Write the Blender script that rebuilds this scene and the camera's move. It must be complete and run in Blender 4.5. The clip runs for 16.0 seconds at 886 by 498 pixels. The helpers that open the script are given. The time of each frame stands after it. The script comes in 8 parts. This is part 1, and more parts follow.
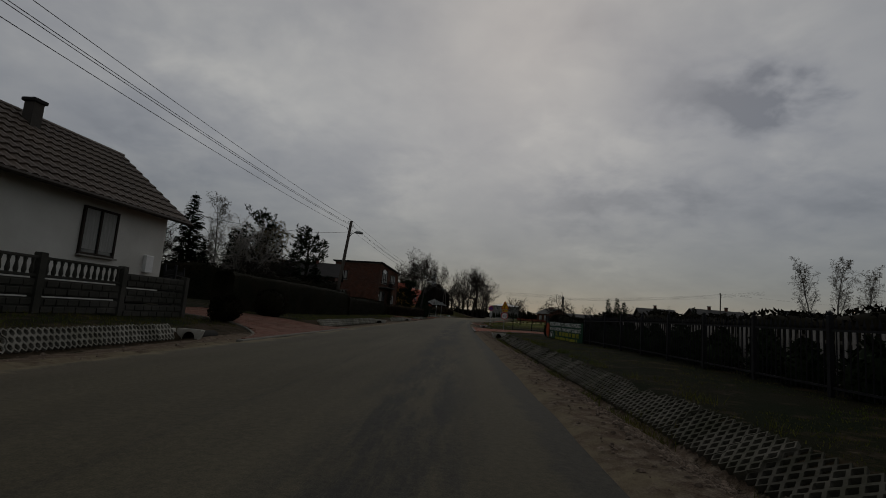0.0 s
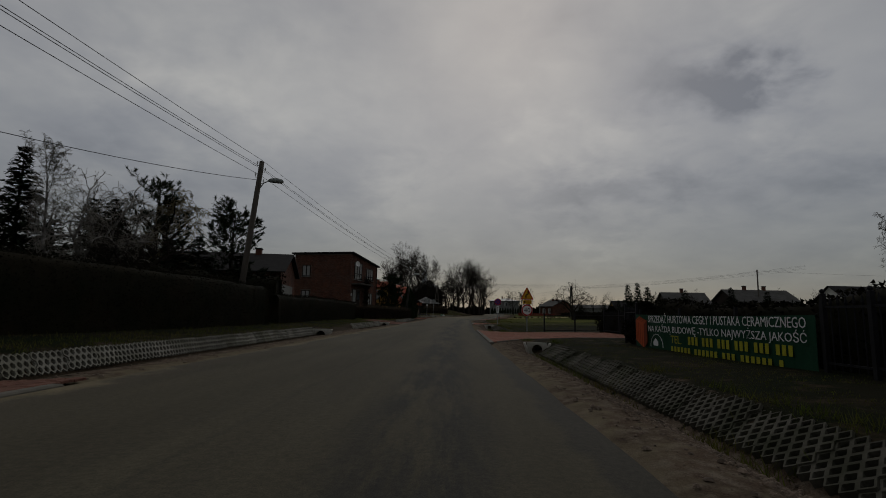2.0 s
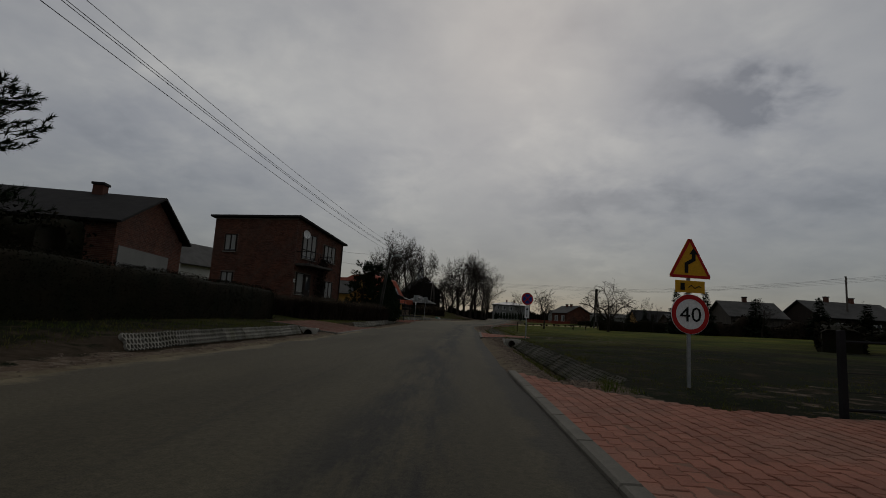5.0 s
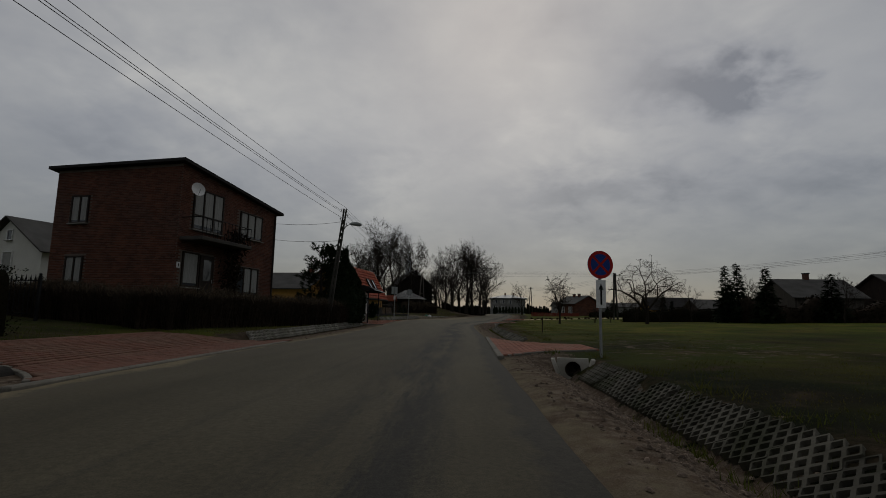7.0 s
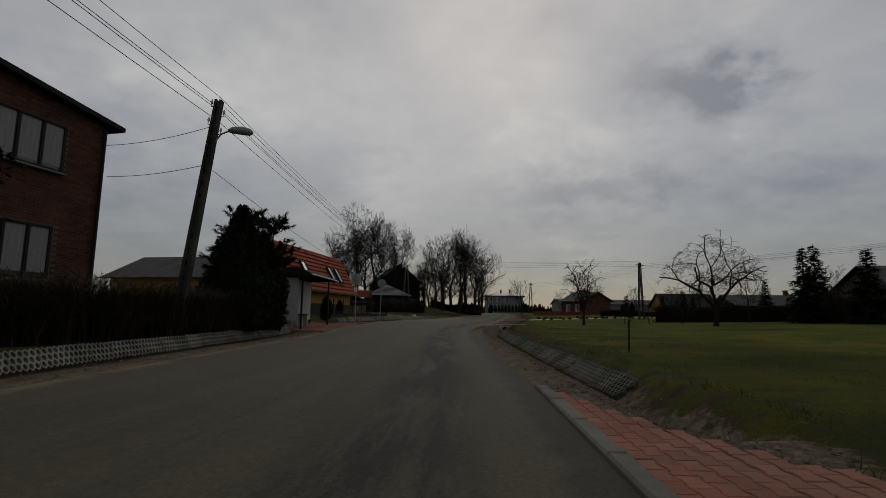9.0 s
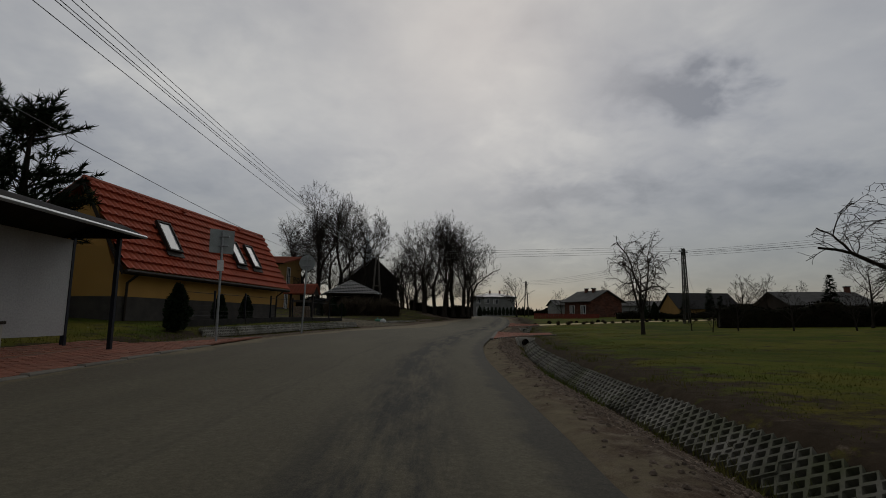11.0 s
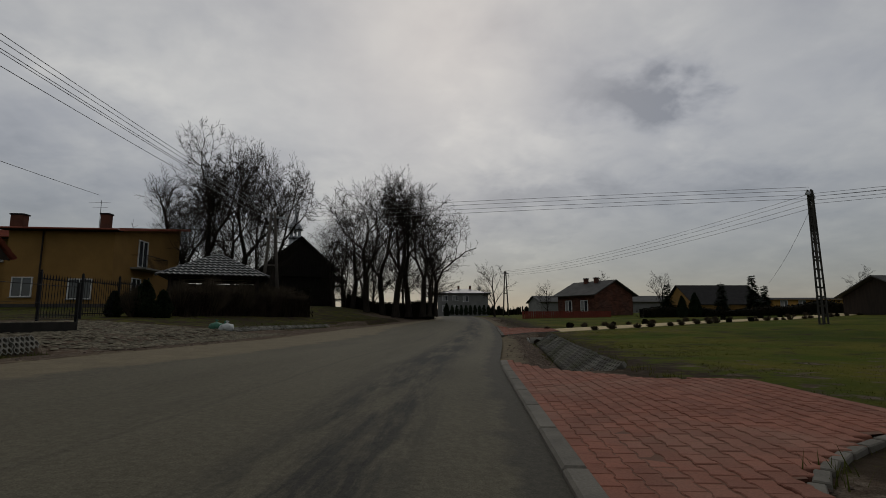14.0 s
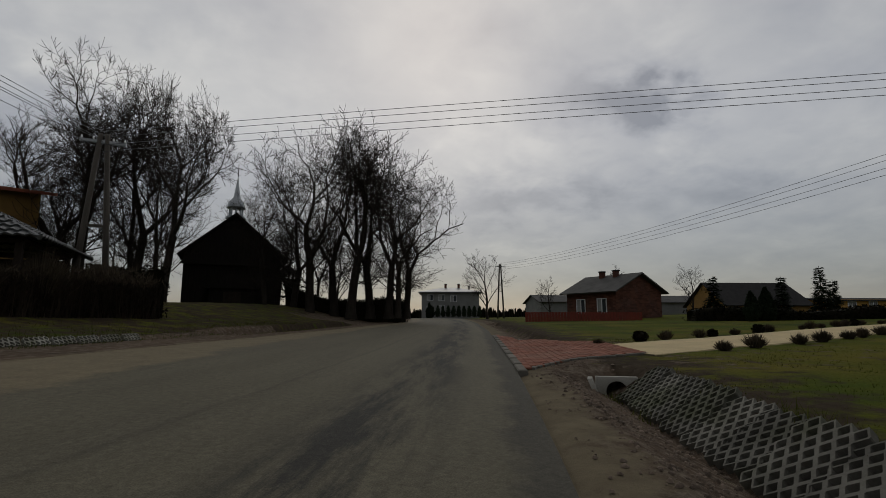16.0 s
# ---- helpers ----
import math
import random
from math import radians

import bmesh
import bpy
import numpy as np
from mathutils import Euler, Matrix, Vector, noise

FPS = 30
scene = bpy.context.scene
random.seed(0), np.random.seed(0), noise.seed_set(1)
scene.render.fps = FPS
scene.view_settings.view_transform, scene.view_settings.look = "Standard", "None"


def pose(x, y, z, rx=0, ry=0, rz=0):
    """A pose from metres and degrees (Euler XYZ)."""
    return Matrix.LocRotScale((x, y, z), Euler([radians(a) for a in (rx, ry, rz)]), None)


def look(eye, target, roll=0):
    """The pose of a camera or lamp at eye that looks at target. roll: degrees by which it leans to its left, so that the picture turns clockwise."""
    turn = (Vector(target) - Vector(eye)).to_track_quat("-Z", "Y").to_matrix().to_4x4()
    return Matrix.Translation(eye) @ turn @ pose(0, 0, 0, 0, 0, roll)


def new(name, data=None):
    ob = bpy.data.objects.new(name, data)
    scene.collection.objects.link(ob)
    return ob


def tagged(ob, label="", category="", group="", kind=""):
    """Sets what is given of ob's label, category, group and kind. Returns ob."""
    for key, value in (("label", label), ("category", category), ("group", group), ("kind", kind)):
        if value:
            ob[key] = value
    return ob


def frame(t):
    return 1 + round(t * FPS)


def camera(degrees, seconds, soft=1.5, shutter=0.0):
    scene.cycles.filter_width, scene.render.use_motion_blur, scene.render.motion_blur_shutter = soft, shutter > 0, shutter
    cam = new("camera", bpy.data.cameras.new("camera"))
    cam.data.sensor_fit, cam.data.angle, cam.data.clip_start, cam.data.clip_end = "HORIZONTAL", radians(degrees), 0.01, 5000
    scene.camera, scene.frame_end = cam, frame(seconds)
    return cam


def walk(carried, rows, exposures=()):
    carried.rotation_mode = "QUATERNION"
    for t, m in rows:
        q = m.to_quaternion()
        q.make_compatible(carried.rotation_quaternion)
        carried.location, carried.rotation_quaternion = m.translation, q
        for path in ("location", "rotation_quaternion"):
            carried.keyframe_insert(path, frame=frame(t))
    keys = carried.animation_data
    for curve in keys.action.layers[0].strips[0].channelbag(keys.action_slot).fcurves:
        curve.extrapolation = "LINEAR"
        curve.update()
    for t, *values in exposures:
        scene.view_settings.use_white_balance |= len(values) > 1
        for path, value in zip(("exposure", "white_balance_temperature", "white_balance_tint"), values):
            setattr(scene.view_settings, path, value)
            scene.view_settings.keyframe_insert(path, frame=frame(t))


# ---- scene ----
# The camera: seconds, place in metres, yaw, pitch and roll in degrees.
cam = camera(83.5, 16.0, soft=0.9)
PATH = [
    (0.0, 0.000, 0.000, 0.876, 1.88, 7.51, -4.49),
    (0.5, -0.131, 3.744, 0.874, 1.87, 7.44, -3.01),
    (1.0, -0.265, 7.562, 0.870, 3.10, 7.54, -4.29),
    (1.5, -0.214, 11.250, 0.887, 1.45, 7.45, -1.95),
    (2.0, -0.162, 14.821, 0.867, 1.28, 7.46, -1.06),
    (2.5, -0.084, 18.347, 0.874, 0.62, 7.44, -4.11),
    (3.0, -0.000, 21.723, 0.858, 0.24, 7.51, -4.05),
    (3.5, -0.097, 24.659, 0.893, 1.19, 7.48, -2.85),
    (3.7, -0.139, 25.849, 0.895, 0.49, 7.78, -3.36),
    (5.8, 0.183, 38.818, 0.880, 2.48, 7.74, -2.67),
    (6.0, 0.211, 40.167, 0.883, 2.11, 7.54, -1.06),
    (6.5, 0.290, 43.768, 0.868, 1.65, 7.53, -2.50),
    (7.0, 0.339, 47.430, 0.872, 0.70, 7.47, -1.01),
    (7.5, 0.360, 50.810, 0.886, 1.26, 7.66, -0.79),
    (8.0, 0.371, 54.289, 0.871, 1.58, 7.57, -2.61),
    (8.5, 0.462, 57.316, 0.875, 0.59, 7.59, 0.53),
    (8.7, 0.514, 58.642, 0.882, -0.22, 7.38, -0.69),
    (10.8, 0.833, 74.618, 0.881, -0.74, 7.83, -0.33),
    (11.0, 0.908, 76.118, 0.898, -2.14, 7.81, -0.40),
    (11.5, 1.124, 79.779, 0.868, -1.20, 7.94, -1.13),
    (12.0, 1.215, 83.224, 0.884, -1.68, 7.95, 0.57),
    (12.5, 1.538, 86.861, 0.895, -1.78, 8.14, 2.05),
    (13.0, 1.999, 90.684, 0.898, -5.10, 7.95, 1.82),
    (13.5, 2.540, 94.072, 0.839, -6.52, 7.85, 0.65),
    (14.0, 3.248, 97.539, 0.859, -5.94, 7.91, 0.21),
    (14.5, 3.923, 100.865, 0.871, -7.44, 7.80, -1.12),
    (15.0, 4.585, 104.324, 0.875, -3.82, 7.98, -2.07),
    (15.5, 5.221, 107.565, 0.883, -5.58, 8.11, -0.36),
    (16.0, 5.791, 110.782, 0.884, -7.01, 8.16, -0.00),
]
EXPOSURES = [(0.0, -0.27), (3.5, -0.2), (7.0, -0.03), (11.0, 0.17), (13.5, 0.22), (16.0, 0.36)]
walk(cam, [(t, pose(x, y, z, 90 + pitch, roll, yaw)) for t, x, y, z, yaw, pitch, roll in PATH], EXPOSURES)

# ---- world and light: a closed grey overcast with darker cloud bellies ----
def make_world():
    w = bpy.data.worlds.new("overcast_sky")
    scene.world = w
    w.use_nodes = True
    nt = w.node_tree
    N, L = nt.nodes, nt.links
    N.clear()
    out = N.new("ShaderNodeOutputWorld")
    sky = N.new("ShaderNodeTexSky")
    sky.sky_type, sky.sun_disc = "NISHITA", False
    sky.sun_elevation, sky.sun_rotation = radians(34), radians(6)
    bg_sky = N.new("ShaderNodeBackground")
    L.new(sky.outputs[0], bg_sky.inputs[0])
    bg_sky.inputs[1].default_value = 0.012
    tc = N.new("ShaderNodeTexCoord")
    sep = N.new("ShaderNodeSeparateXYZ")
    L.new(tc.outputs["Generated"], sep.inputs[0])
    # flatten the dome so that clouds shrink towards the horizon
    den = N.new("ShaderNodeMath"); den.operation = "ADD"; den.inputs[1].default_value = 0.30
    mx = N.new("ShaderNodeMath"); mx.operation = "MAXIMUM"; mx.inputs[1].default_value = 0.0
    L.new(sep.outputs[2], mx.inputs[0]); L.new(mx.outputs[0], den.inputs[0])
    comb = N.new("ShaderNodeCombineXYZ")
    for i in range(2):
        dv = N.new("ShaderNodeMath"); dv.operation = "DIVIDE"
        L.new(sep.outputs[i], dv.inputs[0]); L.new(den.outputs[0], dv.inputs[1]); L.new(dv.outputs[0], comb.inputs[i])
    def cloud(scale, detail, seed, distortion=0.4):
        n = N.new("ShaderNodeTexNoise")
        n.noise_dimensions = "3D"
        mp = N.new("ShaderNodeMapping"); mp.inputs[1].default_value = (seed, seed * 1.7, seed * 0.3)
        L.new(comb.outputs[0], mp.inputs[0]); L.new(mp.outputs[0], n.inputs["Vector"])
        n.inputs["Scale"].default_value, n.inputs["Detail"].default_value = scale, detail
        n.inputs["Roughness"].default_value, n.inputs["Distortion"].default_value = 0.55, distortion
        return n
    def calc(op, a, b=0.0, c=0.0):
        x = N.new("ShaderNodeMath"); x.operation = op
        for sock, v in zip(x.inputs, (a, b, c)):
            if isinstance(v, (float, int)): sock.default_value = v
            else: L.new(v, sock)
        return x.outputs[0]
    broad, middle, fine = cloud(1.1, 5, 3.1, 0.3), cloud(4.2, 4, 7.7, 0.25), cloud(9.0, 5, 1.3, 0.3)
    # bearing and height over the horizon in degrees, ruffled so that cloud edges are torn
    ruffle = N.new("ShaderNodeSeparateXYZ"); L.new(middle.outputs["Color"], ruffle.inputs[0])
    ruffle2 = N.new("ShaderNodeSeparateXYZ"); L.new(fine.outputs["Color"], ruffle2.inputs[0])
    bearing = calc("MULTIPLY", calc("ARCTAN2", sep.outputs[0], sep.outputs[1]), 57.2958)
    bearing = calc("ADD", bearing, calc("ADD", calc("MULTIPLY_ADD", ruffle.outputs[0], 16.0, -8.0), calc("MULTIPLY_ADD", ruffle2.outputs[0], 12.0, -6.0)))
    above = calc("MULTIPLY", calc("ARCSINE", sep.outputs[2]), 57.2958)
    above = calc("ADD", above, calc("ADD", calc("MULTIPLY_ADD", ruffle.outputs[1], 8.0, -4.0), calc("MULTIPLY_ADD", ruffle2.outputs[1], 6.0, -3.0)))
    cover = calc("ADD", calc("MULTIPLY_ADD", broad.outputs[0], 0.30, 0.40), calc("ADD", calc("MULTIPLY_ADD", middle.outputs[0], 0.60, -0.30), calc("MULTIPLY_ADD", fine.outputs[0], 0.16, -0.08)))
    for b0, e0, wide, tall, amount in CLOUDS:
        u, v = calc("DIVIDE", calc("SUBTRACT", bearing, b0), wide), calc("DIVIDE", calc("SUBTRACT", above, e0), tall)
        q = calc("ADD", calc("MULTIPLY", u, u), calc("MULTIPLY", v, v))
        cover = calc("ADD", cover, calc("MULTIPLY", calc("EXPONENT", calc("MULTIPLY", q, -1.0)), amount))
    ramp = N.new("ShaderNodeValToRGB")
    e = ramp.color_ramp.elements
    e[0].position, e[0].color = 0.16, (0.145, 0.147, 0.156, 1)
    e[1].position, e[1].color = 0.86, (0.428, 0.416, 0.388, 1)
    m = e.new(0.42); m.color = (0.250, 0.250, 0.256, 1)
    m = e.new(0.62); m.color = (0.318, 0.314, 0.307, 1)
    L.new(cover, ramp.inputs[0])
    # the sun stands behind the clouds ahead: the overcast is bright there and dull overhead and behind
    ahead = N.new("ShaderNodeMapRange"); ahead.interpolation_type = "SMOOTHSTEP"
    ahead.inputs[1].default_value, ahead.inputs[2].default_value, ahead.inputs[3].default_value, ahead.inputs[4].default_value = -0.35, 0.75, 0.64, 1.0
    L.new(sep.outputs[1], ahead.inputs[0])
    bg = N.new("ShaderNodeBackground")
    # thicker, duller cloud towards the horizon
    low_sky = N.new("ShaderNodeMapRange"); low_sky.interpolation_type = "SMOOTHSTEP"
    low_sky.inputs[1].default_value, low_sky.inputs[2].default_value, low_sky.inputs[3].default_value, low_sky.inputs[4].default_value = 0.0, 0.38, 0.43, 0.98
    L.new(sep.outputs[2], low_sky.inputs[0])
    glow = N.new("ShaderNodeMath"); glow.operation = "MULTIPLY"
    L.new(low_sky.outputs[0], glow.inputs[0]); L.new(ahead.outputs[0], glow.inputs[1])
    L.new(ramp.outputs[0], bg.inputs[0])
    L.new(glow.outputs[0], bg.inputs[1])
    add = N.new("ShaderNodeAddShader")
    L.new(bg.outputs[0], add.inputs[0]); L.new(bg_sky.outputs[0], add.inputs[1])
    L.new(add.outputs[0], out.inputs[0])


# bearing, height, half-width and half-height in degrees, and how much brighter (+) or heavier (-) the cloud is there
CLOUDS = [(28.5, 22.5, 6.0, 3.0, -0.40), (22, 24.5, 5, 2.5, -0.12), (-22, 22, 9, 5, 0.16), (-9, 24, 9, 5, 0.10), (-4, 14, 8, 4.5, 0.16),
          (11, 19.5, 9, 4.5, 0.12), (36, 22, 4.5, 8, 0.12), (22, 18.5, 6, 2.2, 0.10), (15, 13.5, 13, 2.2, -0.24), (36, 14, 7, 2.6, -0.18),
          (18, 7.5, 4.5, 1.4, 0.14), (-40, 14, 9, 6, -0.10), (-32, 27, 13, 7, 0.10), (10, 30, 9, 4, -0.10), (40, 8, 10, 3, -0.08)]
make_world()
sun = new("sun", bpy.data.lights.new("sun", "SUN"))
sun.data.energy, sun.data.angle, sun.data.color = 0.25, radians(30), (1.0, 0.97, 0.92)
sun.matrix_world = look((10, 90, 60), (0, 0, 0))


# ---- materials ----
def mat(name, c1, c2=None, rough=0.85, scale=3.0, fine=40.0, bump=0.15, metal=0.0, spec=0.12, dist=0.01, vary=0.0, island=0.0, c3=None, big=0.35, coord="Object", stretch=(1, 1, 1)):
    """A surface of two mixed colours at a coarse scale, grain at a fine one, and fine relief."""
    m = bpy.data.materials.new(name)
    m.use_nodes = True
    nt = m.node_tree
    N, L = nt.nodes, nt.links
    p = N["Principled BSDF"]
    c2 = c2 or tuple(v * 0.7 for v in c1)
    tc = N.new("ShaderNodeTexCoord")
    mp = N.new("ShaderNodeMapping"); mp.inputs["Scale"].default_value = stretch
    if coord == "Position":
        geo = N.new("ShaderNodeNewGeometry"); L.new(geo.outputs["Position"], mp.inputs[0])
    else:
        L.new(tc.outputs[coord], mp.inputs[0])
    def noise_node(s, detail=5):
        n = N.new("ShaderNodeTexNoise"); n.inputs["Scale"].default_value = s; n.inputs["Detail"].default_value = detail
        n.inputs["Roughness"].default_value = 0.6
        L.new(mp.outputs[0], n.inputs["Vector"]); return n
    def mixc(fac, a, b):
        x = N.new("ShaderNodeMix"); x.data_type = "RGBA"
        for sock, v in ((x.inputs[0], fac), (x.inputs[6], a), (x.inputs[7], b)):
            if isinstance(v, (float, int)): sock.default_value = v
            elif isinstance(v, tuple): sock.default_value = (*v, 1)
            else: L.new(v, sock)
        return x.outputs[2]
    def rampf(sock, lo, hi):
        r = N.new("ShaderNodeMapRange"); r.inputs[1].default_value, r.inputs[2].default_value = lo, hi
        L.new(sock, r.inputs[0]); return r.outputs[0]
    n1, n2 = noise_node(scale), noise_node(fine, 3)
    col = mixc(rampf(n1.outputs[0], 0.36, 0.64), c1, c2)
    if c3:
        n3 = noise_node(scale * big, 4)
        col = mixc(rampf(n3.outputs[0], 0.48, 0.66), col, c3)
    g = mixc(rampf(n2.outputs[0], 0.2, 0.8), (0.72, 0.72, 0.72), (1.18, 1.18, 1.18))
    mul = N.new("ShaderNodeMix"); mul.data_type = "RGBA"; mul.blend_type = "MULTIPLY"; mul.inputs[0].default_value = 0.8
    L.new(col, mul.inputs[6]); L.new(g, mul.inputs[7])
    col = mul.outputs[2]
    if vary or island:
        if island:
            src = N.new("ShaderNodeNewGeometry").outputs["Random Per Island"]
        else:
            src = N.new("ShaderNodeObjectInfo").outputs["Random"]
        k = vary or island
        hsv = N.new("ShaderNodeHueSaturation")
        L.new(rampf_out(N, L, src, 1 - k, 1 + k), hsv.inputs["Value"])
        L.new(col, hsv.inputs["Color"])
        col = hsv.outputs[0]
    L.new(col, p.inputs["Base Color"])
    p.inputs["Roughness"].default_value, p.inputs["Metallic"].default_value = rough, metal
    p.inputs["Specular IOR Level"].default_value = spec
    if bump:
        bn = N.new("ShaderNodeBump"); bn.inputs["Strength"].default_value, bn.inputs["Distance"].default_value = bump, dist
        L.new(n2.outputs[0], bn.inputs["Height"]); L.new(bn.outputs[0], p.inputs["Normal"])
    return m


def rampf_out(N, L, sock, lo, hi):
    r = N.new("ShaderNodeMapRange")
    r.inputs[3].default_value, r.inputs[4].default_value = lo, hi
    L.new(sock, r.inputs[0])
    return r.outputs[0]


def ground_material():
    """Grass that gives way to sandy gravel where the sheet's cover value is high, with a ragged border."""
    m = bpy.data.materials.new("ground_cover")
    m.use_nodes = True
    nt = m.node_tree
    N, L = nt.nodes, nt.links
    p = N["Principled BSDF"]
    geo = N.new("ShaderNodeNewGeometry")
    def nz(s, d=5, r=0.6):
        n = N.new("ShaderNodeTexNoise"); n.inputs["Scale"].default_value = s; n.inputs["Detail"].default_value = d; n.inputs["Roughness"].default_value = r
        L.new(geo.outputs["Position"], n.inputs["Vector"]); return n.outputs[0]
    def mr(s, a, b, lo=0.0, hi=1.0):
        r = N.new("ShaderNodeMapRange"); r.inputs[1].default_value, r.inputs[2].default_value, r.inputs[3].default_value, r.inputs[4].default_value = a, b, lo, hi
        L.new(s, r.inputs[0]); return r.outputs[0]
    def mix(f, a, b, mode="MIX"):
        x = N.new("ShaderNodeMix"); x.data_type = "RGBA"; x.blend_type = mode
        for sock, v in ((x.inputs[0], f), (x.inputs[6], a), (x.inputs[7], b)):
            if isinstance(v, (float, int)): sock.default_value = v
            elif isinstance(v, tuple): sock.default_value = (*v, 1)
            else: L.new(v, sock)
        return x.outputs[2]
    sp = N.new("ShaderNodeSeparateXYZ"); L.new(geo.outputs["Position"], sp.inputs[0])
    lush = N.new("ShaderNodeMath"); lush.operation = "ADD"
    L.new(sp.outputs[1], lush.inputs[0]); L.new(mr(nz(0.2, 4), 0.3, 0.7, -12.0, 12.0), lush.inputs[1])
    # low-key dimness painted as near-black thin verge grass, then the orchard's mown yellow-green lawn
    dim_grass = mix(mr(nz(0.6), 0.38, 0.62), (0.009, 0.013, 0.005), (0.016, 0.015, 0.008))
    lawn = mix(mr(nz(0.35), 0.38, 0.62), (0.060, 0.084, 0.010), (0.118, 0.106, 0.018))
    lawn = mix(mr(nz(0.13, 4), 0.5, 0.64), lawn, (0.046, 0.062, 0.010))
    grass = mix(mr(lush.outputs[0], 50.0, 80.0), dim_grass, lawn)
    grass = mix(mr(nz(1.1, 7, 0.68), 0.55, 0.66), grass, (0.046, 0.034, 0.020))
    grass = mix(0.75, grass, mix(mr(nz(30, 3), 0.25, 0.75), (0.5, 0.5, 0.5), (1.35, 1.35, 1.3)), "MULTIPLY")
    sand = mix(mr(nz(0.9), 0.36, 0.64), (0.116, 0.083, 0.058), (0.074, 0.054, 0.039))
    sand = mix(mr(nz(7, 6), 0.45, 0.72), sand, (0.20, 0.165, 0.125))
    sand = mix(0.8, sand, mix(mr(nz(70, 2), 0.25, 0.75), (0.45, 0.45, 0.45), (1.4, 1.4, 1.4)), "MULTIPLY")
    at = N.new("ShaderNodeAttribute"); at.attribute_name = "cover"
    ad = N.new("ShaderNodeMath"); ad.operation = "ADD"
    L.new(at.outputs["Fac"], ad.inputs[0]); L.new(mr(nz(2.2, 6, 0.7), 0.3, 0.7, -0.38, 0.38), ad.inputs[1])
    so = N.new("ShaderNodeAttribute"); so.attribute_name = "soil"
    earth = mix(mr(nz(5, 6), 0.35, 0.65), (0.034, 0.026, 0.017), (0.058, 0.043, 0.029))
    bare = N.new("ShaderNodeMath"); bare.operation = "ADD"
    L.new(so.outputs["Fac"], bare.inputs[0]); L.new(mr(nz(1.6, 7, 0.7), 0.3, 0.7, -0.55, 0.55), bare.inputs[1])
    grass = mix(mr(bare.outputs[0], 0.35, 0.75), grass, earth)
    col = mix(mr(ad.outputs[0], 0.42, 0.58), grass, sand)
    # fine pale sand swept up along the asphalt
    col = mix(mr(ad.outputs[0], 1.35, 1.75), col, mix(mr(nz(3.0, 6), 0.3, 0.7), (0.19, 0.158, 0.102), (0.125, 0.102, 0.068)))
    L.new(col, p.inputs["Base Color"])
    p.inputs["Roughness"].default_value, p.inputs["Specular IOR Level"].default_value = 1.0, 0.03
    b = N.new("ShaderNodeBump"); b.inputs["Strength"].default_value, b.inputs["Distance"].default_value = 0.6, 0.03
    L.new(nz(16, 8, 0.75), b.inputs["Height"]); L.new(b.outputs[0], p.inputs["Normal"])
    return m


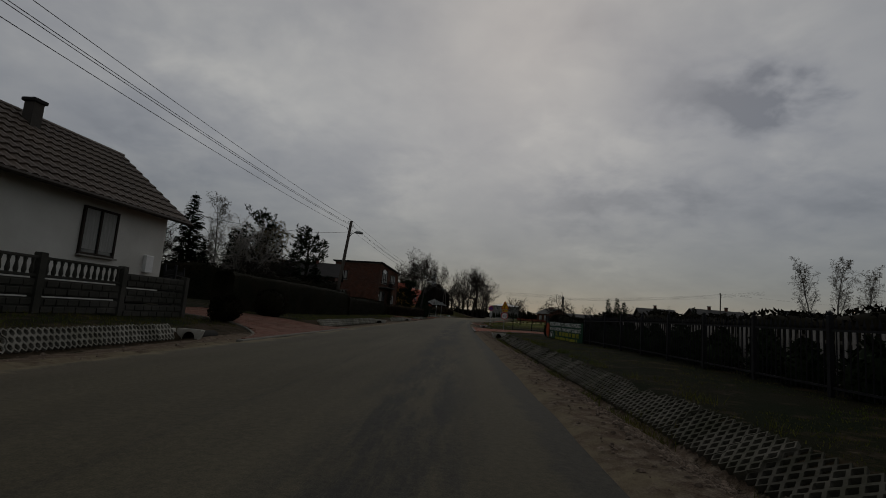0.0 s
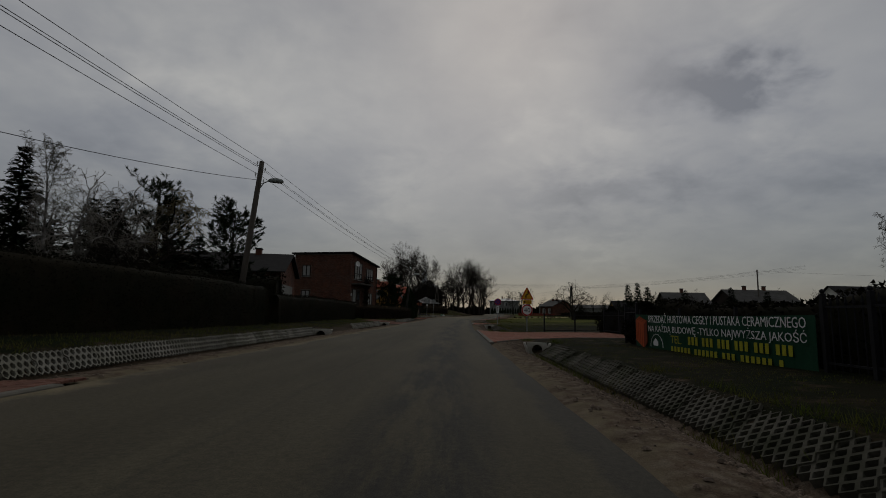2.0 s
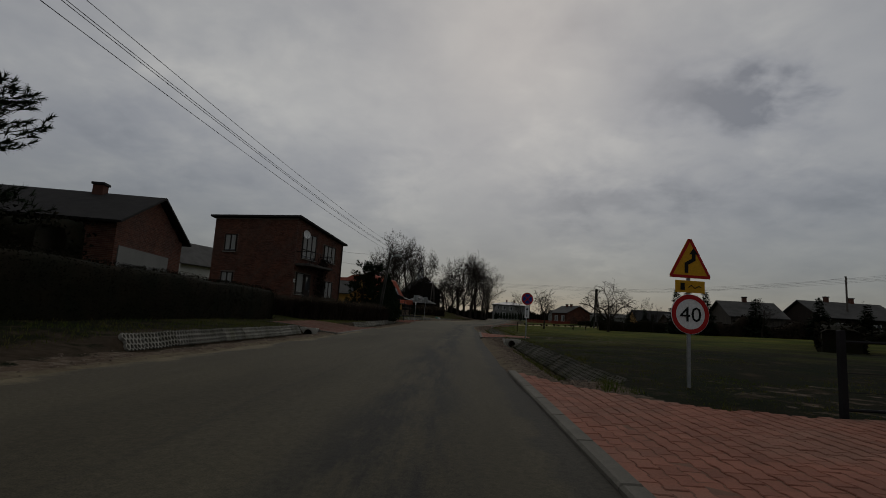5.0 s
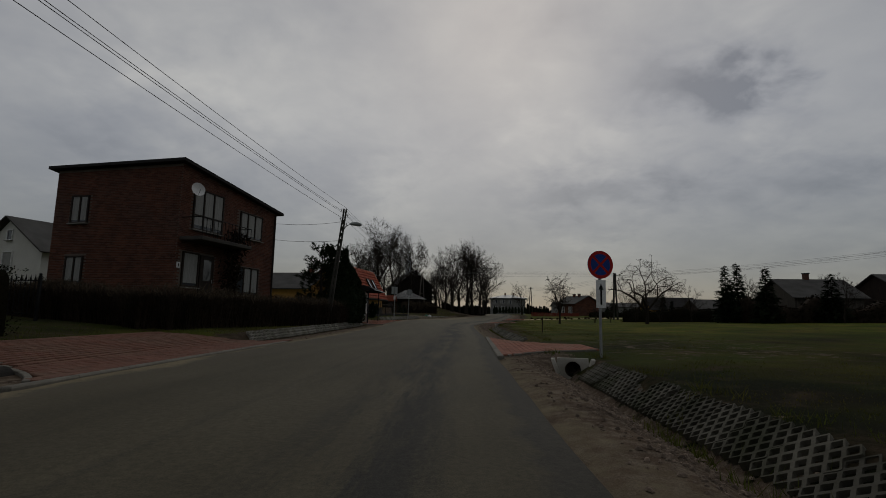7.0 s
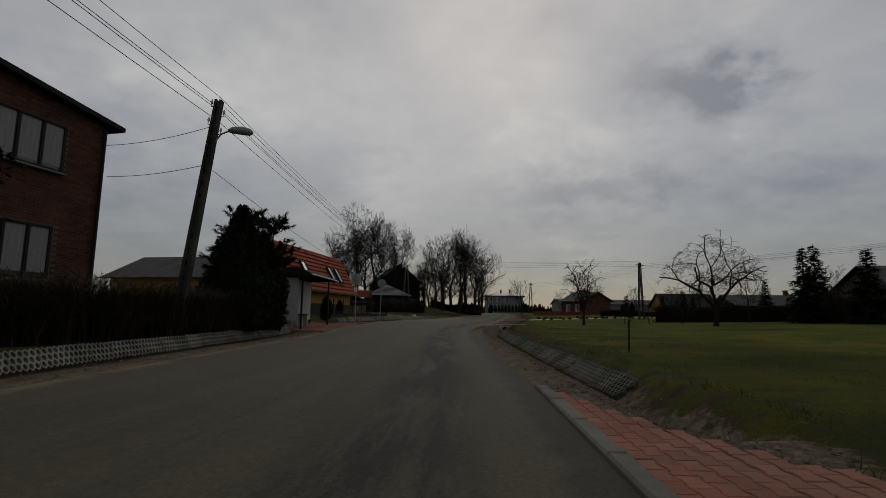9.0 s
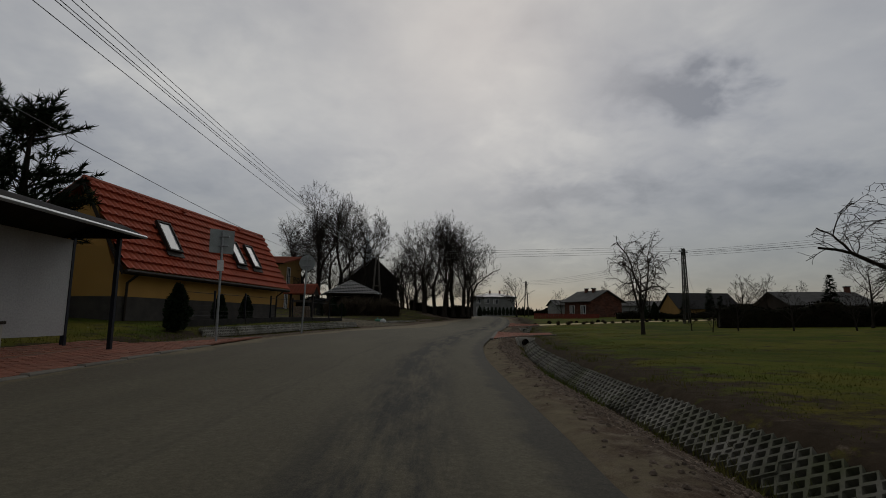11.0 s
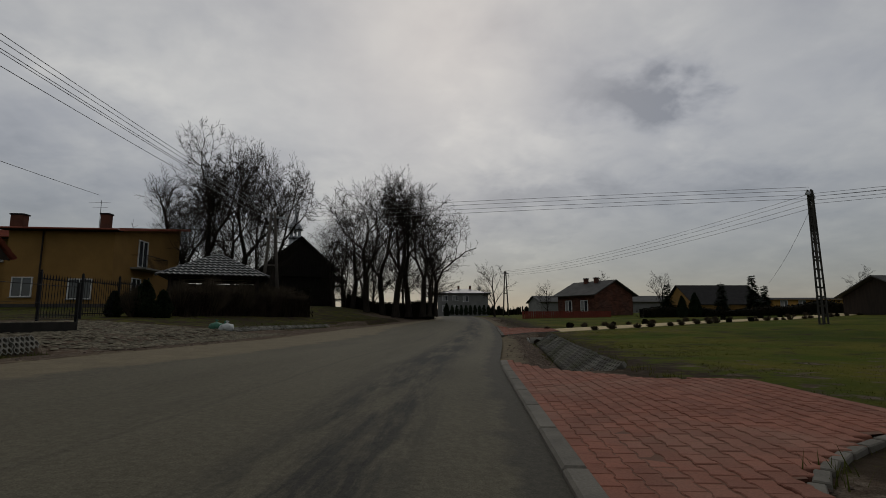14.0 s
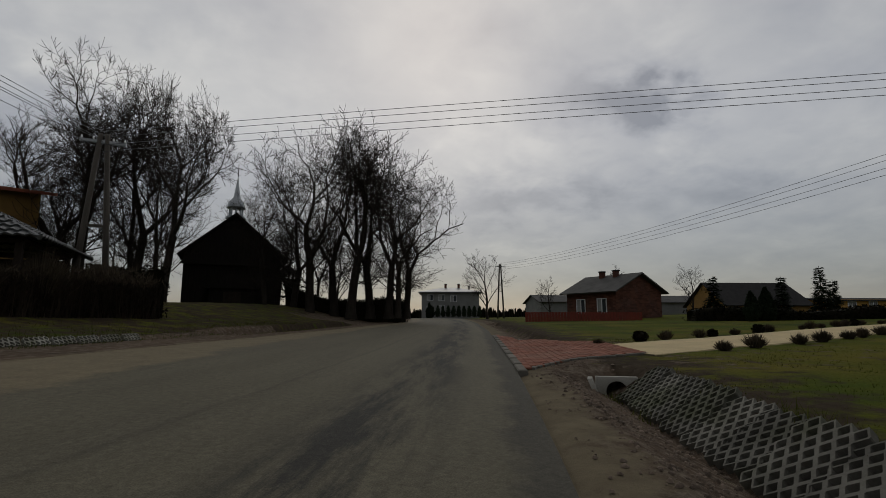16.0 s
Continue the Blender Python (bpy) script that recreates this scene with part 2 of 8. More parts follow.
def road_material():
    """Worn asphalt: fine aggregate, darker patches along the wheel track, sand dragged over the edges."""
    m = bpy.data.materials.new("asphalt")
    m.use_nodes = True
    nt = m.node_tree
    N, L = nt.nodes, nt.links
    p = N["Principled BSDF"]
    geo = N.new("ShaderNodeNewGeometry")
    at = N.new("ShaderNodeAttribute"); at.attribute_name = "from_edge"
    edge = at.outputs["Fac"]
    # lengthwise coordinates: across the road by the distance from its border, drawn out along it
    sp = N.new("ShaderNodeSeparateXYZ"); L.new(geo.outputs["Position"], sp.inputs[0])
    cb = N.new("ShaderNodeCombineXYZ"); L.new(edge, cb.inputs[0]); L.new(sp.outputs[1], cb.inputs[1])
    mp = N.new("ShaderNodeMapping"); mp.inputs["Scale"].default_value = (1, 0.13, 1)
    L.new(cb.outputs[0], mp.inputs[0])
    def nz(s, d=5, r=0.6, v=None):
        n = N.new("ShaderNodeTexNoise"); n.inputs["Scale"].default_value = s; n.inputs["Detail"].default_value = d; n.inputs["Roughness"].default_value = r
        L.new(v or geo.outputs["Position"], n.inputs["Vector"]); return n.outputs[0]
    def mr(s, a, b, lo=0.0, hi=1.0):
        r = N.new("ShaderNodeMapRange"); r.inputs[1].default_value, r.inputs[2].default_value, r.inputs[3].default_value, r.inputs[4].default_value = a, b, lo, hi
        L.new(s, r.inputs[0]); return r.outputs[0]
    def mix(f, a, b, mode="MIX"):
        x = N.new("ShaderNodeMix"); x.data_type = "RGBA"; x.blend_type = mode
        for sock, v in ((x.inputs[0], f), (x.inputs[6], a), (x.inputs[7], b)):
            if isinstance(v, (float, int)): sock.default_value = v
            elif isinstance(v, tuple): sock.default_value = (*v, 1)
            else: L.new(v, sock)
        return x.outputs[2]
    def math(op, a, b):
        x = N.new("ShaderNodeMath"); x.operation = op
        for sock, v in ((x.inputs[0], a), (x.inputs[1], b)):
            if isinstance(v, (float, int)): sock.default_value = v
            else: L.new(v, sock)
        return x.outputs[0]
    col = mix(mr(nz(0.8, 6, 0.6, mp.outputs[0]), 0.35, 0.65), (0.062, 0.054, 0.035), (0.088, 0.077, 0.050))
    # the stretch towards the church is paler; old is the weight of that mix
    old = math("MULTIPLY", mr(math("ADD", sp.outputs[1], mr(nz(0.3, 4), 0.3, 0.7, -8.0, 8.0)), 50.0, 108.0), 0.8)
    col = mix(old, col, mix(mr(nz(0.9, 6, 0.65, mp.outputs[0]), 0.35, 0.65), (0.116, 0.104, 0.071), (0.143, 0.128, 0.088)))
    # patched strip along the track and bitumen along the border
    patch = math("MULTIPLY", mr(nz(2.2, 8, 0.75, mp.outputs[0]), 0.42, 0.56), math("SUBTRACT", 1.0, mr(math("ABSOLUTE", math("SUBTRACT", edge, 1.35), 0.0), 0.25, 0.7)))
    col = mix(math("MULTIPLY", patch, 0.9), col, (0.034, 0.033, 0.029))
    blot = mr(nz(1.5, 8, 0.72, mp.outputs[0]), 0.50, 0.64)
    col = mix(math("MULTIPLY", blot, 0.2), col, (0.046, 0.042, 0.035))
    strip = math("SUBTRACT", 1.0, mr(math("ADD", edge, mr(nz(2.0, 4), 0.3, 0.7, -0.12, 0.12)), 0.22, 0.36))
    col = mix(math("MULTIPLY", strip, 0.5), col, (0.030, 0.030, 0.031))
    seam = math("SUBTRACT", 1.0, mr(math("ABSOLUTE", math("SUBTRACT", math("ADD", edge, mr(nz(0.5, 3), 0.3, 0.7, -0.05, 0.05)), 2.75), 0.0), 0.012, 0.05))
    col = mix(math("MULTIPLY", seam, 0.2), col, (0.030, 0.028, 0.026))
    dust = mr(math("ADD", edge, mr(nz(1.3, 6), 0.3, 0.7, -0.5, 0.5)), 4.4, 5.8)
    col = mix(math("MULTIPLY", dust, 0.55), col, (0.095, 0.080, 0.060))
    # sand washed over the asphalt from the other verge, wider where the road bends
    al = N.new("ShaderNodeAttribute"); al.attribute_name = "from_left"
    reach = math("ADD", math("ADD", mr(sp.outputs[1], 78.0, 96.0, 0.12, 0.3), math("SUBTRACT", mr(sp.outputs[1], 97.0, 108.0, 0.0, 1.5), mr(sp.outputs[1], 116.0, 128.0, 0.0, 0.9))), mr(nz(0.55, 6, 0.65), 0.3, 0.7, -0.35, 0.35))
    drift = mr(math("SUBTRACT", al.outputs["Fac"], reach), 0.16, -0.12)
    col = mix(math("MULTIPLY", drift, 0.9), col, mix(mr(nz(3.0, 6), 0.3, 0.7), (0.205, 0.168, 0.102), (0.150, 0.122, 0.075)))
    col = mix(0.8, col, mix(mr(nz(110, 2), 0.25, 0.75), (0.55, 0.55, 0.55), (1.4, 1.4, 1.4)), "MULTIPLY")
    col = mix(0.7, col, mix(mr(nz(22, 4), 0.3, 0.7), (0.72, 0.72, 0.72), (1.28, 1.28, 1.28)), "MULTIPLY")
    L.new(col, p.inputs["Base Color"])
    p.inputs["Roughness"].default_value, p.inputs["Specular IOR Level"].default_value = 0.85, 0.12
    b = N.new("ShaderNodeBump"); b.inputs["Strength"].default_value, b.inputs["Distance"].default_value = 0.35, 0.006
    L.new(nz(130, 2), b.inputs["Height"]); L.new(b.outputs[0], p.inputs["Normal"])
    return m


def glass_material(name, tint=(0.05, 0.055, 0.06)):
    m = bpy.data.materials.new(name)
    m.use_nodes = True
    p = m.node_tree.nodes["Principled BSDF"]
    p.inputs["Base Color"].default_value = (*tint, 1)
    p.inputs["Roughness"].default_value, p.inputs["Specular IOR Level"].default_value = 0.06, 0.9
    return m


M = {}
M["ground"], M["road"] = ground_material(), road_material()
M["concrete"] = mat("concrete", (0.27, 0.26, 0.235), (0.20, 0.19, 0.165), 0.9, 2.5, 60, 0.3, c3=(0.16, 0.155, 0.125))
M["slab"] = mat("slab_concrete", (0.175, 0.167, 0.14), (0.105, 0.10, 0.083), 0.92, 2.6, 45, 0.3, vary=0.25, c3=(0.075, 0.080, 0.045), coord="Position", big=0.35)
# darker slab copy, the near stretch's dimness put into its colour, with mossy tint
M["old_slab"] = mat("dim_mossy_slab", (0.106, 0.099, 0.079), (0.064, 0.060, 0.046), 0.92, 2.6, 45, 0.3, vary=0.25, c3=(0.041, 0.043, 0.025), coord="Position", big=0.5)
M["pale_slab"] = mat("pale_slab_concrete", (0.243, 0.234, 0.200), (0.167, 0.159, 0.133), 0.92, 2.6, 45, 0.3, vary=0.2, c3=(0.144, 0.140, 0.104), coord="Position", big=0.5)
M["dull_paver"] = mat("dull_red_paver", (0.185, 0.088, 0.062), (0.140, 0.070, 0.050), 0.92, 2.0, 70, 0.3, vary=0.12, c3=(0.165, 0.098, 0.070), coord="Position")
M["dull_paver_joined"] = mat("dull_red_paver_far", (0.185, 0.088, 0.062), (0.140, 0.070, 0.050), 0.92, 2.0, 70, 0.3, island=0.12, c3=(0.165, 0.098, 0.070), coord="Position")
M["dull_tile"] = mat("dull_red_roof_tile", (0.30, 0.085, 0.050), (0.23, 0.070, 0.045), 0.7, 1.0, 40, 0.1, coord="Position")
M["ochre_wall"] = mat("ochre_render", (0.290, 0.170, 0.056), (0.245, 0.144, 0.048), 0.92, 0.7, 60, 0.25, coord="Position")
M["fence_panel"] = mat("fence_concrete", (0.076, 0.071, 0.061), (0.050, 0.048, 0.042), 0.92, 2.0, 50, 0.35, c3=(0.036, 0.036, 0.029), coord="Position")
M["precast"] = mat("precast_concrete", (0.46, 0.44, 0.385), (0.36, 0.345, 0.30), 0.9, 2.5, 60, 0.3, c3=(0.25, 0.235, 0.195))
M["kerb"] = mat("kerb_concrete", (0.19, 0.175, 0.145), (0.14, 0.13, 0.108), 0.9, 3, 60, 0.3, vary=0.12, coord="Position")
M["paver"] = mat("red_paver", (0.30, 0.126, 0.084), (0.235, 0.102, 0.070), 0.9, 2.0, 70, 0.3, vary=0.13, c3=(0.265, 0.135, 0.095), coord="Position")
M["paver_joined"] = mat("red_paver_far", (0.30, 0.126, 0.084), (0.235, 0.102, 0.070), 0.9, 2.0, 70, 0.3, island=0.13, c3=(0.265, 0.135, 0.095), coord="Position")
M["joint"] = mat("joint_sand", (0.20, 0.110, 0.076), (0.15, 0.085, 0.060), 0.95, 4, 80, 0.3, coord="Position")
M["sandpath"] = mat("pale_path", (0.60, 0.48, 0.27), (0.50, 0.40, 0.23), 0.95, 1.5, 40, 0.4, coord="Position")
M["stone"] = mat("stone", (0.200, 0.152, 0.115), (0.100, 0.077, 0.058), 0.9, 9, 60, 0.3, island=0.4, coord="Position")
M["cobble"] = mat("cobble", (0.20, 0.175, 0.122), (0.13, 0.115, 0.080), 0.9, 5, 60, 0.3, island=0.3, coord="Position")
M["grass"] = mat("grass_blade", (0.058, 0.080, 0.015), (0.102, 0.090, 0.028), 0.8, 0.5, 3, 0.0, island=0.35, coord="Position", spec=0.02)


def let_light_through(m, share=0.5):
    """Thin blades pass part of the light on."""
    nt = m.node_tree
    p, out = nt.nodes["Principled BSDF"], nt.nodes["Material Output"]
    tr, mx = nt.nodes.new("ShaderNodeBsdfTranslucent"), nt.nodes.new("ShaderNodeMixShader")
    nt.links.new(p.inputs["Base Color"].links[0].from_socket, tr.inputs[0])
    mx.inputs[0].default_value = share
    nt.links.new(p.outputs[0], mx.inputs[1]); nt.links.new(tr.outputs[0], mx.inputs[2]); nt.links.new(mx.outputs[0], out.inputs[0])


let_light_through(M["grass"])
M["hedge"] = mat("hedge_leaf", (0.010, 0.011, 0.006), (0.017, 0.014, 0.008), 0.8, 1.2, 12, 0.0, island=0.5, coord="Position", spec=0.03)
M["hedge_brown"] = mat("hedge_brown", (0.042, 0.031, 0.022), (0.024, 0.019, 0.014), 0.85, 1.2, 12, 0.0, island=0.5, coord="Position", spec=0.03)
M["needle"] = mat("needle", (0.016, 0.026, 0.013), (0.024, 0.034, 0.017), 0.75, 1.5, 12, 0.0, island=0.5, coord="Position", spec=0.03)
M["bark"] = mat("bark", (0.040, 0.034, 0.027), (0.025, 0.021, 0.017), 0.95, 4, 30, 0.6, coord="Position", stretch=(1, 1, 0.3), spec=0.03)
M["twig"] = mat("twig", (0.036, 0.030, 0.024), (0.024, 0.020, 0.016), 0.9, 2, 20, 0.0, coord="Position", spec=0.03)
M["birch"] = mat("birch_bark", (0.33, 0.31, 0.28), (0.07, 0.065, 0.06), 0.85, 5, 30, 0.2, coord="Position", stretch=(1, 1, 0.5))
M["pale_twig"] = mat("pale_birch_twig", (0.27, 0.25, 0.215), (0.17, 0.155, 0.13), 0.9, 2, 20, 0.0, coord="Position", spec=0.03)
M["dry_twig"] = mat("dry_twig", (0.105, 0.082, 0.056), (0.062, 0.050, 0.036), 0.9, 2, 20, 0.0, island=0.4, coord="Position", spec=0.03)
M["straw"] = mat("willow_twig", (0.17, 0.14, 0.075), (0.11, 0.092, 0.052), 0.9, 2, 20, 0.0, coord="Position", spec=0.03)
M["white_wall"] = mat("white_render", (0.66, 0.65, 0.60), (0.58, 0.57, 0.52), 0.92, 0.7, 60, 0.25, coord="Position", c3=(0.52, 0.51, 0.46))
M["grey_wall"] = mat("grey_render", (0.23, 0.23, 0.215), (0.19, 0.19, 0.175), 0.92, 0.8, 60, 0.25, coord="Position")
M["yellow_wall"] = mat("yellow_render", (0.50, 0.285, 0.082), (0.43, 0.245, 0.072), 0.92, 0.7, 60, 0.25, coord="Position")
M["plinth"] = mat("dark_plinth", (0.085, 0.075, 0.065), (0.06, 0.055, 0.05), 0.9, 2, 40, 0.3, coord="Position")
M["brick"] = mat("brick", (0.135, 0.057, 0.037), (0.092, 0.042, 0.029), 0.9, 1.5, 50, 0.3, island=0.3, coord="Position", c3=(0.10, 0.052, 0.040))
M["mortar"] = mat("mortar", (0.17, 0.14, 0.115), (0.13, 0.11, 0.09), 0.95, 2, 60, 0.3, coord="Position")
M["red_tile"] = mat("red_roof_tile", (0.40, 0.078, 0.034), (0.31, 0.063, 0.029), 0.65, 1.0, 40, 0.1, spec=0.2, coord="Position")
M["brown_tile"] = mat("brown_roof_tile", (0.105, 0.080, 0.062), (0.080, 0.062, 0.050), 0.6, 1.0, 40, 0.1, spec=0.22, coord="Position")
M["dark_tile"] = mat("graphite_roof_tile", (0.085, 0.088, 0.085), (0.06, 0.062, 0.06), 0.42, 1.0, 40, 0.1, spec=0.5, coord="Position")
M["eternit"] = mat("grey_roof_sheet", (0.095, 0.092, 0.086), (0.065, 0.063, 0.058), 0.85, 1.0, 40, 0.2, coord="Position")
M["tar"] = mat("roof_felt", (0.035, 0.033, 0.032), (0.025, 0.024, 0.023), 0.9, 2, 40, 0.2, coord="Position")
M["dark_wood"] = mat("dark_wood", (0.040, 0.030, 0.023), (0.027, 0.021, 0.017), 0.85, 2.0, 30, 0.4, coord="Position", stretch=(4, 4, 0.4))
M["black_board"] = mat("old_board", (0.024, 0.020, 0.017), (0.016, 0.014, 0.012), 0.9, 2.0, 30, 0.4, coord="Position", stretch=(4, 4, 0.4))
M["old_wood"] = mat("weathered_wood", (0.11, 0.098, 0.082), (0.075, 0.066, 0.056), 0.9, 2, 30, 0.4, coord="Position", stretch=(4, 4, 0.3))
M["grey_wood"] = mat("pale_picket", (0.36, 0.34, 0.31), (0.25, 0.235, 0.215), 0.9, 2, 30, 0.3, coord="Position")
M["black_metal"] = mat("black_metal", (0.018, 0.018, 0.019), (0.012, 0.012, 0.013), 0.6, 4, 60, 0.05, spec=0.12)
M["galv"] = mat("galvanised_steel", (0.36, 0.37, 0.37), (0.28, 0.29, 0.29), 0.45, 5, 50, 0.05, metal=0.7)
M["zinc"] = mat("zinc_sheet", (0.42, 0.44, 0.45), (0.34, 0.36, 0.37), 0.4, 3, 40, 0.05, metal=0.6)
M["panel_grey"] = mat("shelter_panel", (0.40, 0.40, 0.39), (0.35, 0.35, 0.34), 0.55, 1.0, 30, 0.05)
M["panel_blue"] = mat("dark_post", (0.020, 0.022, 0.030), (0.016, 0.018, 0.024), 0.5, 3, 40, 0.05)
M["white"] = mat("white_paint", (0.78, 0.78, 0.76), (0.70, 0.70, 0.68), 0.5, 3, 40, 0.03)
M["pvc"] = mat("white_frame", (0.72, 0.72, 0.70), (0.64, 0.64, 0.62), 0.45, 3, 40, 0.03)
M["brown_frame"] = mat("brown_frame", (0.035, 0.026, 0.020), (0.026, 0.02, 0.016), 0.6, 3, 40, 0.05)
M["red_paint"] = mat("sign_red", (0.42, 0.020, 0.018), (0.38, 0.02, 0.018), 0.45, 3, 40, 0.02)
M["blue_paint"] = mat("sign_blue", (0.018, 0.055, 0.26), (0.016, 0.048, 0.23), 0.45, 3, 40, 0.02)
M["yellow_paint"] = mat("sign_yellow", (0.62, 0.33, 0.02), (0.56, 0.29, 0.02), 0.45, 3, 40, 0.02)
M["black_paint"] = mat("sign_black", (0.012, 0.012, 0.012), (0.009, 0.009, 0.009), 0.5, 3, 40, 0.02)
M["sign_back"] = mat("sign_back_grey", (0.32, 0.34, 0.33), (0.26, 0.28, 0.27), 0.5, 3, 40, 0.02, metal=0.4)
M["banner"] = mat("green_banner", (0.012, 0.060, 0.030), (0.009, 0.048, 0.024), 0.6, 2, 30, 0.06)
M["banner_yellow"] = mat("banner_yellow", (0.42, 0.40, 0.03), (0.37, 0.35, 0.03), 0.6, 3, 40, 0.02)
M["orange"] = mat("clay_block_orange", (0.50, 0.095, 0.030), (0.42, 0.08, 0.025), 0.7, 3, 40, 0.05)
M["clay_dark"] = mat("clay_block_dark", (0.22, 0.050, 0.022), (0.18, 0.04, 0.02), 0.8, 3, 40, 0.05)
M["curtain"] = mat("net_curtain", (0.34, 0.34, 0.32), (0.26, 0.26, 0.245), 0.9, 4, 30, 0.1, stretch=(6, 6, 0.5))
M["dark_hole"] = mat("pipe_inside", (0.03, 0.028, 0.025), (0.02, 0.019, 0.017), 0.95, 3, 30, 0.2)
M["bag_white"] = mat("white_plastic_bag", (0.62, 0.64, 0.62), (0.52, 0.55, 0.53), 0.4, 6, 40, 0.3)
M["bag_green"] = mat("green_plastic_bag", (0.10, 0.25, 0.17), (0.07, 0.19, 0.13), 0.4, 6, 40, 0.3)
M["wire"] = mat("wire", (0.085, 0.085, 0.088), (0.07, 0.07, 0.072), 0.6, 3, 40, 0.0)
M["lamp_glass"] = mat("lamp_cover", (0.30, 0.29, 0.25), (0.25, 0.24, 0.21), 0.3, 3, 40, 0.0)
M["glass"] = glass_material("window_glass")
M["clear_glass"] = glass_material("clear_glass", (0.9, 0.92, 0.92))
M["clear_glass"].node_tree.nodes["Principled BSDF"].inputs["Transmission Weight"].default_value = 1.0
M["clear_glass"].node_tree.nodes["Principled BSDF"].inputs["IOR"].default_value = 1.05
M["lit_glass"] = glass_material("roof_window_glass", (0.20, 0.21, 0.22))
M["red_fence"] = mat("red_fence", (0.20, 0.045, 0.03), (0.16, 0.04, 0.028), 0.85, 2, 40, 0.2, coord="Position")


# ---- mesh helpers ----
class Mesh:
    """Collects vertices and faces, and becomes one mesh."""
    def __init__(self):
        self.v, self.f = [], []

    def add(self, verts, faces):
        o = len(self.v)
        self.v += [tuple(p) for p in verts]
        self.f += [tuple(i + o for i in q) for q in faces]
        return self

    def box(self, x0, y0, z0, x1, y1, z1, m=None, bevel=0.0):
        if bevel:
            b = bevel
            c = [(x0 + b, y0 + b, z0), (x1 - b, y0 + b, z0), (x1 - b, y1 - b, z0), (x0 + b, y1 - b, z0),
                 (x0, y0, z0 + b), (x1, y0, z0 + b), (x1, y1, z0 + b), (x0, y1, z0 + b),
                 (x0, y0, z1 - b), (x1, y0, z1 - b), (x1, y1, z1 - b), (x0, y1, z1 - b),
                 (x0 + b, y0 + b, z1), (x1 - b, y0 + b, z1), (x1 - b, y1 - b, z1), (x0 + b, y1 - b, z1)]
            f = [(3, 2, 1, 0), (12, 13, 14, 15)]
            for k in (0, 4, 8):
                f += [(k + i, k + (i + 1) % 4, k + 4 + (i + 1) % 4, k + 4 + i) for i in range(4)]
        else:
            c = [(x0, y0, z0), (x1, y0, z0), (x1, y1, z0), (x0, y1, z0), (x0, y0, z1), (x1, y0, z1), (x1, y1, z1), (x0, y1, z1)]
            f = [(3, 2, 1, 0), (4, 5, 6, 7), (0, 1, 5, 4), (1, 2, 6, 5), (2, 3, 7, 6), (3, 0, 4, 7)]
        return self.add([m @ Vector(p) for p in c] if m else c, f)

    def tube(self, pts, radii, sides=8, cap=True):
        """A round rod along points."""
        pts = [Vector(p) for p in pts]
        if not hasattr(radii, "__len__"):
            radii = [radii] * len(pts)
        o = len(self.v)
        ref = None
        for i, p in enumerate(pts):
            d = (pts[min(i + 1, len(pts) - 1)] - pts[max(i - 1, 0)])
            d = d.normalized() if d.length > 1e-9 else Vector((0, 0, 1))
            if ref is None:
                ref = Vector((1, 0, 0)) if abs(d.x) < 0.8 else Vector((0, 1, 0))
            u = ref - d * ref.dot(d)
            u.normalize()
            ref = u
            w = d.cross(u)
            for k in range(sides):
                a = 2 * math.pi * k / sides
                self.v.append(tuple(p + (u * math.cos(a) + w * math.sin(a)) * radii[i]))
        for i in range(len(pts) - 1):
            for k in range(sides):
                a, b = o + i * sides + k, o + i * sides + (k + 1) % sides
                self.f.append((a, b, b + sides, a + sides))
        if cap:
            self.f.append(tuple(o + k for k in reversed(range(sides))))
            self.f.append(tuple(o + (len(pts) - 1) * sides + k for k in range(sides)))
        return self

    def prism(self, outline, p0, u, v, n, depth):
        """An outline in the plane p0 + a*u + b*v, made thick along n."""
        p0, u, v, n = Vector(p0), Vector(u), Vector(v), Vector(n)
        a = [p0 + u * s + v * t for s, t in outline]
        b = [p + n * depth for p in a]
        k = len(a)
        f = [tuple(reversed(range(k))), tuple(range(k, 2 * k))] + [(i, (i + 1) % k, k + (i + 1) % k, k + i) for i in range(k)]
        return self.add(a + b, f)

    def ball(self, c, r, seg=10, rings=6, squash=1.0, rough=0.0, rng=None):
        vs, fs = [], []
        for i in range(rings + 1):
            t = math.pi * i / rings
            for k in range(seg):
                a = 2 * math.pi * k / seg
                q = r * (1 + (rng.uniform(-rough, rough) if rng else 0))
                vs.append((c[0] + q * math.sin(t) * math.cos(a), c[1] + q * math.sin(t) * math.sin(a), c[2] + q * math.cos(t) * squash))
        for i in range(rings):
            for k in range(seg):
                fs.append((i * seg + k, (i + 1) * seg + k, (i + 1) * seg + (k + 1) % seg, i * seg + (k + 1) % seg))
        return self.add(vs, fs)

    def data(self, name, material, smooth=False):
        me = bpy.data.meshes.new(name)
        me.from_pydata(self.v, [], self.f)
        if not isinstance(material, (list, tuple)):
            material = [material]
        for m in material:
            me.materials.append(M[m])
        if smooth:
            me.polygons.foreach_set("use_smooth", [True] * len(me.polygons))
        me.update()
        return me


def part(name, mesh, material, parent=None, label="", smooth=False, at=None, kind=""):
    ob = new(name, mesh.data(name, material, smooth) if isinstance(mesh, Mesh) else mesh)
    if parent:
        ob.parent = parent
    if at is not None:
        ob.matrix_local = at
    return tagged(ob, label, kind=kind)


def thing(name, label, category, m=None, group="", kind=""):
    ob = new(name)
    if m is not None:
        ob.matrix_world = m
    return tagged(ob, label, category, group, kind)


